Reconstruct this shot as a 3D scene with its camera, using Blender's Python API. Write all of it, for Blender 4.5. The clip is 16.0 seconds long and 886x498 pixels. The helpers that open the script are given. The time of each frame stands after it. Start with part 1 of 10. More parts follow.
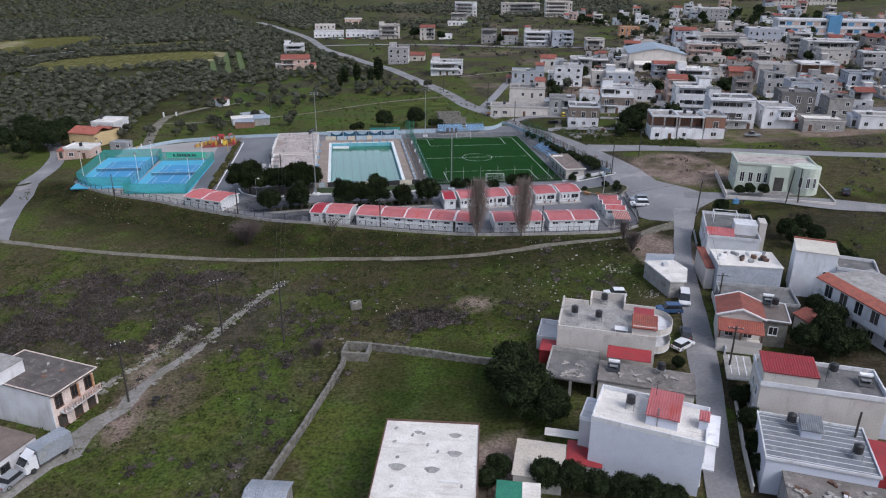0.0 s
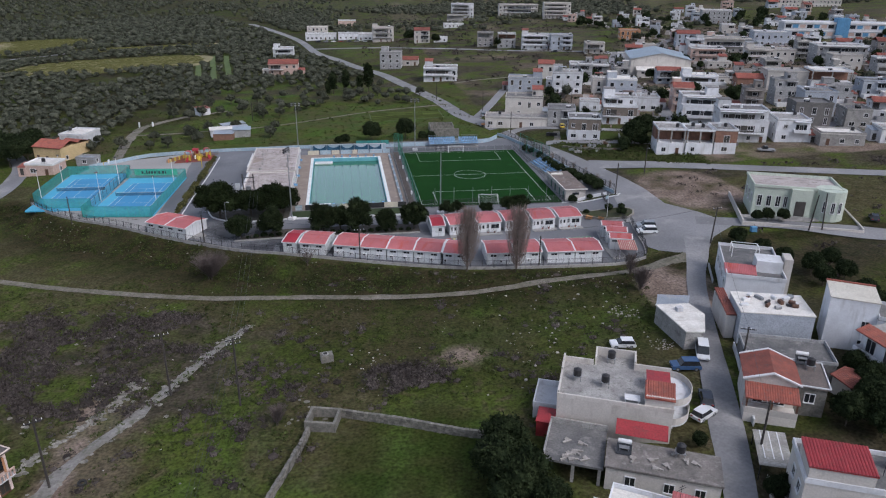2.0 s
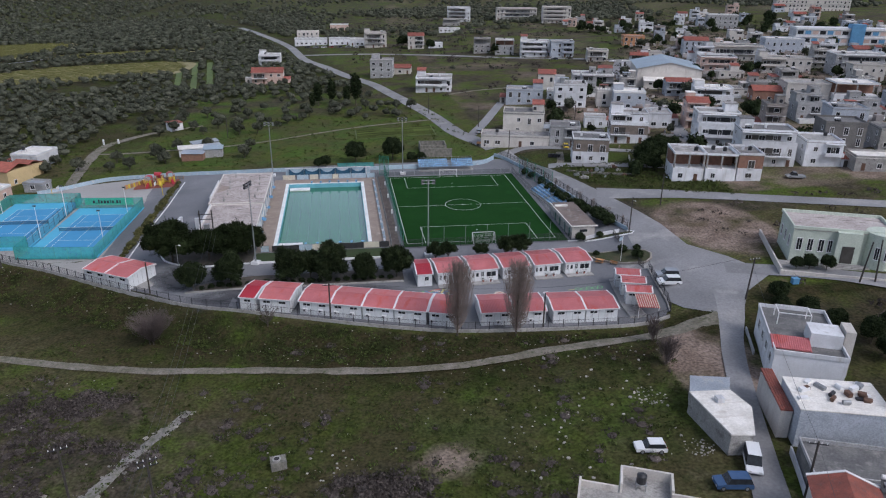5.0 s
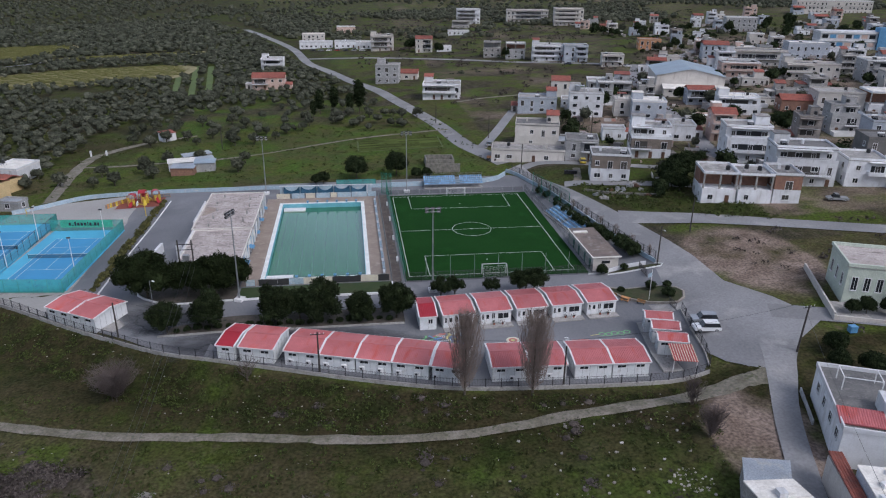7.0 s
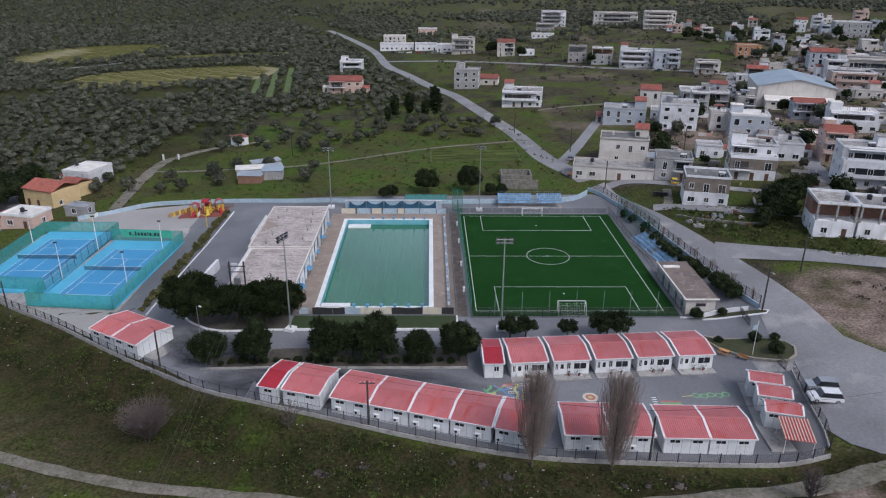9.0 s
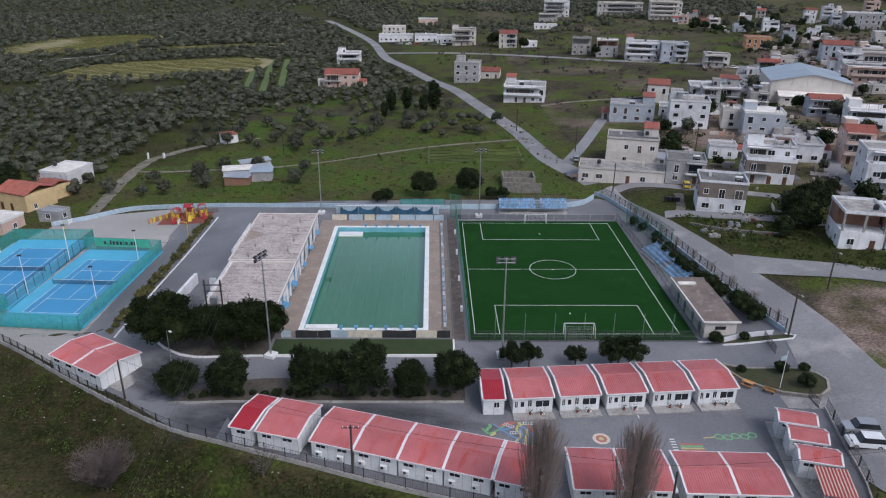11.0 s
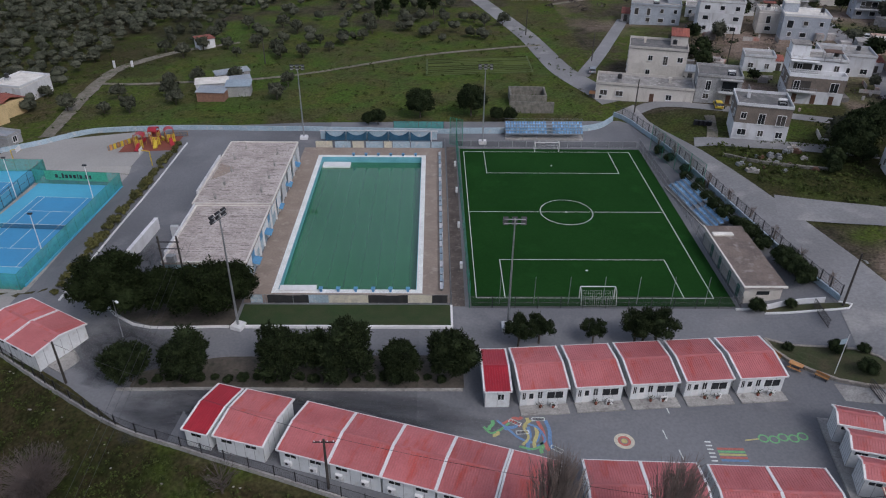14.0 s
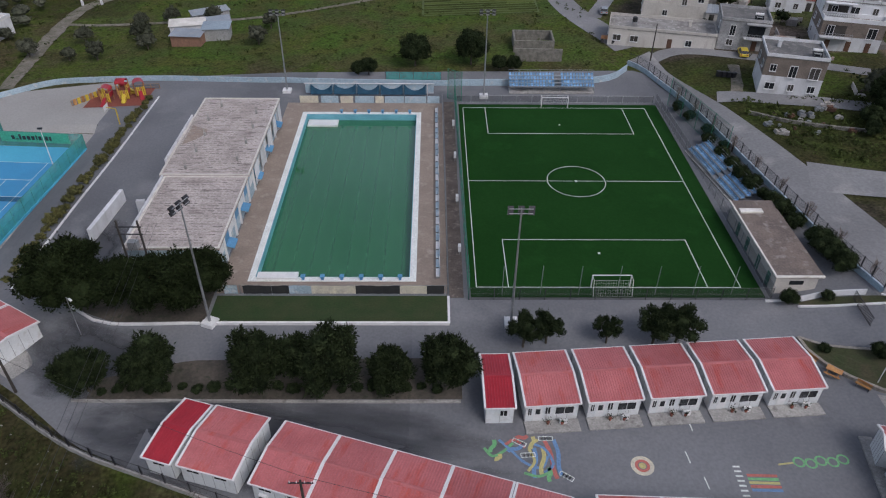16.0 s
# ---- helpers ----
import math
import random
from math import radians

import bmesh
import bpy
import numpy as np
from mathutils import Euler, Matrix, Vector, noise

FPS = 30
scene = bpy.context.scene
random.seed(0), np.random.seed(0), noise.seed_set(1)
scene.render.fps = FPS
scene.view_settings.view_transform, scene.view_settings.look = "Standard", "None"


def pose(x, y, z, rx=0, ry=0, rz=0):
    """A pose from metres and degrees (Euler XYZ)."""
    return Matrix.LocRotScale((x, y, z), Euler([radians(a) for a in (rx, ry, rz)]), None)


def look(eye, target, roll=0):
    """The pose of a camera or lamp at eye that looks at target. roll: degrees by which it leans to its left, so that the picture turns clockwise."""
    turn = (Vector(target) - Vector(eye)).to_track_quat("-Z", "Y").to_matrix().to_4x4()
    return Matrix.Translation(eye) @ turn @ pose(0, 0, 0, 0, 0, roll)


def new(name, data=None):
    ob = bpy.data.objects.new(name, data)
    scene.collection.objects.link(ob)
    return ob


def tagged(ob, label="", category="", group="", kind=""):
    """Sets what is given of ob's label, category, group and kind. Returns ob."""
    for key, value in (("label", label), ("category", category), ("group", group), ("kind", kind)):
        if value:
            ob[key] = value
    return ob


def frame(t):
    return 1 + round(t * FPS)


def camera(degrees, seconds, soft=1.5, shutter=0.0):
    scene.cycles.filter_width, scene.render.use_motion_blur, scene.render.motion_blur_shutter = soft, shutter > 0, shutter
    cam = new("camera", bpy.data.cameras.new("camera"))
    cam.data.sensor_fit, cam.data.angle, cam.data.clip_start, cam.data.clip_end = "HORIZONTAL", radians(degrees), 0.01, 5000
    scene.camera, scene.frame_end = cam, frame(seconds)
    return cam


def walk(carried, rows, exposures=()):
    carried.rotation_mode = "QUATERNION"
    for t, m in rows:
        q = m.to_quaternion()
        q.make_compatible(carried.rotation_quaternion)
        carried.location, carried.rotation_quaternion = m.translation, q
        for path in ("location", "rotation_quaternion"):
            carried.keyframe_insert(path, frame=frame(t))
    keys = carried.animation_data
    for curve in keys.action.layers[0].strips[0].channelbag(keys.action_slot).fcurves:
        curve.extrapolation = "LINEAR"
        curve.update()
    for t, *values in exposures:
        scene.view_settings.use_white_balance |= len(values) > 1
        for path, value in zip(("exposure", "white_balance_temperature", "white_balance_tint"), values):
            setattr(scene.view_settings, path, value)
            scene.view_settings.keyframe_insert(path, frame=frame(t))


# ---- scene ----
cam = camera(64.4, 16.0, 1.15)
PATH = [
    (0, (-1.014, -0.091, 57.456), (-0.751, 1.743, 56.703), 0.5),
    (0.5, (0.275, 4.099, 57.537), (0.54, 5.932, 56.782), 0.5),
    (1, (1.534, 8.395, 57.659), (1.801, 10.228, 56.904), 0.6),
    (1.5, (2.781, 12.788, 57.815), (3.048, 14.621, 57.061), 0.5),
    (2, (3.97, 17.293, 58.009), (4.237, 19.126, 57.256), 0.5),
    (2.5, (5.076, 21.724, 58.181), (5.344, 23.558, 57.429), 0.6),
    (3, (6.057, 25.828, 58.308), (6.326, 27.662, 57.557), 0.5),
    (3.5, (6.999, 29.799, 58.385), (7.269, 31.633, 57.635), 0.5),
    (4, (7.911, 33.771, 58.402), (8.182, 35.606, 57.653), 0.6),
    (4.2, (8.255, 35.432, 58.405), (8.527, 37.266, 57.656), 0.6),
    (6.5, (11.912, 55.171, 58.584), (12.186, 57.005, 57.836), 0.6),
    (7, (12.523, 59.443, 58.62), (12.773, 61.281, 57.872), 0.6),
    (7.5, (13.116, 63.527, 58.658), (13.288, 65.374, 57.91), 0.6),
    (8, (13.743, 67.358, 58.675), (13.828, 69.21, 57.927), 0.5),
    (8.5, (14.358, 70.898, 58.693), (14.397, 72.752, 57.945), 0.5),
    (9, (14.835, 74.103, 58.708), (14.873, 75.958, 57.96), 0.5),
    (11.5, (16.18, 89.166, 58.75), (16.214, 91.0, 57.951), 0.6),
    (12, (16.416, 92.377, 58.743), (16.448, 94.193, 57.904), 0.6),
    (12.5, (16.597, 95.712, 58.743), (16.628, 97.506, 57.86), 0.7),
    (13, (16.756, 99.142, 58.746), (16.787, 100.912, 57.816), 0.7),
    (13.5, (16.941, 102.638, 58.77), (16.971, 104.378, 57.786), 0.7),
    (14, (17.143, 106.11, 58.803), (17.171, 107.818, 57.764), 0.7),
    (14.5, (17.322, 109.639, 58.793), (17.35, 111.311, 57.695), 0.7),
    (15, (17.428, 113.148, 58.782), (17.456, 114.778, 57.624), 0.7),
    (15.5, (17.559, 116.477, 58.794), (17.587, 118.083, 57.602), 0.8),
    (16, (17.662, 119.447, 58.844), (17.693, 121.043, 57.639), 0.8),
]
walk(cam, [(t, look(eye, target, roll)) for t, eye, target, roll in PATH], [(0, 0.50, 6000, 14), (1, 0.40, 6000, 14), (4, 0.33, 5980, 14), (6.5, 0.36, 5950, 14), (7.5, 0.31, 5950, 14), (8.5, 0.4, 5980, 14), (11.5, 0.4, 6030, 14), (12, 0.35, 6050, 14), (13, 0.12, 6080, 14), (14, 0.05, 6120, 14), (16, 0.09, 6180, 14)])

# ---- world, sun ----
world = bpy.data.worlds.new("world")
scene.world = world
world.use_nodes = True
wn, wl = world.node_tree.nodes, world.node_tree.links
wn.clear()
SUN_EL, SUN_AZ = 48.0, 140.0
sky = wn.new("ShaderNodeTexSky")
sky.sky_type, sky.sun_disc = "NISHITA", False
sky.sun_elevation, sky.sun_rotation = radians(SUN_EL), radians(SUN_AZ)
sky.air_density, sky.dust_density, sky.ozone_density = 1.0, 3.0, 1.0
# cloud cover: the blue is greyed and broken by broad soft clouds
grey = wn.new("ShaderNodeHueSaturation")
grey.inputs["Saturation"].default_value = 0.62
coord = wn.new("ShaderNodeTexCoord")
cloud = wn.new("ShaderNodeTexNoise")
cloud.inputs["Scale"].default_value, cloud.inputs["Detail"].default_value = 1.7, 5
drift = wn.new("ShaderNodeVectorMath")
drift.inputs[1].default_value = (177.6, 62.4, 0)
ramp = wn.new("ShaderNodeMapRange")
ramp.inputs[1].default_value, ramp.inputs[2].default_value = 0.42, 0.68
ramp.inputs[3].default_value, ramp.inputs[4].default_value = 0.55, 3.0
mul = wn.new("ShaderNodeMixRGB")
mul.blend_type, mul.inputs[0].default_value = "MULTIPLY", 1.0
bg = wn.new("ShaderNodeBackground")
bg.inputs["Strength"].default_value = 0.078
out = wn.new("ShaderNodeOutputWorld")
wl.new(sky.outputs[0], grey.inputs["Color"])
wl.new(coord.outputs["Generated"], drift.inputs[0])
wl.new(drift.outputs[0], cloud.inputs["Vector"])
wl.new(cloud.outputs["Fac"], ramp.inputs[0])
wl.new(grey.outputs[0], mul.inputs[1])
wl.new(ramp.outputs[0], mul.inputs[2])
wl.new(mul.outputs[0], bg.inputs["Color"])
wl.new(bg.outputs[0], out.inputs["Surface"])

sun = new("sun", bpy.data.lights.new("sun", "SUN"))
sun.data.energy, sun.data.angle, sun.data.color = 1.0, radians(24), (1.0, 0.97, 0.94)
sa, se = radians(SUN_AZ), radians(SUN_EL)
sun.matrix_world = look((math.sin(sa) * math.cos(se) * 100, math.cos(sa) * math.cos(se) * 100, math.sin(se) * 100), (0, 0, 0))


# ---- materials ----
def mat(name, a, b=None, scale=0.5, fine=6.0, rough=0.85, metal=0.0, bump=0.0, vary=0.0, spec=0.5, contrast=(0.35, 0.65), island=0.0, stain=None, grain=0.25, stretch=None):
    """Two-scale mottled surface: a and b mixed by broad noise, grain on top, tone varied per object or per island."""
    m = bpy.data.materials.new(name)
    m.use_nodes = True
    n, l = m.node_tree.nodes, m.node_tree.links
    p = n["Principled BSDF"]
    p.inputs["Roughness"].default_value, p.inputs["Metallic"].default_value = rough, metal
    p.inputs["Specular IOR Level"].default_value = spec
    b = b or tuple(c * 0.8 for c in a)
    tc = n.new("ShaderNodeTexCoord")
    info = n.new("ShaderNodeObjectInfo")
    off = n.new("ShaderNodeVectorMath")
    off.operation = "MULTIPLY_ADD"
    off.inputs[1].default_value = (1, 1, 1)
    shift = n.new("ShaderNodeMath")
    shift.operation, shift.inputs[1].default_value = "MULTIPLY", 91.0
    l.new(info.outputs["Random"], shift.inputs[0])
    l.new(tc.outputs["Object"], off.inputs[0])
    l.new(shift.outputs[0], off.inputs[2])
    n1 = n.new("ShaderNodeTexNoise")
    n1.inputs["Scale"].default_value, n1.inputs["Detail"].default_value = scale, 6
    n2 = n.new("ShaderNodeTexNoise")
    n2.inputs["Scale"].default_value, n2.inputs["Detail"].default_value = fine, 3
    l.new(off.outputs[0], n1.inputs["Vector"])
    l.new(off.outputs[0], n2.inputs["Vector"])
    r1 = n.new("ShaderNodeMapRange")
    r1.inputs[1].default_value, r1.inputs[2].default_value = contrast
    l.new(n1.outputs["Fac"], r1.inputs[0])
    mix = n.new("ShaderNodeMixRGB")
    mix.inputs[1].default_value, mix.inputs[2].default_value = (*a, 1), (*b, 1)
    l.new(r1.outputs[0], mix.inputs[0])
    col = mix.outputs[0]
    if stain:
        n3 = n.new("ShaderNodeTexNoise")
        n3.inputs["Scale"].default_value, n3.inputs["Detail"].default_value = scale * 2.7, 8
        if stretch:
            st = n.new("ShaderNodeVectorMath")
            st.operation, st.inputs[1].default_value = "MULTIPLY", stretch
            l.new(off.outputs[0], st.inputs[0])
            l.new(st.outputs[0], n3.inputs["Vector"])
        else:
            l.new(off.outputs[0], n3.inputs["Vector"])
        r3 = n.new("ShaderNodeMapRange")
        r3.inputs[1].default_value, r3.inputs[2].default_value = 0.55, 0.72
        l.new(n3.outputs["Fac"], r3.inputs[0])
        mx = n.new("ShaderNodeMixRGB")
        mx.inputs[2].default_value = (*stain, 1)
        l.new(r3.outputs[0], mx.inputs[0])
        l.new(col, mx.inputs[1])
        col = mx.outputs[0]
    gr = n.new("ShaderNodeMapRange")
    gr.inputs[1].default_value, gr.inputs[2].default_value = 0.25, 0.75
    gr.inputs[3].default_value, gr.inputs[4].default_value = 1 - grain, 1 + grain
    l.new(n2.outputs["Fac"], gr.inputs[0])
    gm = n.new("ShaderNodeMixRGB")
    gm.blend_type, gm.inputs[0].default_value = "MULTIPLY", 1.0
    l.new(col, gm.inputs[1])
    l.new(gr.outputs[0], gm.inputs[2])
    col = gm.outputs[0]
    for amount, source in ((vary, info.outputs["Random"]), (island, None)):
        if amount:
            if source is None:
                geo = n.new("ShaderNodeNewGeometry")
                source = geo.outputs["Random Per Island"]
            vr = n.new("ShaderNodeMapRange")
            vr.inputs[3].default_value, vr.inputs[4].default_value = 1 - amount, 1 + amount
            l.new(source, vr.inputs[0])
            vm = n.new("ShaderNodeMixRGB")
            vm.blend_type, vm.inputs[0].default_value = "MULTIPLY", 1.0
            l.new(col, vm.inputs[1])
            l.new(vr.outputs[0], vm.inputs[2])
            col = vm.outputs[0]
    l.new(col, p.inputs["Base Color"])
    if bump:
        bp = n.new("ShaderNodeBump")
        bp.inputs["Strength"].default_value, bp.inputs["Distance"].default_value = bump, 0.05
        l.new(n2.outputs["Fac"], bp.inputs["Height"])
        l.new(bp.outputs[0], p.inputs["Normal"])
    return m


ASPHALT = mat("asphalt", (0.18, 0.184, 0.196), (0.115, 0.118, 0.128), 0.045, 3, 0.82, bump=0.15, stain=(0.20, 0.20, 0.208), grain=0.13)
DARKSOIL = mat("damp_bed_soil", (0.085, 0.072, 0.058), (0.05, 0.044, 0.036), 0.4, 3, 0.95, bump=0.4, stain=(0.03, 0.035, 0.02))
ROAD = mat("old_asphalt", (0.235, 0.234, 0.240), (0.170, 0.169, 0.174), 0.06, 2.5, 0.92, bump=0.15, stain=(0.30, 0.292, 0.285), grain=0.16)
DIRT = mat("dirt_track", (0.20, 0.178, 0.148), (0.12, 0.11, 0.078), 0.4, 2.5, 0.95, bump=0.4, stain=(0.065, 0.075, 0.035), grain=0.35)
PALEPAVE = mat("pale_paving", (0.33, 0.32, 0.305), (0.275, 0.265, 0.25), 0.05, 3, 0.9, bump=0.1, stain=(0.29, 0.275, 0.26), grain=0.1)
DECK = mat("pool_deck", (0.28, 0.225, 0.185), (0.22, 0.175, 0.145), 0.25, 4, 0.85, stain=(0.32, 0.27, 0.23), grain=0.15)
CONCRETE = mat("concrete", (0.36, 0.35, 0.33), (0.25, 0.24, 0.23), 0.5, 5, 0.9, bump=0.2, stain=(0.18, 0.17, 0.16))
OLDROOF = mat("weathered_roof", (0.46, 0.41, 0.39), (0.33, 0.29, 0.27), 0.3, 4, 0.9, bump=0.4, stain=(0.17, 0.145, 0.13), stretch=(0.45, 1.6, 1.0), grain=0.3)
DARKROOF = mat("grey_roof_felt", (0.16, 0.155, 0.15), (0.10, 0.10, 0.10), 0.4, 4, 0.9, bump=0.2, stain=(0.22, 0.21, 0.20))
WHITEROOF = mat("white_roof_coating", (0.70, 0.675, 0.63), (0.56, 0.535, 0.49), 0.4, 4, 0.8, stain=(0.52, 0.48, 0.43), vary=0.08, stretch=(0.4, 1.5, 1.0), grain=0.14)
WHITE = mat("white_render", (0.68, 0.69, 0.71), (0.56, 0.565, 0.58), 0.4, 5, 0.85, stain=(0.47, 0.465, 0.46), vary=0.16, grain=0.07, stretch=(1.0, 1.0, 0.2))
LILAC = mat("pale_lilac_render", (0.58, 0.61, 0.69), (0.55, 0.575, 0.65), 0.3, 5, 0.85, stain=(0.53, 0.55, 0.615), grain=0.06)
CREAM = mat("cream_render", (0.55, 0.52, 0.48), (0.48, 0.45, 0.415), 0.3, 5, 0.85, stain=(0.40, 0.365, 0.33), vary=0.12, grain=0.12, stretch=(1.0, 1.0, 0.25))
PINK = mat("pink_render", (0.55, 0.40, 0.34), (0.46, 0.34, 0.29), 0.5, 5, 0.85, vary=0.08)
GREY = mat("grey_render", (0.36, 0.36, 0.36), (0.28, 0.28, 0.28), 0.5, 5, 0.88, stain=(0.20, 0.20, 0.20), vary=0.1)
BLUEGREY = mat("blue_grey_render", (0.40, 0.43, 0.48), (0.33, 0.36, 0.40), 0.5, 5, 0.85, vary=0.05)
ORANGE = mat("orange_render", (0.48, 0.24, 0.12), (0.40, 0.20, 0.10), 0.5, 5, 0.85)
YELLOW = mat("yellow_render", (0.58, 0.44, 0.24), (0.50, 0.38, 0.20), 0.5, 5, 0.85)
MINT = mat("pale_green_render", (0.50, 0.55, 0.47), (0.43, 0.48, 0.41), 0.5, 5, 0.85)
BRICK = mat("hollow_brick", (0.27, 0.145, 0.10), (0.20, 0.11, 0.08), 1.2, 9, 0.9, bump=0.3)
STONE = mat("rubble_stone", (0.20, 0.19, 0.165), (0.12, 0.115, 0.10), 1.4, 7, 0.95, bump=0.5, island=0.3)
TILE = mat("terracotta_tile", (0.30, 0.088, 0.06), (0.21, 0.066, 0.048), 0.8, 7, 0.8, vary=0.2, stain=(0.18, 0.085, 0.07))
REDPANEL = mat("red_sandwich_panel", (0.465, 0.150, 0.152), (0.39, 0.115, 0.118), 0.35, 5, 0.5, vary=0.08, stain=(0.42, 0.078, 0.060), grain=0.12, stretch=(1.0, 0.25, 1.0))
DEEPRED = mat("deep_red_panel", (0.36, 0.022, 0.035), (0.30, 0.018, 0.03), 0.5, 5, 0.45, grain=0.1)
SHEETRED = mat("red_sheet_roof", (0.33, 0.035, 0.04), (0.26, 0.03, 0.035), 0.5, 5, 0.5, stain=(0.22, 0.05, 0.045))
PANELWHITE = mat("white_wall_panel", (0.66, 0.68, 0.69), (0.60, 0.62, 0.63), 0.5, 5, 0.55, stain=(0.52, 0.52, 0.51), grain=0.08)
TRIMWHITE = mat("white_metal_trim", (0.72, 0.72, 0.72), (0.64, 0.64, 0.64), 0.8, 6, 0.5, grain=0.08)
METALGREY = mat("galvanised_metal", (0.35, 0.36, 0.37), (0.26, 0.27, 0.28), 1.0, 8, 0.5, 0.6)
DARKMETAL = mat("dark_metal", (0.035, 0.035, 0.04), (0.025, 0.025, 0.03), 1.0, 8, 0.5, 0.3)
SHEETGREY = mat("grey_sheet_roof", (0.33, 0.36, 0.40), (0.26, 0.29, 0.32), 0.3, 5, 0.5, 0.2, stain=(0.36, 0.36, 0.35))
SHEETBLUE = mat("pale_blue_sheet_roof", (0.30, 0.365, 0.42), (0.25, 0.305, 0.35), 0.1, 3, 0.5, 0.1)
GLASSDARK = mat("dark_window_glass", (0.025, 0.028, 0.032), (0.016, 0.018, 0.021), 0.7, 3, 0.2, spec=0.5)
SHUTTER = mat("dark_shutter", (0.06, 0.055, 0.05), (0.04, 0.035, 0.03), 0.7, 6, 0.7)
BROWNWOOD = mat("brown_door_wood", (0.12, 0.06, 0.035), (0.08, 0.04, 0.025), 0.9, 9, 0.6)
POLEWOOD = mat("creosoted_pole", (0.055, 0.048, 0.042), (0.035, 0.03, 0.027), 2.0, 9, 0.9)
TRUNK = mat("bark", (0.10, 0.08, 0.06), (0.06, 0.05, 0.04), 3.0, 12, 0.95, bump=0.4)
LINE = mat("white_line_paint", (0.70, 0.72, 0.70), (0.55, 0.60, 0.55), 0.8, 6, 0.8)
TURF = mat("artificial_turf", (0.0125, 0.049, 0.0105), (0.0100, 0.041, 0.0085), 0.10, 3.0, 0.9, stain=(0.0135, 0.055, 0.0115), grain=0.12, spec=0.04)
COURTBLUE = mat("court_blue_light", (0.085, 0.40, 0.58), (0.07, 0.34, 0.52), 0.15, 3, 0.75, grain=0.08)
COURTDEEP = mat("court_blue_deep", (0.05, 0.265, 0.49), (0.045, 0.235, 0.44), 0.15, 3, 0.75, grain=0.08)
POOLWHITE = mat("pool_rim_tiles", (0.74, 0.76, 0.74), (0.64, 0.66, 0.64), 0.5, 6, 0.5)
POOLBLUE = mat("pool_wall_paint", (0.16, 0.42, 0.50), (0.12, 0.34, 0.42), 0.5, 6, 0.5)
BLUEPAINT = mat("blue_paint", (0.10, 0.27, 0.46), (0.08, 0.22, 0.38), 0.6, 6, 0.6)
PALEBLUE = mat("pale_blue_paint", (0.36, 0.46, 0.53), (0.30, 0.39, 0.45), 0.4, 5, 0.7, stain=(0.50, 0.52, 0.53))
SEATBLUE = mat("blue_plastic_seat", (0.24, 0.42, 0.62), (0.19, 0.35, 0.55), 1, 6, 0.4, vary=0.3)
GREENNET = mat("green_net_post", (0.03, 0.20, 0.13), (0.025, 0.16, 0.11), 1, 6, 0.8)
TARPBLUE = mat("blue_tarpaulin", (0.028, 0.075, 0.12), (0.02, 0.055, 0.09), 0.8, 6, 0.9, spec=0.1)
BLACKCLOTH = mat("black_banner_cloth", (0.02, 0.022, 0.025), (0.03, 0.03, 0.03), 0.8, 6, 0.8)
BANNERCREAM = mat("cream_banner_cloth", (0.58, 0.54, 0.42), (0.48, 0.45, 0.38), 0.8, 6, 0.8)
PLAYRED = mat("red_rubber_floor", (0.22, 0.06, 0.04), (0.18, 0.05, 0.035), 0.5, 5, 0.9)
PLAYORANGE = mat("tan_play_timber", (0.40, 0.21, 0.07), (0.32, 0.15, 0.06), 0.7, 6, 0.5, vary=0.3)
PLAYYELLOW = mat("yellow_paint", (0.58, 0.42, 0.04), (0.50, 0.36, 0.04), 0.7, 6, 0.5)
RUBBER = mat("tyre_rubber", (0.02, 0.02, 0.02), (0.03, 0.03, 0.03), 2, 9, 0.9)
CARWHITE = mat("white_car_paint", (0.70, 0.71, 0.72), (0.66, 0.67, 0.68), 1, 6, 0.25, grain=0.03)
CARSILVER = mat("silver_car_paint", (0.40, 0.42, 0.44), (0.36, 0.38, 0.40), 1, 6, 0.25, 0.4, grain=0.03)
CARDARK = mat("dark_car_paint", (0.03, 0.035, 0.05), (0.025, 0.03, 0.04), 1, 6, 0.2, grain=0.03)
CARRED = mat("red_car_paint", (0.30, 0.03, 0.025), (0.26, 0.03, 0.025), 1, 6, 0.25, grain=0.03)
CARYELLOW = mat("yellow_car_paint", (0.60, 0.45, 0.05), (0.52, 0.40, 0.05), 1, 6, 0.3, grain=0.03)
CARBLUE = mat("blue_car_paint", (0.05, 0.10, 0.20), (0.04, 0.08, 0.17), 1, 6, 0.2, grain=0.03)
LAMPGLASS = mat("lamp_glass", (0.55, 0.55, 0.52), (0.5, 0.5, 0.48), 1, 6, 0.2)
TANKBLACK = mat("black_tank_plastic", (0.03, 0.03, 0.032), (0.02, 0.02, 0.022), 1, 6, 0.4)
LEAF_DARK = mat("dark_leaves", (0.030, 0.041, 0.018), (0.013, 0.020, 0.009), 0.6, 5, 0.95, island=0.45, spec=0.05)
LEAF_PINE = mat("pine_needles", (0.022, 0.031, 0.012), (0.010, 0.015, 0.006), 0.5, 5, 0.95, island=0.42, spec=0.04)
LEAF_LAUREL = mat("glossy_laurel_leaves", (0.029, 0.040, 0.017), (0.012, 0.018, 0.008), 0.8, 5, 0.9, island=0.55, spec=0.06)
LEAF_OLIVE = mat("olive_leaves", (0.088, 0.092, 0.068), (0.040, 0.045, 0.030), 0.16, 3, 0.9, island=0.3, spec=0.08)
LEAF_SHRUB = mat("dry_shrub_twigs", (0.092, 0.078, 0.072), (0.056, 0.047, 0.042), 0.12, 5, 0.95, island=0.5, spec=0.05)
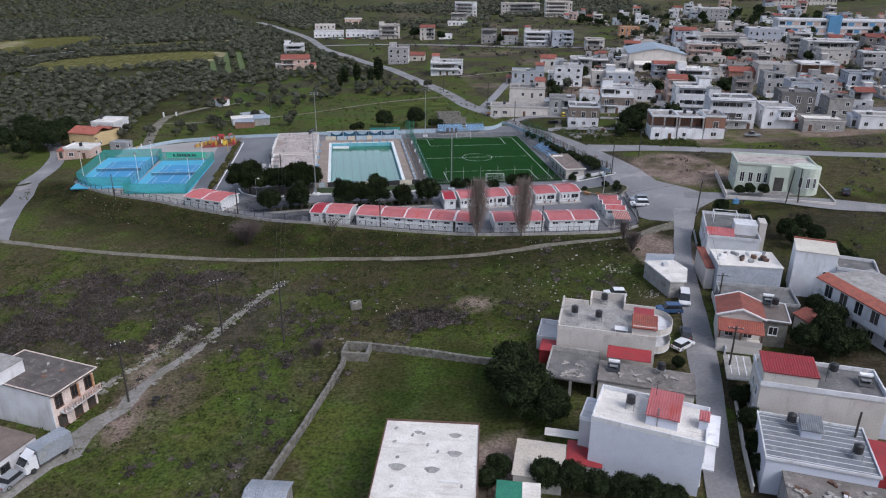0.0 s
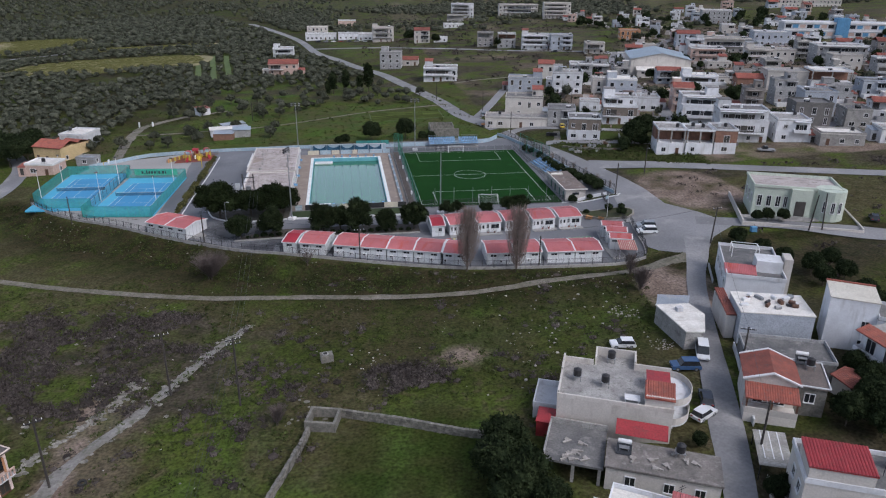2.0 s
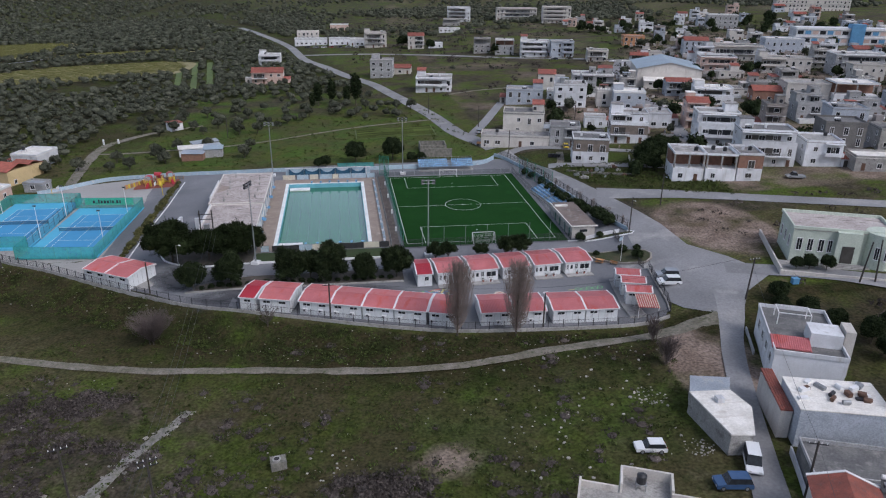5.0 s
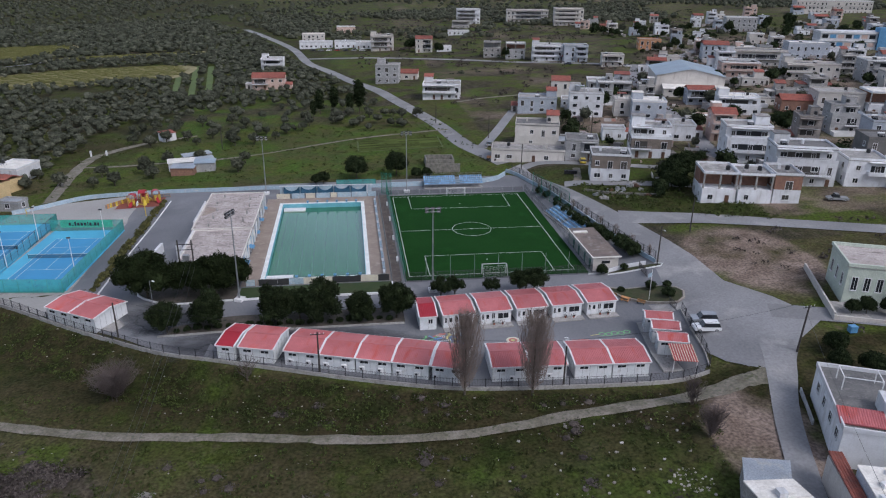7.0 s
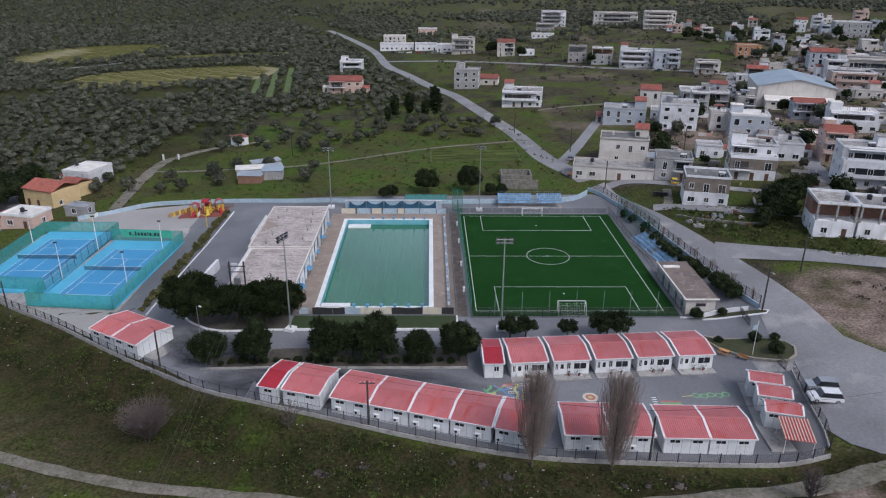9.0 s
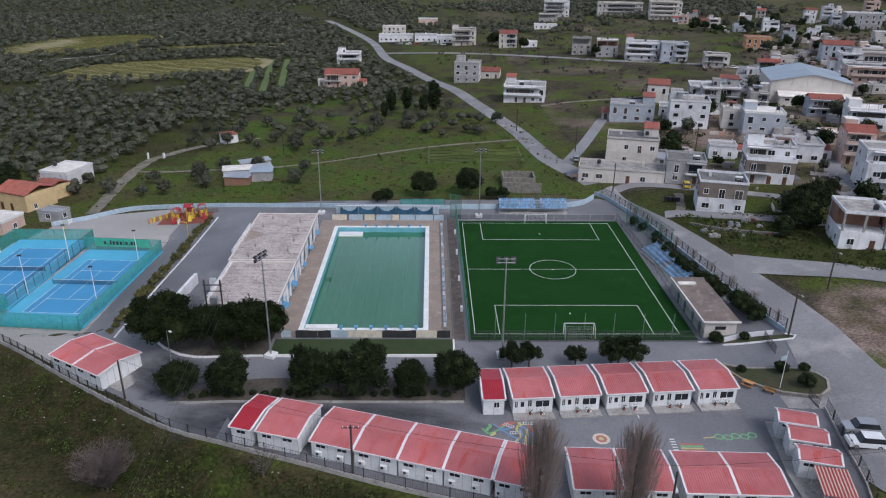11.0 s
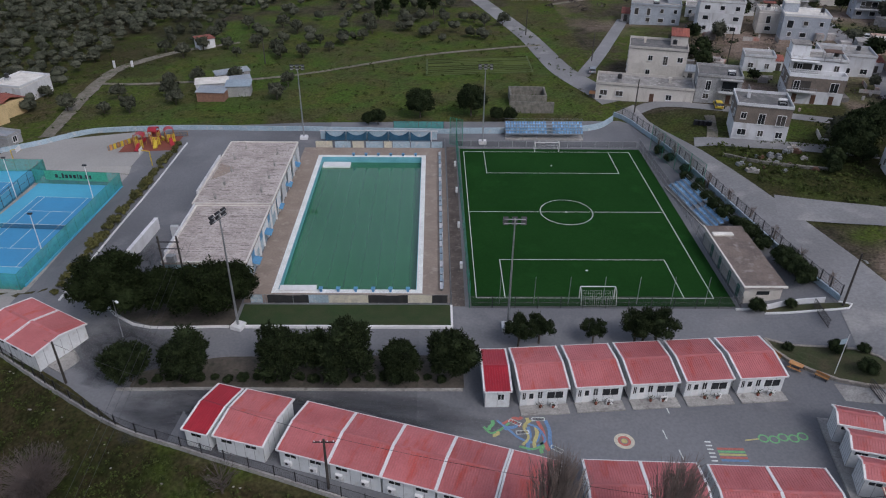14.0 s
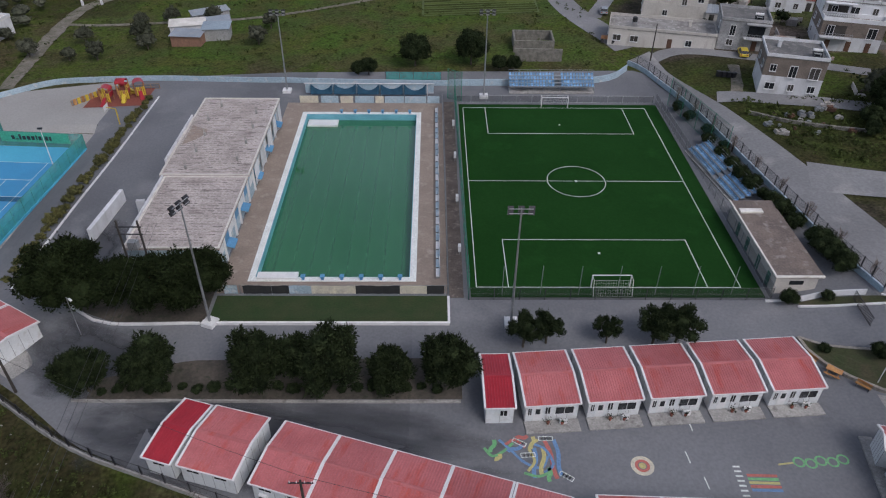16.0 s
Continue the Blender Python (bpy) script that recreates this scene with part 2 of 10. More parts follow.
LEAF_GRASS = mat("grass_tufts", (0.062, 0.080, 0.023), (0.042, 0.054, 0.017), 0.08, 4, 0.95, island=0.4, spec=0.1)
LEAF_HEDGE = mat("yellow_green_hedge", (0.110, 0.105, 0.036), (0.060, 0.062, 0.024), 0.6, 5, 0.9, island=0.45, spec=0.2)
TWIGDARK = mat("dark_bare_twigs", (0.115, 0.092, 0.085), (0.075, 0.060, 0.055), 1.0, 8, 0.95)
TWIG = mat("bare_twigs", (0.25, 0.20, 0.175), (0.17, 0.138, 0.12), 1.0, 8, 0.95)
RUBBLE = mat("pale_rubble", (0.36, 0.34, 0.31), (0.24, 0.22, 0.20), 1.0, 5, 0.95, island=0.35)
ROCK = mat("field_stone", (0.25, 0.235, 0.205), (0.16, 0.15, 0.13), 1.0, 5, 0.95, island=0.3)
PAINTGREEN = mat("green_ground_paint", (0.16, 0.42, 0.18), (0.16, 0.36, 0.17), 0.8, 6, 0.85)
PAINTRED = mat("red_ground_paint", (0.48, 0.14, 0.12), (0.40, 0.13, 0.11), 0.8, 6, 0.85)
PAINTBLUE = mat("blue_ground_paint", (0.14, 0.26, 0.46), (0.14, 0.24, 0.40), 0.8, 6, 0.85)
PAINTYEL = mat("yellow_ground_paint", (0.52, 0.46, 0.18), (0.44, 0.40, 0.18), 0.8, 6, 0.85)


def dark_patch_material():
    """Darker asphalt that fades out at its uneven rim."""
    m = mat("dark_asphalt", (0.048, 0.050, 0.057), (0.068, 0.070, 0.078), 0.2, 3, 0.55, bump=0.1, grain=0.12)
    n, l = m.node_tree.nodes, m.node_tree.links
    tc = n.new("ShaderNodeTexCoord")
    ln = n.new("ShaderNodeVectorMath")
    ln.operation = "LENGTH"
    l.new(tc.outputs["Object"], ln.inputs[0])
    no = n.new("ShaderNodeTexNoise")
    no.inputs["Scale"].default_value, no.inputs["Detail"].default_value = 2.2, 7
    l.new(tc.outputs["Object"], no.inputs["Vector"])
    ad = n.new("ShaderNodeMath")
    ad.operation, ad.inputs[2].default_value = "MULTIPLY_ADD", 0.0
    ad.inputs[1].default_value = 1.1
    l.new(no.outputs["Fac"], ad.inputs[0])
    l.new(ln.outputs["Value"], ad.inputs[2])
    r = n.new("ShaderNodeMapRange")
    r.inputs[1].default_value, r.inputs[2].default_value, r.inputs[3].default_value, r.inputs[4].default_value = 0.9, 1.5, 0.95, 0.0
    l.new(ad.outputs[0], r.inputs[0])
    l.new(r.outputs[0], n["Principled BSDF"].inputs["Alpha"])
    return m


DARKPATCH = dark_patch_material()


def net_material(name, colour, alpha):
    """Fine netting: thin threads leave most of the area open."""
    m = mat(name, colour, None, 1.0, 8, 0.9)
    m.node_tree.nodes["Principled BSDF"].inputs["Alpha"].default_value = alpha
    return m


NETGREEN = net_material("green_netting", (0.03, 0.22, 0.14), 0.36)
NETROAD = net_material("thin_dark_green_netting", (0.02, 0.12, 0.09), 0.3)
NETTEAL = net_material("teal_windbreak_netting", (0.05, 0.36, 0.33), 0.62)
NETDARK = net_material("dark_wire_mesh", (0.05, 0.055, 0.055), 0.28)
NETBLACK = net_material("black_netting", (0.02, 0.03, 0.03), 0.30)


def water_material():
    m = mat("pool_water", (0.022, 0.130, 0.050), (0.032, 0.155, 0.064), 0.06, 1.2, 0.05, grain=0.06)
    n, l = m.node_tree.nodes, m.node_tree.links
    p = n["Principled BSDF"]
    p.inputs["IOR"].default_value, p.inputs["Alpha"].default_value = 1.6, 0.88
    p.inputs["Specular IOR Level"].default_value = 0.9
    wave = n.new("ShaderNodeTexNoise")
    wave.inputs["Scale"].default_value, wave.inputs["Detail"].default_value = 1.6, 3
    tc = n.new("ShaderNodeTexCoord")
    l.new(tc.outputs["Object"], wave.inputs["Vector"])
    bp = n.new("ShaderNodeBump")
    bp.inputs["Strength"].default_value, bp.inputs["Distance"].default_value = 0.12, 0.02
    l.new(wave.outputs["Fac"], bp.inputs["Height"])
    l.new(bp.outputs[0], p.inputs["Normal"])
    return m


WATER = water_material()


def ground_material():
    """Winter grass, scrub and soil, mixed by the cover painted on the sheet (lush, scrub, soil, darker ground) and by
    noise.
    """
    m = bpy.data.materials.new("winter_grassland")
    m.use_nodes = True
    n, l = m.node_tree.nodes, m.node_tree.links
    p = n["Principled BSDF"]
    p.inputs["Roughness"].default_value, p.inputs["Specular IOR Level"].default_value = 0.95, 0.05
    tc = n.new("ShaderNodeTexCoord")
    at = n.new("ShaderNodeAttribute")
    at.attribute_name = "cover"
    sep = n.new("ShaderNodeSeparateColor")
    l.new(at.outputs["Color"], sep.inputs[0])

    def noise_at(scale, detail, lo, hi, a=0.0, b=1.0):
        t = n.new("ShaderNodeTexNoise")
        t.inputs["Scale"].default_value, t.inputs["Detail"].default_value = scale, detail
        l.new(tc.outputs["Object"], t.inputs["Vector"])
        r = n.new("ShaderNodeMapRange")
        r.inputs[1].default_value, r.inputs[2].default_value, r.inputs[3].default_value, r.inputs[4].default_value = lo, hi, a, b
        l.new(t.outputs["Fac"], r.inputs[0])
        return r.outputs[0]

    def mixed(fac, a, b, kind="MIX"):
        x = n.new("ShaderNodeMixRGB")
        x.blend_type = kind
        for k, v in ((0, fac), (1, a), (2, b)):
            if isinstance(v, tuple):
                x.inputs[k].default_value = (*v, 1)
            elif isinstance(v, float):
                x.inputs[k].default_value = v
            else:
                l.new(v, x.inputs[k])
        return x.outputs[0]

    def math2(op, a, b, clamp=True):
        x = n.new("ShaderNodeMath")
        x.operation, x.use_clamp = op, clamp
        for k, v in ((0, a), (1, b)):
            if isinstance(v, float):
                x.inputs[k].default_value = v
            else:
                l.new(v, x.inputs[k])
        return x.outputs[0]

    grass = mixed(noise_at(0.07, 9, 0.45, 0.55), (0.062, 0.083, 0.016), (0.070, 0.058, 0.027))
    grass = mixed(noise_at(0.5, 8, 0.52, 0.68), grass, (0.096, 0.076, 0.046))
    lush = mixed(noise_at(0.16, 8, 0.42, 0.6), (0.058, 0.100, 0.018), (0.074, 0.084, 0.022))
    scrub = mixed(noise_at(0.35, 8, 0.40, 0.60), (0.036, 0.033, 0.023), (0.072, 0.060, 0.044))
    soil = mixed(noise_at(0.25, 6, 0.4, 0.6), (0.225, 0.175, 0.145), (0.165, 0.125, 0.10))
    wob = noise_at(0.045, 9, 0.3, 0.7, -0.75, 0.75)
    c = mixed(math2("ADD", sep.outputs[0], math2("MULTIPLY", wob, sep.outputs[0], False)), grass, lush)
    c = mixed(math2("MULTIPLY", math2("MULTIPLY", sep.outputs[1], 1.9), noise_at(0.07, 9, 0.40, 0.60)), c, scrub)
    # darker green-brown ground, mixed in by the cover's alpha
    weeds = mixed(noise_at(0.3, 8, 0.40, 0.60), (0.016, 0.019, 0.007), (0.040, 0.031, 0.017))
    weeds = mixed(sep.outputs[0], weeds, mixed(noise_at(0.2, 8, 0.4, 0.65), (0.024, 0.038, 0.008), (0.040, 0.039, 0.014)))
    c = mixed(math2("MULTIPLY", noise_at(0.8, 8, 0.52, 0.64), 0.55), c, (0.030, 0.040, 0.014))
    c = mixed(math2("MULTIPLY", at.outputs["Alpha"], noise_at(0.15, 6, 0.2, 0.5)), c, weeds)
    c = mixed(math2("MULTIPLY", math2("MULTIPLY", sep.outputs[2], 2.4), noise_at(0.12, 9, 0.28, 0.5)), c, soil)
    c = mixed(1.0, c, noise_at(2.2, 8, 0.27, 0.73, 0.45, 1.55), "MULTIPLY")
    l.new(c, p.inputs["Base Color"])
    bp = n.new("ShaderNodeBump")
    bp.inputs["Strength"].default_value, bp.inputs["Distance"].default_value = 0.6, 0.25
    l.new(noise_at(1.6, 8, 0.2, 0.8), bp.inputs["Height"])
    l.new(bp.outputs[0], p.inputs["Normal"])
    return m


GROUND = ground_material()


# ---- building helpers ----
class Geo:
    """Collects vertices and faces of one mesh."""

    def __init__(self):
        self.v, self.f = [], []

    def poly(self, *pts):
        k = len(self.v)
        self.v.extend(tuple(p) for p in pts)
        self.f.append(tuple(range(k, k + len(pts))))
        return self

    def box(self, x0, x1, y0, y1, z0, z1, m=None):
        k = len(self.v)
        c = [(x, y, z) for z in (z0, z1) for y in (y0, y1) for x in (x0, x1)]
        if m is not None:
            c = [tuple(m @ Vector(p)) for p in c]
        self.v.extend(c)
        self.f.extend(tuple(k + i for i in q) for q in ((0, 2, 3, 1), (4, 5, 7, 6), (0, 1, 5, 4), (2, 6, 7, 3), (0, 4, 6, 2), (1, 3, 7, 5)))
        return self

    def tube(self, p0, p1, r0, r1=None, n=8, cap=True):
        r1 = r0 if r1 is None else r1
        p0, p1 = Vector(p0), Vector(p1)
        q = (p1 - p0).to_track_quat("Z", "Y").to_matrix()
        k = len(self.v)
        for p, r in ((p0, r0), (p1, r1)):
            for i in range(n):
                a = 2 * math.pi * i / n
                self.v.append(tuple(p + q @ Vector((r * math.cos(a), r * math.sin(a), 0))))
        for i in range(n):
            j = (i + 1) % n
            self.f.append((k + i, k + j, k + n + j, k + n + i))
        if cap:
            self.f.append(tuple(k + i for i in reversed(range(n))))
            self.f.append(tuple(k + n + i for i in range(n)))
        return self

    def pipe(self, pts, r, n=4):
        """One continuous tube along a line of points."""
        p = [Vector(q) for q in pts]
        k = len(self.v)
        for i, q in enumerate(p):
            d = (p[min(i + 1, len(p) - 1)] - p[max(i - 1, 0)]).to_track_quat("Z", "Y").to_matrix()
            for j in range(n):
                a = 2 * math.pi * j / n
                self.v.append(tuple(q + d @ Vector((r * math.cos(a), r * math.sin(a), 0))))
        for i in range(len(p) - 1):
            for j in range(n):
                a, b = k + i * n + j, k + i * n + (j + 1) % n
                self.f.append((a, b, b + n, a + n))
        return self

    def extrude(self, outline, z0, z1):
        """A prism on a plan outline given counter-clockwise."""
        k, n = len(self.v), len(outline)
        self.v.extend((x, y, z0) for x, y in outline)
        self.v.extend((x, y, z1) for x, y in outline)
        self.f.extend((k + i, k + (i + 1) % n, k + n + (i + 1) % n, k + n + i) for i in range(n))
        self.f.append(tuple(k + i for i in reversed(range(n))))
        self.f.append(tuple(k + n + i for i in range(n)))
        return self

    def mesh(self, name, material, smooth_shade=False):
        me = bpy.data.meshes.new(name)
        me.from_pydata(self.v, [], self.f)
        me.materials.append(material)
        if smooth_shade:
            me.polygons.foreach_set("use_smooth", [True] * len(me.polygons))
        me.update()
        return me


def part(name, geo, material, parent=None, label="", m=None):
    """Links a Geo (or a finished mesh) as one mesh object, under a thing or a part."""
    me = geo.mesh(name, material) if isinstance(geo, Geo) else geo
    ob = new(name, me)
    if parent is not None:
        ob.parent = parent
    if m is not None:
        ob.matrix_basis = m
    if label:
        ob["label"] = label
    return ob


def thing(name, m, label, category, group="", kind=""):
    ob = new(name)
    ob.empty_display_size = 0.3
    ob.matrix_basis = m
    return tagged(ob, label, category, group, kind)


def smooth(a, b, v):
    t = min(1.0, max(0.0, (v - a) / (b - a)))
    return t * t * (3 - 2 * t)


def along(pts, x):
    """Value over x of a line through (x, value) pairs."""
    if x <= pts[0][0]:
        return pts[0][1]
    for (x0, y0), (x1, y1) in zip(pts, pts[1:]):
        if x <= x1:
            return y0 + (y1 - y0) * (x - x0) / (x1 - x0)
    return pts[-1][1]


def curve_through(pts, step=2.0):
    """A smooth plan line through the points, sampled about every step metres."""
    p = [Vector(q) for q in pts]
    p = [p[0] * 2 - p[1]] + p + [p[-1] * 2 - p[-2]]
    res = []
    for a, b, c, d in zip(p, p[1:], p[2:], p[3:]):
        n = max(1, int((c - b).length / step))
        for i in range(n):
            t = i / n
            res.append(0.5 * (2 * b + (c - a) * t + (2 * a - 5 * b + 4 * c - d) * t * t + (3 * b - a - 3 * c + d) * t ** 3))
    res.append(p[-2])
    return res


# ---- the lie of the land ----
SOUTH = [(-200, 250), (-85, 217), (-76, 205), (-67, 196), (-55, 189.5), (-41, 180), (-28, 171.5), (-19, 164.5), (-10, 160.5), (0.6, 156.5), (13, 152), (26, 148.2), (39, 146.8), (57, 146), (66, 146.6), (80, 150), (100, 152)]


def ground_z(x, y):
    g = max(-14.0, min(26.0, 0.045 * (x - 15)))
    near = g - 1.9 + 0.7 * smooth(30, 46, x)
    plateau = max(-6.0, min(0.0, 0.05 * (x + 12)) - 0.6 * (1 - smooth(176, 188, y)))
    court = smooth(-81, -79, x) * (1 - smooth(-42.6, -41.2, x)) * smooth(191.5, 193.5, y) * (1 - smooth(235.5, 237.5, y))
    plateau += (-2.5 - plateau) * court
    m = (1 - smooth(60, 76, x)) * (1 - smooth(250, 275, y)) * smooth(-105, -80, x)
    upper = g + (plateau - g) * m
    return near + (upper - near) * smooth(-9, -0.8, y - along(SOUTH, x))


def on(x, y, dz=0.0):
    return (x, y, ground_z(x, y) + dz)


def ease_grid(lo, hi, inner_lo, inner_hi, step, grow=1.13):
    vals, s, v = [], step, inner_lo
    while v > lo:
        s *= grow
        v -= s
        vals.append(max(v, lo))
    vals.reverse()
    v = inner_lo
    while v < inner_hi:
        vals.append(v)
        v += step
    s = step
    vals.append(inner_hi)
    while v < hi:
        s *= grow
        v += s
        vals.append(min(v, hi))
    return sorted(set(vals))


def blob(x, y, cx, cy, rx, ry):
    d = math.hypot((x - cx) / rx, (y - cy) / ry)
    return 1 - smooth(0.65, 1.0, d + 0.25 * (noise.noise((x * 0.06, y * 0.06, 3)) ))


EDGE_LAND = [(205, 118), (262, 88), (300, 84), (350, 98), (400, 150), (440, 178), (520, 205), (560, 235)]


def cover(x, y):
    """Shares of lush grass, scrub, bare soil and darker ground at a place."""
    lush, scrub, soil = 0.15, 0.15, 0.0
    lush = max(lush, 0.85 * smooth(258, 264, y) * (1 - smooth(330, 350, y)) * smooth(-85, -50, x) * (1 - smooth(48, 60, x)))
    lush = max(lush, blob(x, y, 14, 84, 17, 26), 0.45 * blob(x, y, 38, 122, 26, 20), 0.5 * blob(x, y, -10, 80, 24, 30))
    lush = max(lush, 0.7 * blob(x, y, 70, 400, 45, 45), 0.8 * blob(x, y, 110, 330, 160, 160) * (0.5 + noise.noise((x * 0.02, y * 0.02, 9))))
    bank = smooth(-30, -9, y - along(SOUTH, x)) * (1 - smooth(-1, 0.5, y - along(SOUTH, x)))
    scrub = max(scrub, 0.9 * blob(x, y, -48, 128, 34, 22), 0.7 * blob(x, y, 14, 112, 12, 7), 0.5 * blob(x, y, -22, 118, 26, 20))
    if y > 330 and x < 40 + (y - 330) * 0.1:
        lush, scrub = 0.45 + 0.6 * noise.noise((x * 0.012, y * 0.012, 1)), 0.4 + 0.5 * noise.noise((x * 0.02, y * 0.02, 5))
        lush = max(lush, 0.9 * blob(x, y, -40, 375, 60, 60))
    if x > 60 and y > 190:
        lush = max(0.1, 0.3 + 0.9 * noise.noise((x * 0.025, y * 0.025, 9)))
        scrub = 0.7 + 0.6 * noise.noise((x * 0.035, y * 0.035, 6))
    if y > 560:
        lush = 0.3 + 0.8 * noise.noise((x * 0.009, y * 0.006, 2))
        scrub = 0.6 + 0.7 * noise.noise((x * 0.012, y * 0.008, 7))
    if x > along(EDGE_LAND, y) and 205 < y < 560:
        soil = 0.22 + 0.6 * noise.noise((x * 0.04, y * 0.04, 13))
        scrub = 0.6
    elif x > 60 and y > 205:
        soil = 0.35 * noise.noise((x * 0.04, y * 0.04, 13))
    soil = max(soil, blob(x, y, 93, 183, 14, 19), 0.9 * blob(x, y, 65, 130, 8, 12), 0.35 * blob(x, y, 22, 116, 5, 3), 0.12 * blob(x, y, -30, 100, 7, 18), 0.45 * blob(x, y, -34.5, 91, 3.2, 8), 0.4 * blob(x, y, -34.8, 107, 2.6, 11))
    if y > 300 and x < 40 - (y - 330) * 0.18 and not (y < 400 and x > -62):
        bank = max(bank, 0.55)
    garden = blob(x, y, 14, 84, 17, 26)
    bank = max(bank, 0.85 * garden, 0.5 * blob(x, y, 30, 122, 48, 24))
    if y > 205 and 60 < x < 112 and y < 262:
        lush, scrub, soil = 0.6, 0.3, 0.0
        bank = max(bank, 0.75 if y < 242 else 0.4)
    if x > along([(36, 36), (62, 46), (81, 53), (100, 61), (125, 72), (142, 79)], y) and y < 148:
        lush, scrub, bank = 0.1, 0.9, 0.6
    soil = max(soil, 0.8 * blob(x, y, 17.5, 71, 7, 7), 0.5 * blob(x, y, 8, 56, 12, 12))
    return max(0, min(1, lush)), max(0, min(1, scrub)), max(0, min(1, soil)), max(0.0, min(1.0, bank))


def build_ground():
    xs = ease_grid(-4600, 4600, -110, 150, 2.0)
    ys = ease_grid(-900, 4900, 40, 300, 2.0)
    n = len(xs)
    v, f, c = [], [], []
    for y in ys:
        for x in xs:
            bumpy = 0.25 * noise.noise((x * 0.09, y * 0.09, 0)) if y < along(SOUTH, x) - 2 else 0.0
            far = 14 * smooth(700, 3000, y) * (1 + noise.noise((x * 0.002, y * 0.002, 4)))
            dug = 7.0 if -5.5 < x < 14.7 and 191 < y < 238.4 else 0.0
            v.append((x, y, ground_z(x, y) + bumpy + far - dug))
            c.extend(cover(x, y))
    for j in range(len(ys) - 1):
        for i in range(n - 1):
            a = j * n + i
            f.append((a, a + 1, a + n + 1, a + n))
    me = bpy.data.meshes.new("ground")
    me.from_pydata(v, [], f)
    me.materials.append(GROUND)
    att = me.color_attributes.new("cover", "FLOAT_COLOR", "POINT")
    att.data.foreach_set("color", c)
    me.polygons.foreach_set("use_smooth", [True] * len(me.polygons))
    me.update()
    return tagged(new("ground", me), "winter grassland with scrub, bare soil and stones", "ground", kind="structure")


build_ground()


def ribbon(name, pts, widths, material, label, dz=0.12, kind="structure", step=2.5, rough_edge=0.0):
    """A road or path laid on the ground along a plan line."""
    line = curve_through(pts, step)
    n, g = len(line), Geo()
    rows = []
    for i, p in enumerate(line):
        t = (line[min(i + 1, n - 1)] - line[max(i - 1, 0)]).normalized()
        side = Vector((-t.y, t.x))
        w = along(widths, i / (n - 1)) if isinstance(widths, list) else widths
        row = []
        for k in (-1, -0.5, 0, 0.5, 1):
            q = p + side * (w / 2 * k * (1 + rough_edge * noise.noise((p.x * 0.35, p.y * 0.35, k * 3))))
            row.append(on(q.x, q.y, dz + (0.22 if abs(k) < 1 and rough_edge else 0) * 0.4))
        rows.append(row)
    for a, b in zip(rows, rows[1:]):
        for k in range(4):
            g.poly(a[k], b[k], b[k + 1], a[k + 1])
    return tagged(part(name, g, material), label, name.split("_")[-1], kind=kind)


def sheet(name, x0, x1, lo, hi, material, label, dz, step=2.0, category="pavement", kind="structure"):
    """A paved or planted sheet between two plan lines lo(x) and hi(x), following the ground."""
    g, cols = Geo(), []
    n = max(1, int((x1 - x0) / step))
    m = max(1, int(max(hi(x) - lo(x) for x in (x0, (x0 + x1) / 2, x1)) / step))
    for i in range(n + 1):
        x = x0 + (x1 - x0) * i / n
        a, b = lo(x), max(lo(x) + 0.01, hi(x))
        cols.append([on(x, a + (b - a) * j / m, dz) for j in range(m + 1)])
    for a, b in zip(cols, cols[1:]):
        for j in range(m):
            g.poly(a[j], b[j], b[j + 1], a[j + 1])
    return tagged(part(name, g, material), label, category, kind=kind)


def flat(x0, x1, y0, y1, z):
    return Geo().poly((x0, y0, z), (x1, y0, z), (x1, y1, z), (x0, y1, z))


# ---- roads and paved ground ----
ribbon("main_road", [(60.5, 268), (55, 282), (51, 296), (46.7, 326), (40.8, 354), (33.7, 385.4), (26.7, 415.4), (14.9, 447.4), (1.6, 492), (-12.3, 536), (-27.7, 624), (-55.9, 727), (-91.4, 839), (-141.7, 968), (-260, 1060)], [(0, 7), (0.06, 6), (0.3, 5.8), (1, 6)], ROAD, "worn grey asphalt road through the village outskirts")
FENCE_E = [(67, 147.5), (68.2, 152), (69.5, 162), (71.5, 172), (73.6, 184.5), (71.9, 195), (69.3, 216), (66.2, 241), (62.2, 257), (58.5, 261.6)]


def between(name, left, right, material, label, dz, step=2.0, category="road"):
    """A paved sheet between two plan lines with the same number of points."""
    g = Geo()
    rows = []
    for (a, b), (c, d) in zip(zip(left, left[1:]), zip(right, right[1:])):
        n = max(1, int((Vector(b) - Vector(a)).length / step))
        for i in range(n):
            rows.append((Vector(a).lerp(Vector(b), i / n), Vector(c).lerp(Vector(d), i / n)))
    rows.append((Vector(left[-1]), Vector(right[-1])))
    m = max(2, int(max((q - p).length for p, q in rows) / step))
    pts = [[on(*p.lerp(q, k / m), dz) for k in range(m + 1)] for p, q in rows]
    for a, b in zip(pts, pts[1:]):
        for k in range(m):
            g.poly(a[k], a[k + 1], b[k + 1], b[k])
    return tagged(part(name, g, material), label, category, kind="structure")


# broad apron between the sports ground fence and the plots
between("road_apron", [(58.7, 262), (62.4, 257.2), (66.4, 241), (69.5, 216), (72.1, 195), (72.9, 184.4), (70.6, 172), (69.4, 162), (68.3, 152), (69.6, 148.4), (73.3, 144)],
        [(64.5, 266), (65.9, 257), (71.7, 238), (76.5, 217.5), (81, 196), (82.3, 187), (82.4, 174), (87.5, 166), (91, 156.5), (83, 150.6), (78.3, 144)], ROAD, "broad worn asphalt junction beside the sports ground", 0.15)
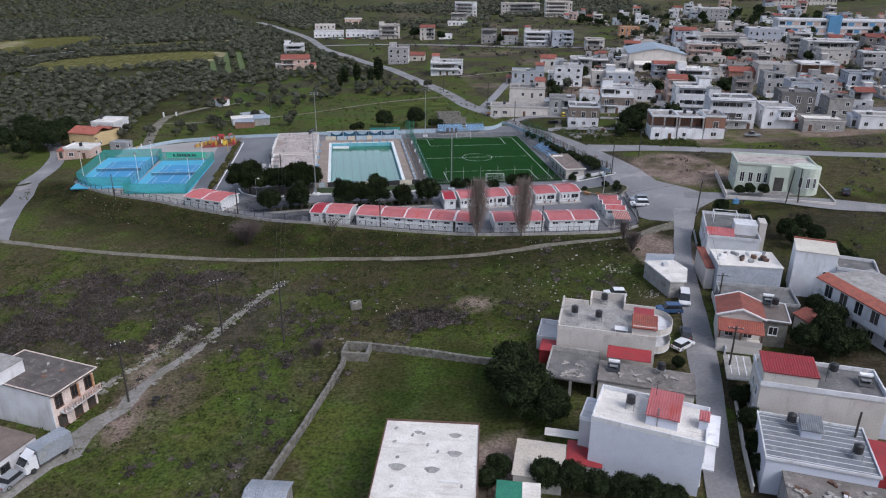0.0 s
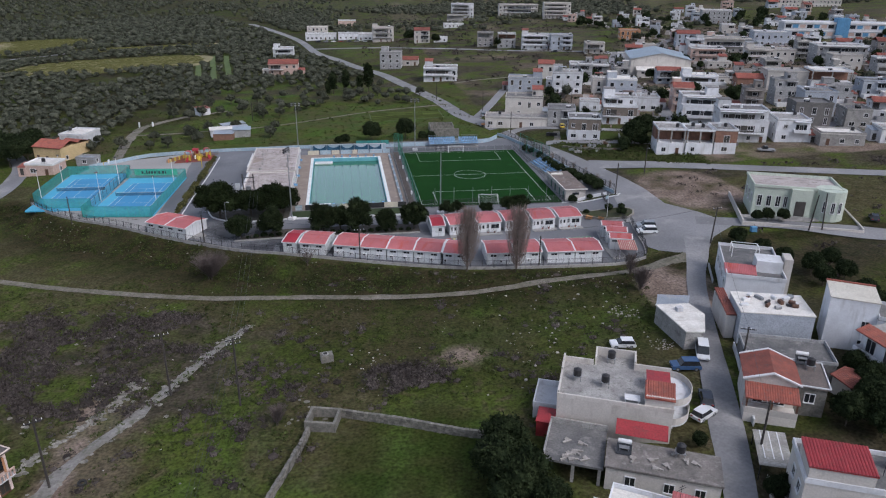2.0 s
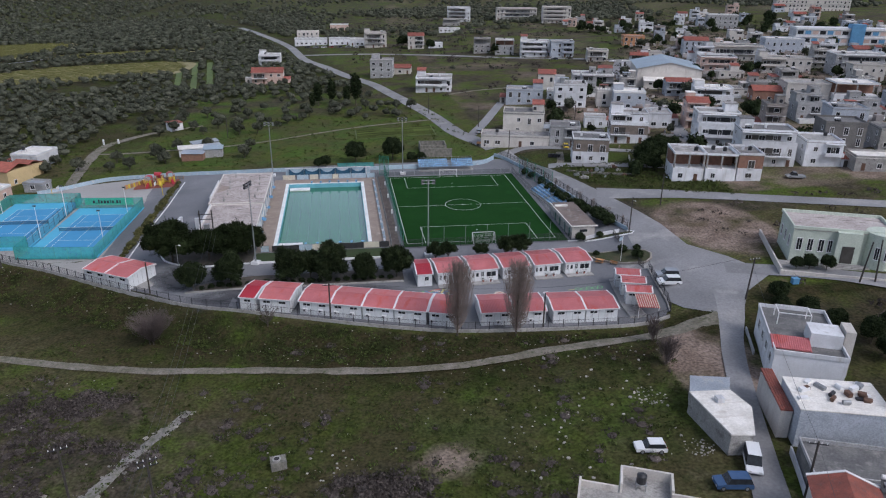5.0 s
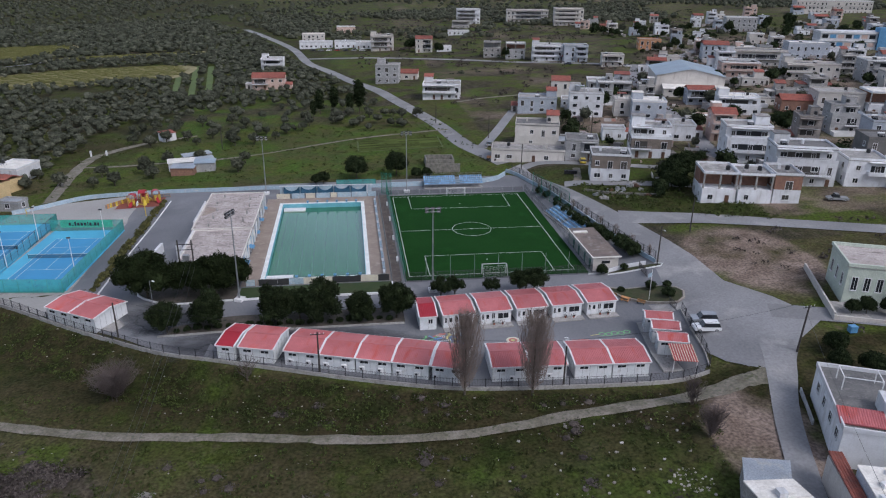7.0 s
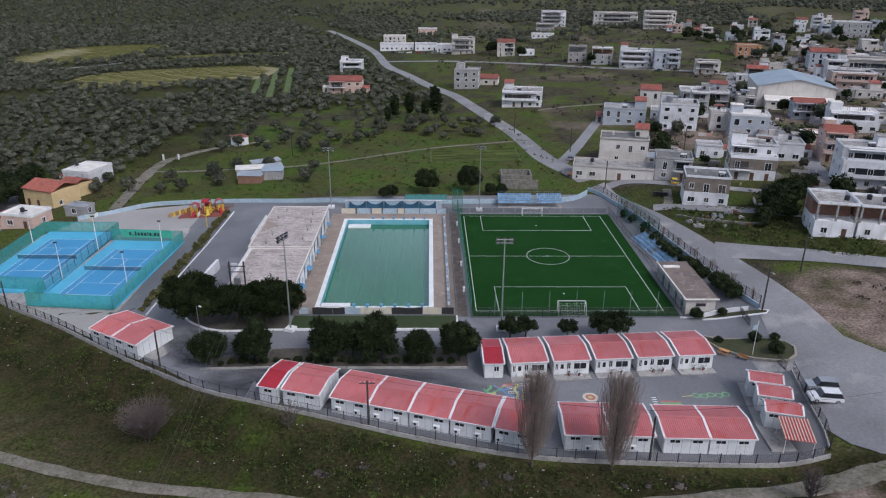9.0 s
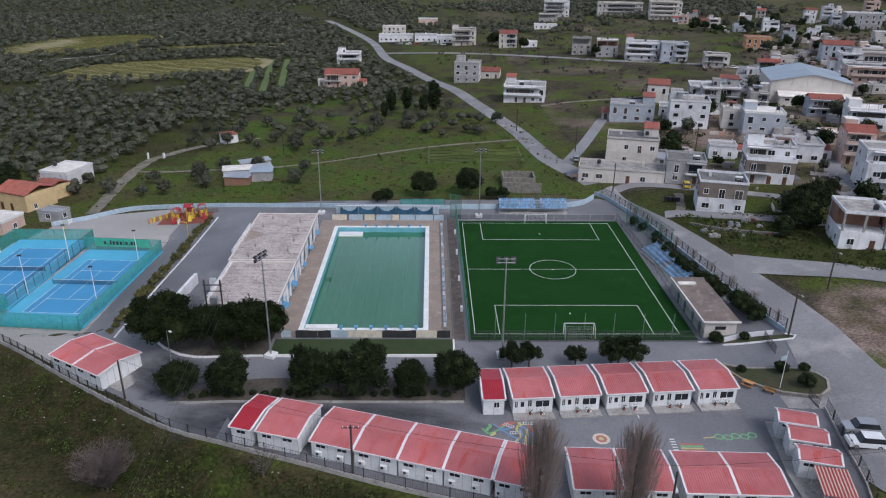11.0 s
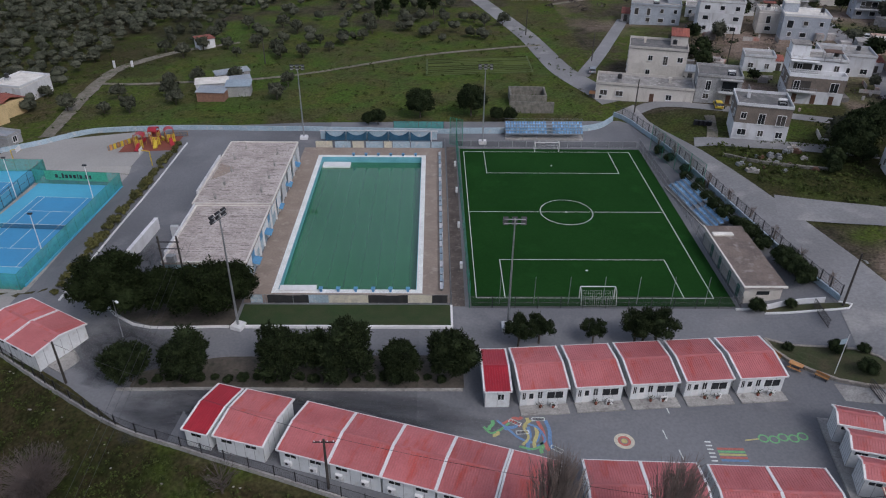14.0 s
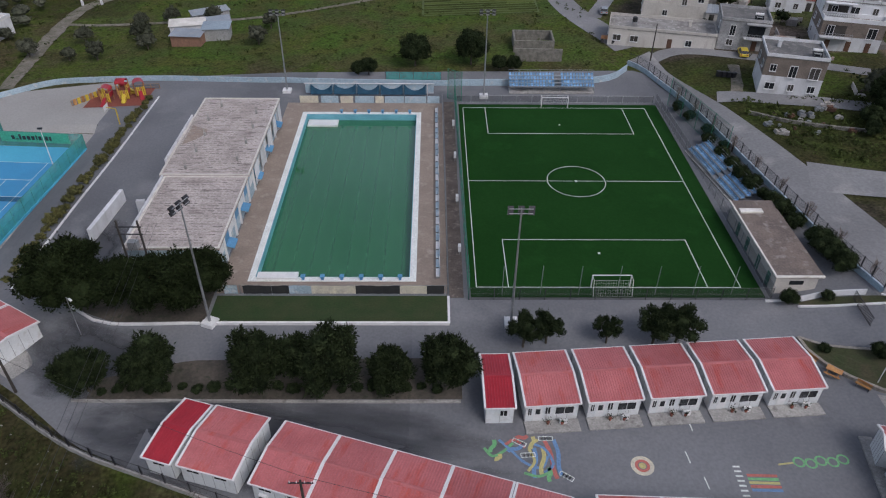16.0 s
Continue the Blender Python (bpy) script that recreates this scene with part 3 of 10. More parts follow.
ribbon("driveway", [(79, 256), (77.6, 250), (75.4, 243.5)], 2.2, DIRT, "short dirt driveway across the green verge", dz=0.12, rough_edge=0.3)
ribbon("green_road", [(63, 262), (70, 265), (80, 261.5), (92, 256), (104, 250)], 3.6, ROAD, "short grey lane past the green verge", dz=0.13)
ribbon("plot_lane", [(71.5, 242.5), (82, 239.6), (92, 236.8), (104, 232)], 4.4, ROAD, "grey lane between overgrown plots", dz=0.13)
ribbon("village_street", [(76, 212.5), (84, 210), (93, 207.6), (102, 204), (129, 192), (165, 177), (220, 160)], [(0, 9), (0.1, 7), (0.2, 5.6), (1, 5.2)], ROAD, "worn asphalt side road between plots", dz=0.18)
ribbon("narrow_street", [(30, 34), (41.0, 60), (42.1, 62.9), (45.0, 69.9), (49.2, 79.5), (53.2, 89.7), (58.0, 102), (61.2, 110.4), (69.6, 131.2), (75.8, 143.5), (79.6, 152)], [(0, 3.6), (0.38, 3.8), (0.48, 4.6), (0.57, 4.4), (0.7, 3.8), (0.8, 3.5), (0.88, 3.6), (1, 5.5)], ROAD, "patched narrow asphalt street between houses", dz=0.21)
ribbon("narrow_street", [(-6, -60), (8, -18), (30, 34.2)], 3.6, ROAD, "patched narrow asphalt street between fields", dz=0.2)
GRAVEL = mat("grey_gravel", (0.235, 0.225, 0.21), (0.165, 0.155, 0.135), 0.3, 2.5, 0.95, bump=0.4, stain=(0.10, 0.105, 0.06), grain=0.3)
ribbon("field_lane", [(-82, -20), (-68, 25), (-52, 62.5)], 5.4, GRAVEL, "worn dirt lane between fields", dz=0.08, rough_edge=0.4)
ribbon("hall_road", [(84, 161), (98, 155.4), (112, 148.5), (140, 138), (180, 125)], 5.2, ROAD, "asphalt lane before the pale green hall", dz=0.22)
ribbon("dirt_path", [(-175, 215), (-130, 196), (-100, 181), (-76, 168.5), (-55, 158.5), (-28, 148.5), (-6, 143.8), (17, 139.3), (33, 139), (50, 140.3), (63, 142), (74, 143)], [(0, 2.0), (0.5, 1.8), (0.85, 1.9), (0.93, 3.0), (1, 4.2)], DIRT, "pale dirt path along the foot of the bank", dz=0.08, rough_edge=0.4)
ribbon("field_track", [(-52, 62), (-46, 76), (-41, 84.5), (-37.2, 90.5), (-34.7, 96.6), (-31.6, 103.1), (-27.8, 109.2), (-24.2, 116.2), (-20.2, 124.6), (-16.6, 130.1), (-14.5, 134.1)], [(0, 5.6), (0.35, 5.2), (0.45, 2.6), (0.6, 1.9), (1, 1.4)], GRAVEL, "worn dirt track over the open field", dz=0.07, rough_edge=1.0)
ribbon("west_road", [(-160, 335), (-126, 298), (-108, 272), (-100, 256), (-97, 245), (-95, 230.7), (-95.4, 214), (-93.5, 199), (-90, 186), (-85, 173)], [(0, 5), (0.5, 5.0), (0.75, 6.8), (0.9, 6.4), (1, 3)], ROAD, "grey lane west of the sports ground", dz=0.12)
ribbon("villa_lane", [(60, 371), (73, 376.6), (90, 379.5), (108, 383)], 2.4, DIRT, "pale lane past the white villa", dz=0.15, rough_edge=0.3)
ribbon("farm_track", [(-70, 255), (-74, 280), (-75.5, 300), (-73.5, 312), (-62, 326), (-45, 334)], [(0, 3.2), (0.6, 4.2), (1, 2)], DIRT, "pale dirt farm track past the meadow", dz=0.15, rough_edge=0.3)
ribbon("meadow_track", [(-74, 296), (-65, 294.5), (-45, 294.8), (-22, 297), (12.8, 311.4), (34.5, 316), (49, 318)], 1.6, DIRT, "narrow dirt track across the green meadow", dz=0.15, rough_edge=0.3)
ribbon("link_road", [(56, 287), (64, 305), (74, 330), (80, 345)], 3.8, ROAD, "grey side road up to the houses", dz=0.15)
ribbon("upper_road", [(-17, 558), (30, 545), (80, 515), (115, 488), (150, 468), (175, 450), (200, 462), (240, 505), (270, 530)], 5.5, ROAD, "grey road past the upper houses", dz=0.14)
ribbon("hall_street", [(175, 450), (160, 415), (147, 372), (142, 347), (138, 322), (133.6, 298), (126.5, 270), (120, 248), (131, 238), (160, 236.5), (185, 240), (225, 232)], 5.5, ROAD, "grey village street past the warehouse", dz=0.15)
ribbon("far_road", [(-330, 560), (-230, 600), (-190, 640)], 6, ROAD, "pale road at the edge of the groves", dz=0.14)
ribbon("ridge_road", [(-190, 980), (-100, 940), (-60, 1000), (-20, 1120)], 7, DIRT, "pale road on the far slope", dz=0.3)


def yard_south(x):
    return along(SOUTH, x) + 0.6 if x < 67 else along([(67, 147.5), (69.5, 162), (73.6, 184.5)], x)


def yard_north(x):
    return 258.4 if x < 61 else along([(61, 258.4), (66.2, 241), (69.3, 216), (71.9, 195), (73.6, 184.5)], x)


YARD = "grey asphalt of the school and sports yard"
sheet("yard_pavement", -44, -6.0, yard_south, yard_north, ASPHALT, YARD, 0.10)
sheet("yard_pavement", -6.0, 15.3, yard_south, lambda x: 190.4, ASPHALT, YARD, 0.10)
sheet("yard_pavement", -6.0, 15.3, lambda x: 242.0, yard_north, ASPHALT, YARD, 0.10)
sheet("yard_pavement", 15.3, 73.4, yard_south, yard_north, ASPHALT, YARD, 0.10)
sheet("west_pavement", -80, -44, lambda x: along(SOUTH, x) + 0.6, lambda x: along([(-80, 232), (-74, 252), (-44, 257.5)], x), PALEPAVE, "pale concrete paving round the tennis courts", 0.08)


# ---- football pitch ----
FX0, FX1, FY0, FY1 = 23.4, 57.8, 189.0, 241.5
tagged(part("football_pitch", flat(22.6, 60.3, 187.0, 243.0, 0.16), TURF), "dark green artificial turf football pitch", "pitch", kind="structure")


def line_strip(g, x0, y0, x1, y1, w=0.11, z=0.18):
    d = Vector((x1 - x0, y1 - y0)).normalized()
    s = Vector((-d.y, d.x)) * w / 2
    g.poly((x0 - s.x, y0 - s.y, z), (x1 - s.x, y1 - s.y, z), (x1 + s.x, y1 + s.y, z), (x0 + s.x, y0 + s.y, z))


def path_strip(pts, w, z):
    """One painted strip along a plan line."""
    g = Geo()
    for i, p in enumerate(pts):
        a, b = pts[max(i - 1, 0)], pts[min(i + 1, len(pts) - 1)]
        dx, dy = b[0] - a[0], b[1] - a[1]
        k = w / 2 / math.hypot(dx, dy)
        g.v.extend(((p[0] + dy * k, p[1] - dx * k, z), (p[0] - dy * k, p[1] + dx * k, z)))
        if i:
            n = len(g.v)
            g.f.append((n - 4, n - 2, n - 1, n - 3))
    return g


def ring_strip(g, cx, cy, r, w=0.11, z=0.18, n=64, a0=0.0, a1=360.0):
    for i in range(n):
        a, b = (radians(a0 + (a1 - a0) * k / n) for k in (i, i + 1))
        g.poly(*[(cx + rr * math.cos(t), cy + rr * math.sin(t), z) for rr, t in ((r - w / 2, a), (r + w / 2, a), (r + w / 2, b), (r - w / 2, b))])


g = Geo()
for args in ((FX0, FY0, FX1, FY0), (FX0, FY1, FX1, FY1), (FX0, FY0, FX0, FY1), (FX1, FY0, FX1, FY1), (FX0, 215.2, FX1, 215.2)):
    line_strip(g, *args)
for yb, ye in ((FY0, 199.4), (FY1, 231.2)):
    line_strip(g, 27.56, yb, 27.56, ye)
    line_strip(g, 53.5, yb, 53.5, ye)
    line_strip(g, 27.56, ye, 53.5, ye)
ring_strip(g, 40.6, 215.2, 4.6)
ring_strip(g, 40.6, 215.2, 0.15, 0.2, n=12)
for y in (196.3, 234.6):
    ring_strip(g, 40.7, y, 0.1, 0.2, n=10)
tagged(part("pitch_lines", g, LINE), "white painted football pitch markings", "line markings", kind="structure")


def goal(x, y, face, w=5.0, h=2.1):
    """Football goal; face is the way (+1 or -1 along y) in which its net leans back."""
    t = thing("football_goal", pose(x, y, 0.17), "white metal football goal with a pale net", "goal", "football goals")
    for sx in (-w / 2, w / 2):
        part("post", Geo().tube((sx, 0, 0), (sx, 0, h), 0.07), TRIMWHITE, t)
        part("stay", Geo().tube((sx, 0, h), (sx, face * 1.0, h - 0.05), 0.04).tube((sx, face * 1.0, h - 0.05), (sx, face * 1.7, 0), 0.04), TRIMWHITE, t)
    part("crossbar", Geo().tube((-w / 2, 0, h), (w / 2, 0, h), 0.07), TRIMWHITE, t)
    n = Geo()
    for i in range(17):
        sx = -w / 2 + w * i / 16
        n.tube((sx, face, h - 0.05), (sx, face * 1.7, 0), 0.012, n=3, cap=False)
    for k in range(6):
        f = k / 5
        n.tube((-w / 2, face * (1 + 0.7 * f), (h - 0.05) * (1 - f)), (w / 2, face * (1 + 0.7 * f), (h - 0.05) * (1 - f)), 0.012, n=3, cap=False)
    part("net", n, TRIMWHITE, t, "thin white goal net")
    return t


goal(40.7, FY0 - 0.1, -1)
goal(40.7, FY1 + 0.1, 1)


def net_fence(name, pts, h, spacing, net, post, label, r=0.05, z0=0.12, rails=2, base=0.0):
    """A fence of slim posts, rails and a panel of netting, along a plan line."""
    t = thing(name, pose(0, 0, 0), label, "fence")
    mesh_post = Geo().tube((0, 0, 0), (0, 0, h), r, n=6).mesh("post", post)
    panel = Geo()
    runs = [[] for _ in range(rails)]
    line = [Vector(p) for p in pts]
    for a, b in zip(line, line[1:]):
        n = max(1, round((b - a).length / spacing))
        for i in range(n):
            p, q = a.lerp(b, i / n), a.lerp(b, (i + 1) / n)
            zp, zq = ground_z(*p) + z0, ground_z(*q) + z0
            part("post", mesh_post, post, t, m=pose(p.x, p.y, zp))
            panel.poly((p.x, p.y, zp + base), (q.x, q.y, zq + base), (q.x, q.y, zq + h), (p.x, p.y, zp + h))
            for k in range(rails):
                hk = h * (1 if rails == 1 else k / (rails - 1)) * 0.97 + 0.03
                if not runs[k]:
                    runs[k].append((p.x, p.y, zp + hk))
                runs[k].append((q.x, q.y, zq + hk))
    p = line[-1]
    part("post", mesh_post, post, t, m=pose(p.x, p.y, ground_z(*p) + z0))
    part("netting", panel, net, t)
    for run in runs:
        part("rail", Geo().pipe(run, 0.025), post, t)
    return t


net_fence("pitch_fence", [(22.3, 186.6), (60.8, 186.6)], 2.0, 3.2, NETDARK, DARKMETAL, "low wire fence along the end of the pitch", rails=3)
net_fence("side_fence", [(22.3, 186.6), (22.1, 216), (21.9, 243.8)], 4.2, 3.6, NETGREEN, GREENNET, "tall green netting fence beside the pitch", rails=3)
net_fence("east_fence", [(60.8, 186.6), (61.2, 216), (60.4, 243.6)], 2.2, 3.0, NETDARK, METALGREY, "galvanised wire fence along the touchline", rails=3)
net_fence("end_fence", [(22.1, 244.0), (60.0, 244.0)], 1.4, 3.0, NETDARK, METALGREY, "low wire fence behind the far goal", rails=2)
net_fence("ball_net", [(62.6, 243), (66.5, 222)], 5.5, 5.0, NETROAD, GREENNET, "tall green ball stop net beside the road", rails=2)
net_fence("wind_screen", [(8.2, 254.2), (19.4, 254.0)], 1.8, 2.8, NETTEAL, DARKMETAL, "dark windbreak netting behind the pool shelter", rails=2)
net_fence("corner_net", [(20.6, 245.8), (23.2, 244.2)], 6.0, 2.0, NETGREEN, GREENNET, "tall green corner net of the pitch", rails=2)

pole_mesh = Geo().tube((0, 0, 0), (0, 0, 4.6), 0.045, n=6).mesh("net_pole", METALGREY)
for i in range(7):
    ob = tagged(part("net_pole", pole_mesh, METALGREY, m=pose(26.6 + i * 4.9, 187.6, 0.15)), "slim grey ball net pole behind the goal", "pole", "ball net poles")


def floodlight(x, y, h, n_lamps, yaw):
    t = thing("floodlight_mast", pose(x, y, ground_z(x, y) + 0.1, 0, 0, yaw), "tall galvanised floodlight mast with lamp heads", "floodlight", "floodlight masts")
    part("plinth", Geo().box(-0.8, 0.8, -0.8, 0.8, 0, 0.55), TRIMWHITE, t, "white painted concrete plinth")
    part("mast", Geo().tube((0, 0, 0.5), (0, 0, h), 0.17, 0.08, n=10), METALGREY, t)
    part("crossarm", Geo().tube((-1.3, 0, h - 0.1), (1.3, 0, h - 0.1), 0.05, n=6).tube((-1.3, 0, h - 0.7), (1.3, 0, h - 0.7), 0.05, n=6), METALGREY, t)
    for i in range(n_lamps):
        u = -1.15 + 2.3 * (i % 3) / 2
        z = h - 0.1 - 0.6 * (i // 3)
        lamp = part("lamp_head", Geo().box(-0.32, 0.32, -0.12, 0.2, -0.24, 0.24), DARKMETAL, t, "dark lamp housing", pose(u, 0.18, z, -35))
        part("lens", Geo().box(-0.28, 0.28, 0.2, 0.215, -0.2, 0.2), LAMPGLASS, lamp)
    return t


floodlight(27.3, 182.4, 17.0, 6, 0)
floodlight(-9.2, 182.4, 17.6, 6, 68)
floodlight(-10.7, 248.2, 16.0, 6, 180)
floodlight(27.6, 246.2, 17.0, 6, 180)


def grandstand(x, y, yaw, length, rows, label, rise=0.42, run=0.8, h0=0.5, roof=False):
    t = thing("grandstand", pose(x, y, ground_z(x, y) + 0.05, 0, 0, yaw), label, "grandstand", "grandstands")
    part("base", Geo().box(-length / 2, length / 2, -0.4, rows * run + 0.3, 0, 0.25), CONCRETE, t)
    seat = Geo().box(-0.21, 0.21, -0.2, 0.2, 0, 0.06).box(-0.21, 0.21, 0.16, 0.22, 0.06, 0.42).mesh("seat", SEATBLUE)
    n = int(length / 0.58)
    for r in range(rows):
        z = h0 + r * rise
        part("step", Geo().box(-length / 2, length / 2, r * run, r * run + run, z - 0.12, z), METALGREY, t)
        for i in range(n):
            u = -length / 2 + (i + 0.5) * length / n
            if abs(u - length * 0.06) < 0.6:
                continue
            part("seat", seat, SEATBLUE, t, m=pose(u, r * run + 0.45, z + 0.02))
    for i in range(int(length / 3) + 1):
        u = -length / 2 + i * length / int(length / 3)
        part("support", Geo().tube((u, 0.1, 0), (u, 0.1, h0), 0.05, n=6).tube((u, rows * run - 0.1, 0), (u, rows * run - 0.1, h0 + (rows - 1) * rise), 0.05, n=6), METALGREY, t)
    zt = h0 + (rows - 1) * rise
    rail = Geo()
    for k in (0.5, 1.0):
        rail.tube((-length / 2, rows * run + 0.05, zt + k), (length / 2, rows * run + 0.05, zt + k), 0.03, n=5)
    for i in range(int(length / 2) + 1):
        u = -length / 2 + i * length / int(length / 2)
        rail.tube((u, rows * run + 0.05, zt), (u, rows * run + 0.05, zt + 1.0), 0.03, n=5)
    part("guard_rail", rail, METALGREY, t)
    return t


grandstand(41.1, 248.3, 0, 16.8, 4, "small raised grandstand with rows of pale blue plastic seats", h0=1.35, rise=0.44, run=0.72)
grandstand(62.3, 216.8, -81.4, 16.6, 4, "long low grandstand with blue plastic seats by the road fence", h0=0.55, rise=0.36, run=0.9)


# ---- swimming pool ----
PX0, PX1, PY0, PY1 = -6.3, 15.6, 190.1, 239.3
RIM = 0.85
wx0, wx1, wy0, wy1 = PX0 + RIM, PX1 - RIM, PY0 + RIM, PY1 - RIM
Z = 0.14
dk = Geo()
for a in ((-9.75, PX0, 187.8, 243.3), (PX1, 19.6, 187.8, 243.3), (PX0, PX1, 187.8, PY0), (PX0, PX1, PY1, 243.3)):
    dk.box(a[0], a[1], a[2], a[3], 0.0, Z)
tagged(part("pool_deck", dk, DECK), "brown concrete paving round the swimming pool", "paving", kind="structure")
pool = thing("swimming_pool", pose(0, 0, 0), "fifty metre outdoor pool with murky green water", "swimming pool", kind="structure")
rim = Geo()
for a in ((PX0, wx0, PY0, PY1), (wx1, PX1, PY0, PY1), (wx0, wx1, PY0, wy0), (wx0, wx1, wy1, PY1)):
    rim.box(a[0], a[1], a[2], a[3], -0.5, Z + 0.08)
part("rim", rim, POOLWHITE, pool, "white tiled pool rim")
wall = Geo()
for a in ((wx0 + 0.003, wx0 + 0.08, wy0, wy1), (wx1 - 0.08, wx1 - 0.003, wy0, wy1), (wx0, wx1, wy0 + 0.003, wy0 + 0.08), (wx0, wx1, wy1 - 0.08, wy1 - 0.003)):
    wall.box(a[0], a[1], a[2], a[3], -2.6, Z + 0.04)
part("basin_wall", wall, POOLBLUE, pool, "pale blue tiled basin wall")
part("basin_floor", Geo().box(wx0 - 0.1, wx1 + 0.1, wy0 - 0.1, wy1 + 0.1, -3.2, -2.1), mat("algae_floor", (0.10, 0.30, 0.14), (0.08, 0.25, 0.12), 0.3, 4, 0.8), pool)
lane_mesh = Geo().box(-0.14, 0.14, wy0 + 1.5, wy1 - 1.5, -2.1, -2.085).mesh("lane_marking", GLASSDARK)
for i in range(8):
    part("lane_marking", lane_mesh, GLASSDARK, pool, m=pose(wx0 + (i + 0.5) * (wx1 - wx0) / 8, 0, 0))
water = part("water", flat(wx0 + 0.02, wx1 - 0.02, wy0 + 0.02, wy1 - 0.02, Z - 1.15), WATER, pool, "still murky green water")


def starting_block(x, y, face):
    t = thing("starting_block", pose(x, y, Z + 0.08, 0, 0, 0 if face > 0 else 180), "blue swimmers' starting block on the pool rim", "starting block", "starting blocks")
    part("pedestal", Geo().box(-0.18, 0.18, -0.18, 0.18, 0, 0.5), BLUEPAINT, t)
    part("platform", Geo().box(-0.3, 0.3, -0.3, 0.36, 0.5, 0.58), BLUEPAINT, t)


for i in range(8):
    x = wx0 + (i + 0.5) * (wx1 - wx0) / 8
    if i > 1:
        starting_block(x, PY0 + 0.4, 1)
        starting_block(x, PY1 - 0.4, -1)
tagged(part("pool_platform", Geo().box(wx0 + 0.3, wx0 + 5.6, PY0 + 0.25, PY0 + 1.5, Z + 0.09, Z + 0.42), TRIMWHITE), "flat white platform lying on the pool rim", "platform", "pool platforms")
tagged(part("pool_platform", Geo().box(wx0 + 0.3, wx0 + 5.8, PY1 - 3.6, PY1 - 1.3, Z - 1.3, Z - 0.85), TRIMWHITE), "flat white platform floating at the pool end", "platform", "pool platforms")

# pool surrounds: banner fence, canopy, spectators' benches
fence = thing("banner_fence", pose(0, 187.5, 0.1), "wire fence hung with black and cream banners", "fence")
bx = [(-8.6, -6.9, PALEBLUE), (-6.2, -0.4, BLACKCLOTH), (-0.4, 2.4, PALEBLUE), (2.4, 8.0, BANNERCREAM), (8.0, 13.6, BLACKCLOTH), (13.6, 17.0, BANNERCREAM), (17.0, 19.2, BLACKCLOTH)]
for a, b, mm in bx:
    bn = Geo()
    k = max(2, int((b - a) / 0.7))
    for i in range(k):
        u0, u1 = a + (b - a) * i / k, a + (b - a) * (i + 1) / k - 0.03
        bn.poly((u0, 0.05 * (i % 2), 0.2), (u0 + (b - a) / k, 0.05 * ((i + 1) % 2), 0.2), (u0 + (b - a) / k, 0.05 * ((i + 1) % 2), 1.5 + 0.05 * math.sin(i + 1)), (u0, 0.05 * (i % 2), 1.5 + 0.05 * math.sin(i)))
    part("banner", bn, mm, fence)
pm = Geo().tube((0, 0, 0), (0, 0, 1.6), 0.04, n=6).mesh("post", METALGREY)
for i in range(15):
    part("post", pm, METALGREY, fence, m=pose(-8.6 + i * 2.0, 0.08, 0))
part("rail", Geo().tube((-8.6, 0.08, 1.55), (19.4, 0.08, 1.55), 0.03, n=5).tube((-8.6, 0.08, 0.2), (19.4, 0.08, 0.2), 0.03, n=5), METALGREY, fence)

bench_mesh = None
for i in range(25):
    y = 191.5 + i * 2.0
    t = thing("deck_bench", pose(18.4, y, Z, 0, 0, 90), "pale plastic bench seats along the pool side", "bench", "poolside benches")
    part("seat", Geo().box(-0.85, 0.85, -0.22, 0.22, 0.4, 0.46), (PALEBLUE if i % 3 else TRIMWHITE), t)
    part("backrest", Geo().box(-0.85, 0.85, -0.3, -0.24, 0.46, 0.95), (TRIMWHITE if i % 2 else PALEBLUE), t)
    for u in (-0.7, 0.7):
        part("leg", Geo().box(u - 0.04, u + 0.04, -0.2, 0.2, 0, 0.4), METALGREY, t)
net_fence("pool_side_fence", [(19.7, 187.6), (19.5, 243.4)], 1.9, 2.6, NETDARK, METALGREY, "galvanised wire fence between pool and pitch", rails=2)

canopy = thing("sun_canopy", pose(0, 244.3, 0.1), "white-railed shelter hung with sagging dark blue tarpaulins", "canopy")
for i in range(6):
    x = -5.8 + i * 4.5
    part("post", Geo().tube((x, 2.5, 0), (x, 2.5, 2.45), 0.07, n=6), TRIMWHITE, canopy)
    if i < 5:
        tp = Geo()
        for a in range(6):
            for b in range(3):
                def sag(u, w):
                    return (x + 4.2 * u, 1.4 + 1.05 * w, 0.7 + (1.68 - (1.3 - 0.3 * (i % 2)) * math.sin(math.pi * u) ** 0.8) * w)
                tp.poly(sag(a / 6, b / 3), sag((a + 1) / 6, b / 3), sag((a + 1) / 6, (b + 1) / 3), sag(a / 6, (b + 1) / 3))
        part("tarpaulin", tp, TARPBLUE, canopy)
part("beam", Geo().box(-7.0, 18.0, 2.44, 2.58, 2.36, 2.5), TRIMWHITE, canopy)
part("back_panel", Geo().box(-6.9, 17.9, 2.62, 2.7, 0.4, 2.36), PALEBLUE, canopy, "pale blue back panel")
for a, b, mm in ((-7.5, -4.0, BANNERCREAM), (-3.5, -0.2, PALEBLUE), (0.2, 2.6, BANNERCREAM), (3.0, 6.6, PALEBLUE), (6.8, 8.4, BANNERCREAM), (8.6, 12.2, PALEBLUE), (12.4, 16.5, PALEBLUE), (16.7, 19, PALEBLUE)):
    tagged(part("low_hoarding", Geo().box(a, b, 243.4, 243.52, 0.1, 1.5), mm), "low painted hoarding board at the pool end", "hoarding", "pool hoardings")

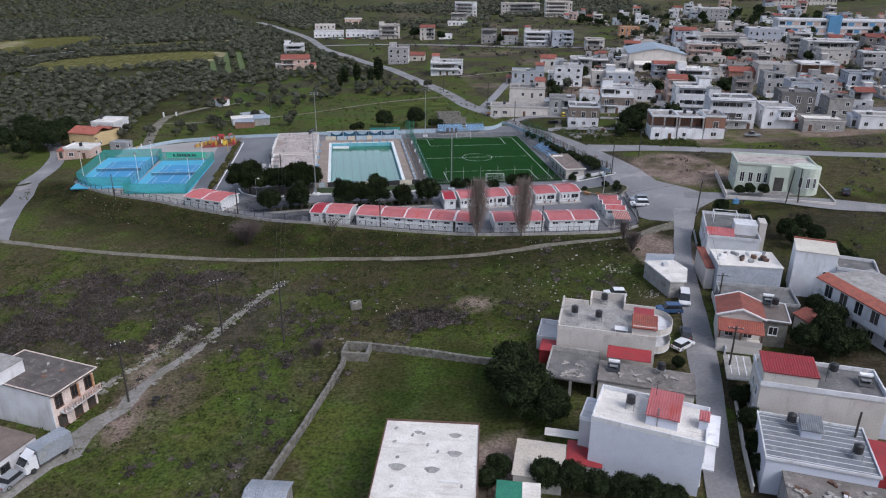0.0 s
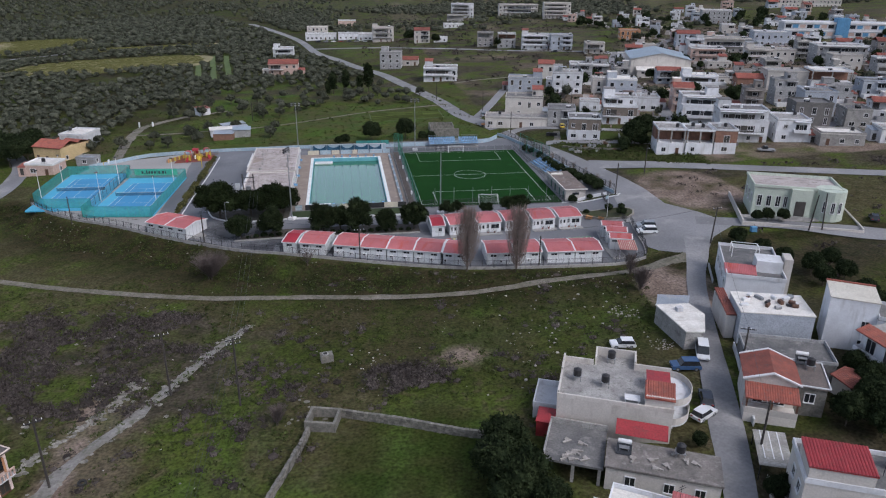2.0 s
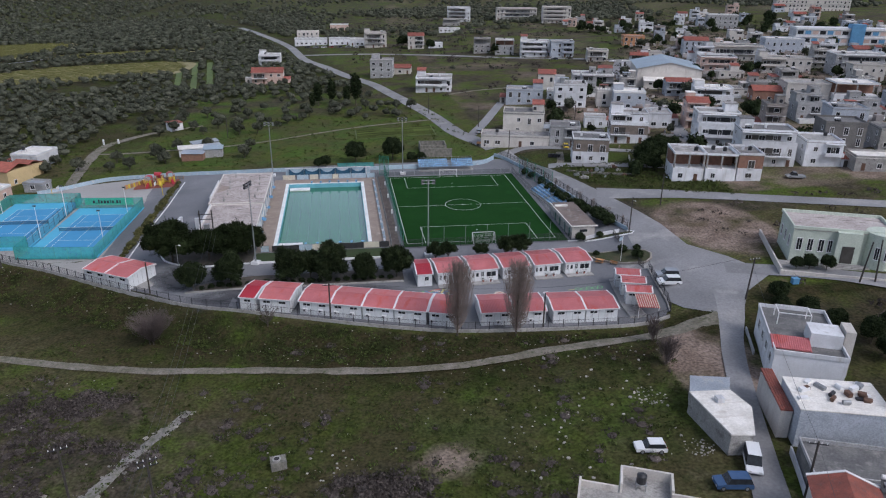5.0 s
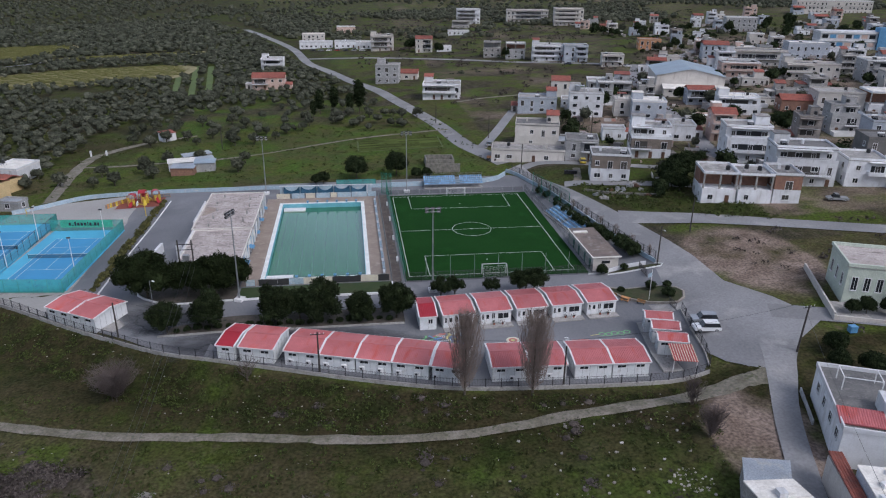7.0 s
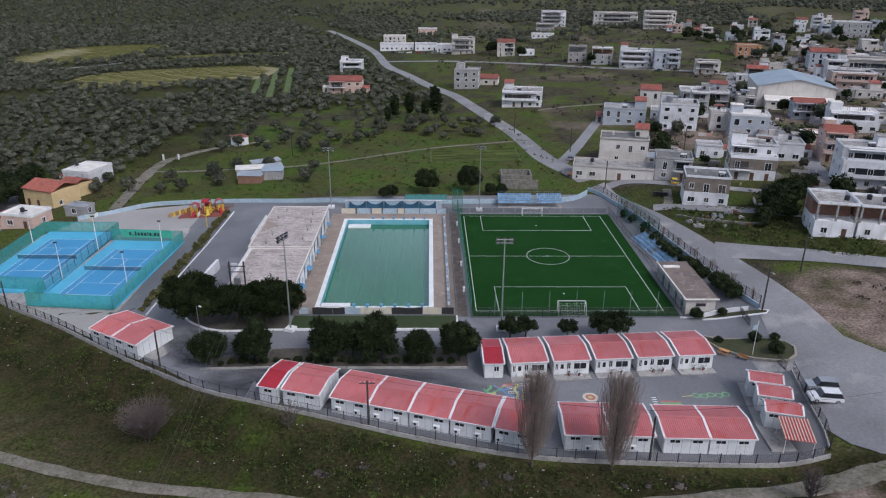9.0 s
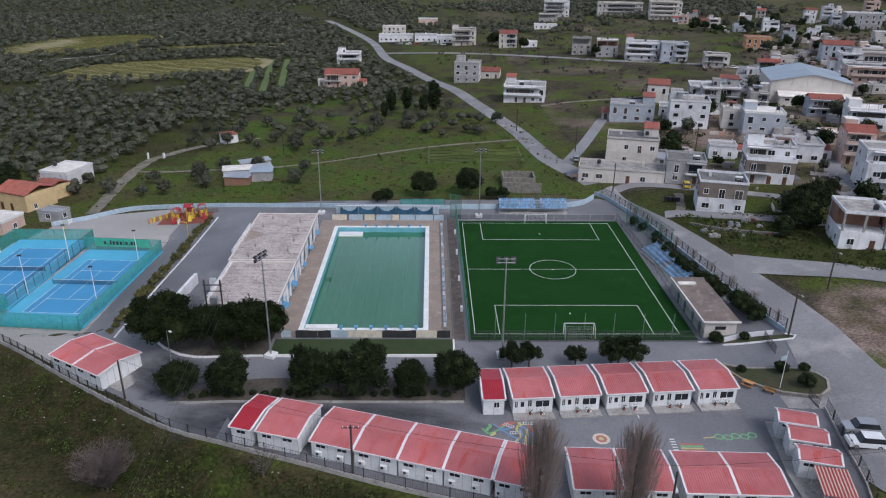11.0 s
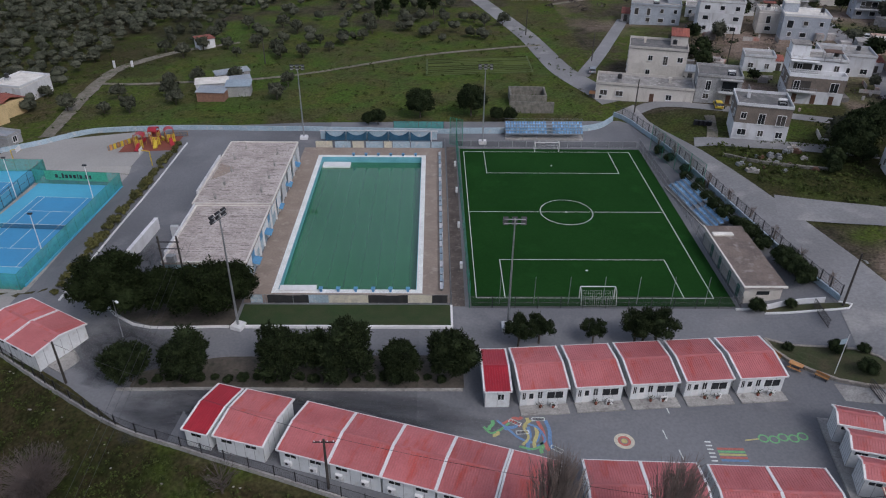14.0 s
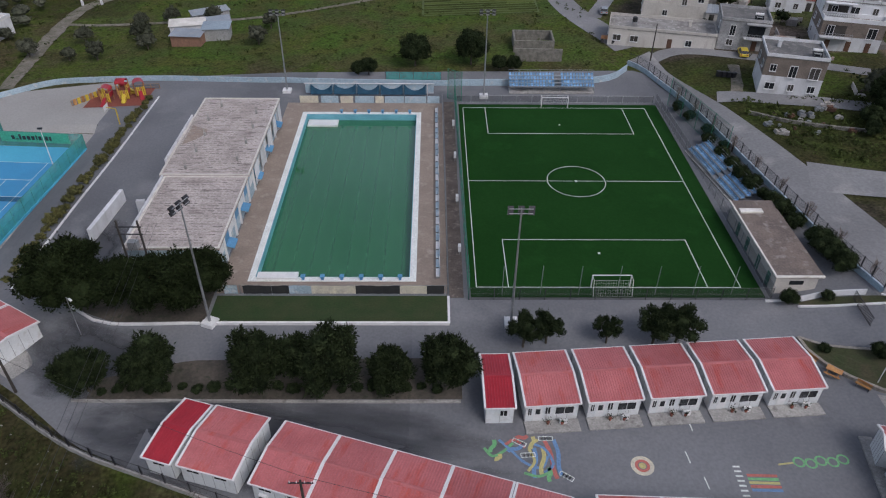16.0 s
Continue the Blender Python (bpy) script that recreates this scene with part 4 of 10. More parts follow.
tagged(part("drain_strip", Geo().box(19.85, 21.7, 187.0, 244.0, -0.3, 0.13), mat("dark_gravel", (0.13, 0.105, 0.09), (0.085, 0.07, 0.062), 0.6, 5, 0.95, bump=0.4, stain=(0.20, 0.17, 0.15))), "dark gravel strip between pool and pitch", "gravel", kind="structure")
for y in (196, 208.5, 221.5, 233):
    cb = thing("electric_box", pose(21.4, y, 0.13), "white electric cabinet on a short post beside the pitch", "electric box", "pitch electric boxes")
    part("post", Geo().box(-0.05, 0.05, -0.05, 0.05, 0, 0.7), METALGREY, cb)
    part("cabinet", Geo().box(-0.2, 0.2, -0.35, 0.35, 0.7, 1.6), TRIMWHITE, cb)
# grass strip before the pool with its white kerb
tagged(part("grass_strip", Geo().box(-9.5, 19.6, 182.5, 187.3, -0.6, 0.14), mat("strip_grass", (0.019, 0.042, 0.009), (0.034, 0.046, 0.014), 0.4, 5, 0.95, bump=0.4)), "strip of green grass before the pool fence", "grass", kind="structure")
tagged(part("kerb", Geo().box(-9.5, 19.8, 182.2, 182.5, -0.7, 0.2).box(19.6, 19.9, 182.5, 187.2, -0.4, 0.2).box(60, 66, 186.2, 186.5, -0.3, 0.3), TRIMWHITE), "white painted concrete kerb", "kerb", kind="structure")


# ---- pool building ----
bld = thing("pool_building", pose(0, 0, 0), "long flat-roofed changing building with a weathered roof", "building")
for x0, x1, y0, y1, h in ((-22.3, -9.8, 209.6, 235.4, 4.5), (-21.6, -10.0, 192.0, 209.3, 4.2)):
    part("wall", Geo().box(x0, x1, y0, y1, -1.5, h - 0.3), PALEBLUE, bld, "pale blue and white rendered wall")
    part("roof", Geo().box(x0 - 0.35, x1 + 0.35, y0 - 0.2, y1 + 0.2, h - 0.3, h), OLDROOF, bld, "weathered grey-pink concrete roof")
    lip = Geo()
    for a in ((x0 - 0.36, x1 + 0.36, y0 - 0.22, y0), (x0 - 0.36, x1 + 0.36, y1, y1 + 0.22), (x0 - 0.36, x0 - 0.12, y0, y1), (x1 + 0.12, x1 + 0.36, y0, y1)):
        lip.box(a[0], a[1], a[2], a[3], h, h + 0.16)
    part("roof_edge", lip, WHITEROOF, bld)
    n = int((y1 - y0) / 2.6)
    for i in range(n):
        y = y0 + (i + 0.5) * (y1 - y0) / n
        part("window", Geo().box(x1 + 0.005, x1 + 0.06, y - 0.9, y + 0.9, 2.1, 3.3), (BLUEPAINT if i % 2 else TRIMWHITE), bld)
        part("pillar", Geo().box(x1 + 0.01, x1 + 0.25, y + 1.1, y + 1.4, 0, h - 0.32), TRIMWHITE, bld)
    for i in range(1, n, 3):
        y = y0 + (i + 0.5) * (y1 - y0) / n
        part("awning", Geo().poly((x1 + 0.02, y - 1.1, 2.0), (x1 + 1.1, y - 1.1, 1.7), (x1 + 1.1, y + 1.1, 1.7), (x1 + 0.02, y + 1.1, 2.0)).box(x1 + 1.08, x1 + 1.12, y - 1.1, y + 1.1, 1.6, 1.72), BLUEPAINT, bld)
part("parapet", Geo().box(-22.9, -22.67, 213, 228, 4.1, 5.1).box(-22.2, -21.97, 194, 209, 3.8, 4.7), WHITE, bld, "ragged white parapet")
part("soil_patch", Geo().extrude([(-22.0 + 2.6 * math.cos(a) * (1 + 0.3 * math.sin(2 * a)), 222 + 3.4 * math.sin(a) * (1 + 0.2 * math.cos(3 * a))) for a in [2 * math.pi * i / 24 for i in range(24)] if -22.0 + 2.6 * math.cos(a) * (1 + 0.3 * math.sin(2 * a)) > -22.1], 4.5, 4.51), DECK, bld, "brown soil on the roof")
for y in (212.4, 217, 222.6, 227.4, 232):
    part("mural_panel", Geo().box(-9.36, -9.3, y, y + 2.4, 1.2, 4.2), WHITE, bld, "white painted wall panel")
random.seed(5)
for i in range(9):
    x, y = -20 + (i % 2) * 7 + random.random(), 211 + i * 2.65
    tagged(part("rebar_stub", Geo().box(x, x + 0.3, y, y + 0.3, 4.5, 5.1).tube((x + 0.07, y + 0.07, 5.1), (x + 0.06, y + 0.1, 6.0), 0.03, n=4).tube((x + 0.23, y + 0.23, 5.1), (x + 0.27, y + 0.25, 5.8), 0.03, n=4).tube((x + 0.07, y + 0.23, 5.1), (x + 0.03, y + 0.25, 5.9), 0.03, n=4), CONCRETE), "concrete stub with rusty bars on the roof", "column stub", "roof stubs")
rng = random.Random(58)
dash = Geo()
for x0, x1, y0, y1, z in ((-22.2, -10.0, 210, 235, 4.5), (-21.4, -10.2, 192.6, 209, 4.2)):
    for j in range(int((y1 - y0) / 0.62)):
        x, y = x0, y0 + 0.3 + j * 0.62
        while x < x1 - 0.6:
            w = rng.uniform(0.15, 0.9)
            if rng.random() < 0.72:
                dash.box(x, min(x + w, x1), y, y + rng.uniform(0.06, 0.16), z - 0.01, z + rng.uniform(0.02, 0.07))
            x += w + rng.uniform(0.05, 0.4)
tagged(part("roof_screed", dash, mat("rough_screed", (0.34, 0.30, 0.28), (0.24, 0.21, 0.195), 0.5, 6, 0.95, island=0.3), bld), "rough broken ridges of concrete screed", kind="stuff")
tr = thing("transformer_frame", pose(-21.2, 190.8, 5.6), "pair of poles with a transformer frame", "power pole")
for u in (0, 2.6):
    part("pole", Geo().tube((u, 0, -6.8), (u, 0, 3.6), 0.14, n=7), POLEWOOD, tr)
part("crossbeam", Geo().box(-0.3, 2.9, -0.06, 0.06, 2.6, 2.75).box(-0.3, 2.9, -0.06, 0.06, 1.5, 1.62), DARKMETAL, tr)
part("tank", Geo().box(0.7, 1.9, -0.4, 0.4, -0.6, 0.5), METALGREY, tr)
tagged(part("ramp_wall", Geo().extrude([(-30.6, 200), (-30.0, 200), (-29.2, 210.5), (-29.8, 210.5)], -1.2, 1.3), WHITE), "white rendered wall beside the driveway", "wall")
tagged(part("white_stele", Geo().box(-25.4, -24.2, 205.5, 206.1, -1, 2.4), WHITE), "white square concrete pier beside the building", "pier")

# ---- changing rooms by the road ----
ch = thing("changing_rooms", pose(64.0, 196.2, 0.1, 0, 0, 0), "low cream changing rooms with a brown concrete roof", "building")
part("wall", Geo().box(-2.7, 2.7, -8.4, 8.4, -0.5, 2.9), CREAM, ch)
part("roof", Geo().box(-3.1, 3.1, -8.8, 8.8, 2.9, 3.15), mat("brown_roof", (0.185, 0.145, 0.125), (0.125, 0.10, 0.088), 0.3, 4, 0.9, stain=(0.27, 0.24, 0.22)), ch)
part("roof_edge", Geo().box(-3.12, 3.12, -8.86, -8.6, 3.0, 3.25).box(-3.14, -2.9, -8.6, 8.8, 3.0, 3.25), WHITEROOF, ch)
for y in (-6.5, -3, 1, 4.5):
    part("door", Geo().box(-2.76, -2.7, y - 0.45, y + 0.45, 0.1, 2.1), mat("green_door%d" % int(y + 9), (0.05, 0.16, 0.12), None, 1, 6, 0.6), ch)
part("window", Geo().box(-0.9, 0.9, -8.46, -8.4, 1.6, 2.2), GLASSDARK, ch)
tagged(part("rooftop_mattress", Geo().box(61.4, 64.6, 201.6, 202.5, 3.26, 3.55), WHITEROOF), "pale long roof light on the changing rooms", "roof light")


# ---- tennis courts ----
def tennis_court(x, y, yaw, zz):
    t = thing("tennis_court", pose(x, y, zz, 0, 0, yaw), "blue hard tennis court with white lines and a net", "tennis court", "tennis courts")
    part("run_off", Geo().box(-8.3, 8.3, -16.6, 17.4, -0.4, 0.0), COURTBLUE, t, "light blue hard surface")
    part("playing_area", Geo().box(-5.5, 5.5, -11.9, 11.9, 0.0, 0.012), COURTDEEP, t, "deeper blue playing area")
    g = Geo()
    z = 0.02
    for x0, y0, x1, y1 in ((-5.48, -11.88, 5.48, -11.88), (-5.48, 11.88, 5.48, 11.88), (-5.48, -11.88, -5.48, 11.88), (5.48, -11.88, 5.48, 11.88), (-4.11, -11.88, -4.11, 11.88), (4.11, -11.88, 4.11, 11.88), (-4.11, -6.4, 4.11, -6.4), (-4.11, 6.4, 4.11, 6.4), (0, -6.4, 0, 6.4)):
        line_strip(g, x0, y0, x1, y1, 0.1, z)
    part("line_marking", g, LINE, t)
    nt = part("net", Geo().box(-6.4, 6.4, -0.01, 0.01, 0.05, 0.95), NETBLACK, t)
    part("net_band", Geo().box(-6.4, 6.4, -0.015, 0.015, 0.95, 1.0), TRIMWHITE, t)
    for u in (-6.4, 6.4):
        part("net_post", Geo().tube((u, 0, 0), (u, 0, 1.1), 0.05, n=6), DARKMETAL, t)
    return t


TZ = -2.0
tagged(part("court_base", Geo().extrude([(-62.6, 195.2), (-44.2, 193.4), (-42.4, 229.6), (-60.6, 231.2), (-61, 235), (-78.5, 235), (-78.5, 206)], -5.5, TZ - 0.41), CONCRETE), "concrete base slab under the tennis courts", "slab", kind="structure")
tennis_court(-52.1, 212.2, -3.3, TZ)
tennis_court(-69.4, 218.6, -1.0, TZ)
net_fence("court_fence", [(-44.9, 194.1), (-62.0, 196.0), (-61.8, 202.6), (-73.5, 203.6), (-78.2, 209), (-78.2, 235.6), (-60.4, 235.4), (-60.3, 230.7), (-43.0, 229.3), (-44.9, 194.1)], 2.9, 3.0, NETTEAL, GREENNET, "tennis fence hung with teal windbreak netting", rails=3, z0=0.25)
net_fence("court_divider", [(-61.8, 202.6), (-60.4, 235)], 2.9, 3.0, NETDARK, DARKMETAL, "dark wire fence between the two tennis courts", rails=3, z0=0.25)
sgn = thing("tennis_banner", pose(-51.6, 229.7, TZ + 0.75, 0, 0, -4.6), "bright green banner with dark marks on the tennis fence", "banner")
part("cloth", Geo().box(-6.2, 6.2, -0.02, 0.02, 0, 1.9), mat("green_banner", (0.06, 0.38, 0.25), (0.05, 0.32, 0.21), 0.7, 5, 0.8), sgn)
for u, w, h in ((-3.9, 0.55, 0.75), (-3.2, 0.4, 0.16), (-2.6, 0.4, 1.0), (-1.9, 0.55, 0.75), (-1.1, 0.55, 0.75), (-0.3, 0.55, 0.75), (0.35, 0.2, 0.95), (0.95, 0.5, 0.75), (1.5, 0.16, 0.18), (2.1, 0.55, 0.8), (2.8, 0.4, 0.75)):
    part("sign_mark", Geo().box(u - w / 2, u + w / 2, -0.05, -0.021, 0.5, 0.5 + h), DARKMETAL, sgn)
for x, y in ((-61.0, 208), (-60.6, 224), (-45.6, 203), (-44.8, 221), (-77.4, 212), (-77.4, 228)):
    t = thing("court_lamp", pose(x, y, TZ), "slim white tennis court lamp post", "lamp post", "tennis court lamps")
    part("pole", Geo().tube((0, 0, 0), (0, 0, 8.0), 0.09, 0.05, n=7), TRIMWHITE, t)
    part("lamp_head", Geo().box(-0.35, 0.35, -0.15, 0.15, 7.9, 8.15), DARKMETAL, t)


# ---- school containers ----
def gable_roof(w, d, z, rise, pitch=0.26, over=0.15):
    """Ribbed sandwich-panel roof: two slopes falling along y from a ridge along x, folded ribs."""
    g = Geo()
    n = int(w / pitch)
    x0 = -w / 2 - over
    step = (w + 2 * over) / n
    y0, y1 = -d / 2 - over, d / 2 + over
    for i in range(n):
        a = x0 + i * step
        prof = ((a, 0.0), (a + step * 0.62, 0.0), (a + step * 0.72, 0.045), (a + step * 0.9, 0.045), (a + step, 0.0))
        for (u0, h0), (u1, h1) in zip(prof, prof[1:]):
            g.poly((u0, y0, z + h0), (u1, y0, z + h1), (u1, 0, z + rise + h1), (u0, 0, z + rise + h0))
            g.poly((u0, 0, z + rise + h0), (u1, 0, z + rise + h1), (u1, y1, z + h1), (u0, y1, z + h0))
    g.poly((x0, y0, z - 0.05), (x0, 0, z + rise - 0.05), (-x0, 0, z + rise - 0.05), (-x0, y0, z - 0.05))
    g.poly((x0, 0, z + rise - 0.05), (x0, y1, z - 0.05), (-x0, y1, z - 0.05), (-x0, 0, z + rise - 0.05))
    return g


def container_meshes(w, d, front):
    """Shared meshes of one classroom unit: name, mesh, material, label, pose."""
    h, rise = 2.65, 0.62
    hw, hd = w / 2 - 0.06, d / 2 - 0.06
    res = []
    body = Geo().extrude([(-hw, -hd), (hw, -hd), (hw, hd), (-hw, hd)], -0.7, h - 0.02)
    for s in (-hw, hw):
        q = [(s, -hd, h - 0.02), (s, hd, h - 0.02), (s, 0, h + rise - 0.05)]
        body.poly(*(q if s > 0 else q[::-1]))
    res.append(("wall", body.mesh("wall", PANELWHITE), PANELWHITE, "white insulated wall panels"))
    ribs = Geo()
    k = max(2, int(w / 1.15))
    for i in range(k + 1):
        x = -hw + 2 * hw * i / k
        ribs.box(x - 0.025, x + 0.025, -hd - 0.012, -hd, -0.5, h - 0.02)
        ribs.box(x - 0.025, x + 0.025, hd, hd + 0.012, -0.5, h - 0.02)
    for s in (-1, 1):
        for i in range(7):
            y = -hd + 2 * hd * i / 6
            ribs.box(s * hw - 0.012, s * hw + 0.012, y - 0.025, y + 0.025, -0.5, h - 0.02)
    res.append(("panel_joint", ribs.mesh("panel_joint", METALGREY), METALGREY, ""))
    for ya, yb in ((-d / 2 - 0.26, -d / 2 - 0.12), (d / 2 + 0.12, d / 2 + 0.26)):
        res.append(("gutter", Geo().box(-w / 2 - 0.14, w / 2 + 0.14, ya, yb, h - 0.14, h).mesh("gutter", TRIMWHITE), TRIMWHITE, "white metal gutter"))
    for s in (-1, 1):
        tr = Geo()
        x = s * (w / 2 + 0.08)
        for a, b in ((-1, 0), (0, 1)):
            ya, yb = a * (d / 2 + 0.2), b * (d / 2 + 0.2)
            za, zb = h + rise * (1 - abs(a)), h + rise * (1 - abs(b))
            tr.poly((x - 0.11, ya, za + 0.075), (x + 0.11, ya, za + 0.075), (x + 0.11, yb, zb + 0.075), (x - 0.11, yb, zb + 0.075))
            for e in (-0.11, 0.11):
                tr.poly((x + e, ya, za - 0.1), (x + e, yb, zb - 0.1), (x + e, yb, zb + 0.075), (x + e, ya, za + 0.075))
        res.append(("verge_trim", tr.mesh("verge_trim", TRIMWHITE), TRIMWHITE, "white verge flashing"))
    part_roof = gable_roof(w, d, h, rise)
    wins = []
    if front:
        if w > 4:
            res.append(("door", Geo().box(-1.95, -1.05, -hd - 0.05, -hd, 0.05, 2.1).mesh("door", TRIMWHITE), TRIMWHITE, "white panel door"))
            res.append(("door_glass", Geo().box(-1.75, -1.25, -hd - 0.06, -hd - 0.05, 1.1, 1.9).mesh("door_glass", GLASSDARK), GLASSDARK, ""))
            wins = [(-2.35, 0.35, 1.0, 1.0), (-0.45, 0.5, 1.1, 1.0), (1.35, 1.9, 1.0, 1.0)]
        else:
            wins = [(0.4, 0.7, 1.2, 0.8)]
    else:
        wins = [(-w / 4 - 0.05, 1.25, 1.75, 0.42), (w / 4 - 0.05, 1.25, 1.75, 0.42)] if w > 4 else [(0, 1.2, 1.75, 0.42)]
    return part_roof, res, wins, hd, h, rise


UNIT_CACHE = {}


def container(x, y, w, d, yaw, front, roof_mat, label, group):
    key = (round(w, 1), round(d, 1), front, roof_mat.name)
    if key not in UNIT_CACHE:
        r, res, wins, hd, h, rise = container_meshes(w, d, front)
        wm = []
        for u, ww, z, hh in wins:
            a = max(ww, 0.35)
            fr = Geo().box(u - a / 2 - 0.06, u + a / 2 + 0.06, -hd - 0.04, -hd, z - 0.06, z + hh + 0.06)
            wm.append((fr.mesh("window", TRIMWHITE), Geo().box(u - a / 2, u - 0.03, -hd - 0.05, -hd - 0.04, z, z + hh).box(u + 0.03, u + a / 2, -hd - 0.05, -hd - 0.04, z, z + hh).mesh("pane", GLASSDARK)))
        UNIT_CACHE[key] = (r.mesh("roof", roof_mat), res, wm, h, rise)
    roof, res, wm, h, rise = UNIT_CACHE[key]
    t = thing("school_container", pose(x, y, ground_z(x, y) + 0.12, 0, 0, yaw), label, "prefab classroom", group)
    part("roof", roof, roof_mat, t, "ribbed red metal roof panels")
    part("ridge_cap", Geo().poly((-w / 2 - 0.1, -0.22, h + rise + 0.03), (w / 2 + 0.1, -0.22, h + rise + 0.03), (w / 2 + 0.1, 0, h + rise + 0.075), (-w / 2 - 0.1, 0, h + rise + 0.075)).poly((-w / 2 - 0.1, 0, h + rise + 0.075), (w / 2 + 0.1, 0, h + rise + 0.075), (w / 2 + 0.1, 0.22, h + rise + 0.03), (-w / 2 - 0.1, 0.22, h + rise + 0.03)), roof_mat, t)
    for name, me, mm, lab in res:
        part(name, me, mm, t, lab)
    for fr, pane in wm:
        wnd = part("window", fr, TRIMWHITE, t)
        part("pane", pane, GLASSDARK, wnd)
    return t


FRONT = "front row of classrooms"
L1 = "white prefab classroom with a salmon red ribbed roof"
container(-7.5, 164.6, 3.0, 7.2, -17, False, DEEPRED, "narrow white prefab unit with a deep red roof", FRONT)
container(-2.6, 163.3, 5.8, 7.2, -16, False, REDPANEL, L1, FRONT)
for i in range(5):
    container(4.7 + 5.57 * i, 161.2 - 1.78 * i, 5.82 if i < 4 else 5.0, 7.2, -17.7, False, REDPANEL, L1, FRONT)
for i in range(2):
    container(35.6 + 5.85 * i, 153.3 - 0.25 * i, 5.8, 7.1, -2.5, False, REDPANEL, L1, FRONT)
    container(48.5 + 5.95 * i, 152.6 - 0.25 * i, 5.9, 7.1, -2.5, False, REDPANEL, L1, FRONT)
for i in range(11):
    x, y = (1.9 + 2.78 * i, 158.4 - 0.89 * i) if i < 9 else (35.6 + 5.85 * (i - 9), 149.5)
    a = -17.7 if i < 9 else -2.5
    q = pose(x, y, ground_z(x, y) + 0.75, 0, 0, a) @ Vector((0, -0.02, 0))
    ac = thing("air_conditioner", pose(q.x, q.y, q.z, 0, 0, a), "white outdoor air conditioner on the rear wall", "air conditioner", "classroom air conditioners")
    part("case", Geo().box(-0.4, 0.4, -0.32, 0.0, 0, 0.55), TRIMWHITE, ac)
    part("fan_grille", Geo().tube((-0.1, -0.32, 0.28), (-0.1, -0.34, 0.28), 0.2, n=10), DARKMETAL, ac)
    part("bracket", Geo().box(-0.3, 0.3, -0.3, 0.25, -0.06, -0.005), METALGREY, ac)
BACK = "back row of classrooms"
container(24.7, 171.2, 3.05, 7.4, 1, True, DEEPRED, "narrow white prefab unit with a deep red roof", BACK)
for i in range(5):
    x, y = 30.0 + 6.68 * i, 171.6 + 0.53 * i
    container(x, y, 5.75, 7.4, 4.2, True, REDPANEL, "white prefab classroom with door, window and red roof", BACK)
    tagged(part("porch_slab", Geo().box(-2.9, 2.9, -1.6, 0, -0.6, 0.14), CONCRETE, m=pose(x + 0.28, y - 3.75, ground_z(x, y) + 0.1, 0, 0, 4.2)), "grey concrete porch slab before a classroom", "slab", "porch slabs")
    ac = thing("air_conditioner", pose(x + 1.5, y - 3.95, ground_z(x, y) + 0.24, 0, 0, 4.2), "white outdoor air conditioner on the porch", "air conditioner", "classroom air conditioners")
    part("case", Geo().box(-0.4, 0.4, -0.3, 0.0, 0, 0.6), TRIMWHITE, ac)
    part("fan_grille", Geo().tube((-0.1, -0.3, 0.3), (-0.1, -0.32, 0.3), 0.22, n=12), DARKMETAL, ac)
    for k in range(2):
        px = x + (-0.4 + 1.5 * k) + 0.28
        pot = thing("flower_pot", pose(px, y - 4.25, ground_z(x, y) + 0.24), "small potted plant on a classroom porch", "plant pot", "porch pots")
        part("pot", Geo().tube((0, 0, 0), (0, 0, 0.32), 0.14, 0.2, n=9), TILE, pot)
        lf = Geo()
        random.seed(i * 7 + k)
        for _ in range(40):
            c = Vector((random.gauss(0, 0.18), random.gauss(0, 0.18), 0.5 + random.gauss(0, 0.15)))
            e = Vector((random.gauss(0, 0.1), random.gauss(0, 0.1), random.gauss(0, 0.1)))
            s = Vector((random.gauss(0, 0.1), random.gauss(0, 0.1), random.gauss(0, 0.1)))
            lf.poly(c, c + e, c + e + s)
        part("leaves", lf, LEAF_DARK, pot)
for k in (-1, 1):
    container(-35.9 + 2.9 * k * math.cos(radians(-30.5)), 181.0 + 2.9 * k * math.sin(radians(-30.5)), 5.8, 7.3, -30.5, False, REDPANEL, L1, "prefab units")
tagged(part("porch_slab", Geo().box(5.8, 8.6, -2.6, 2.6, -0.6, 0.2), CONCRETE, m=pose(-35.9, 181.0, ground_z(-36, 181) + 0.06, 0, 0, -30.5)), "grey concrete porch slab before a classroom", "slab", "porch slabs")

pad = [(62.0, 165.6), (60.2, 154.6), (60.0, 149.4), (66.4, 149.0), (67.2, 165.0)]
tagged(part("unit_pad", Geo().extrude(pad[::-1], -1.2, 0.15), CONCRETE), "pale concrete pad under the small units", "pad", kind="structure").location.z = ground_z(63, 157)
SIDE = "small units by the gate"
for i, (x, y, w, d) in enumerate(((64.4, 162.6, 4.6, 2.7), (64.1, 159.1, 4.5, 2.9), (63.6, 155.2, 4.7, 2.9))):
    container(x, y, w, d, -15, False, REDPANEL, "small white prefab unit with a red roof near the gate", SIDE)
aw = thing("red_awning_unit", pose(63.4, 150.6, ground_z(63, 150) + 0.1, 0, 0, -13), "open shelter with a striped red sheet roof", "shelter")
part("roof", Geo().poly((-1.9, -2.4, 2.35), (1.9, -2.4, 2.35), (1.9, 2.4, 2.7), (-1.9, 2.4, 2.7)).poly((-1.9, 2.4, 2.62), (1.9, 2.4, 2.62), (1.9, -2.4, 2.27), (-1.9, -2.4, 2.27)), SHEETRED, aw)
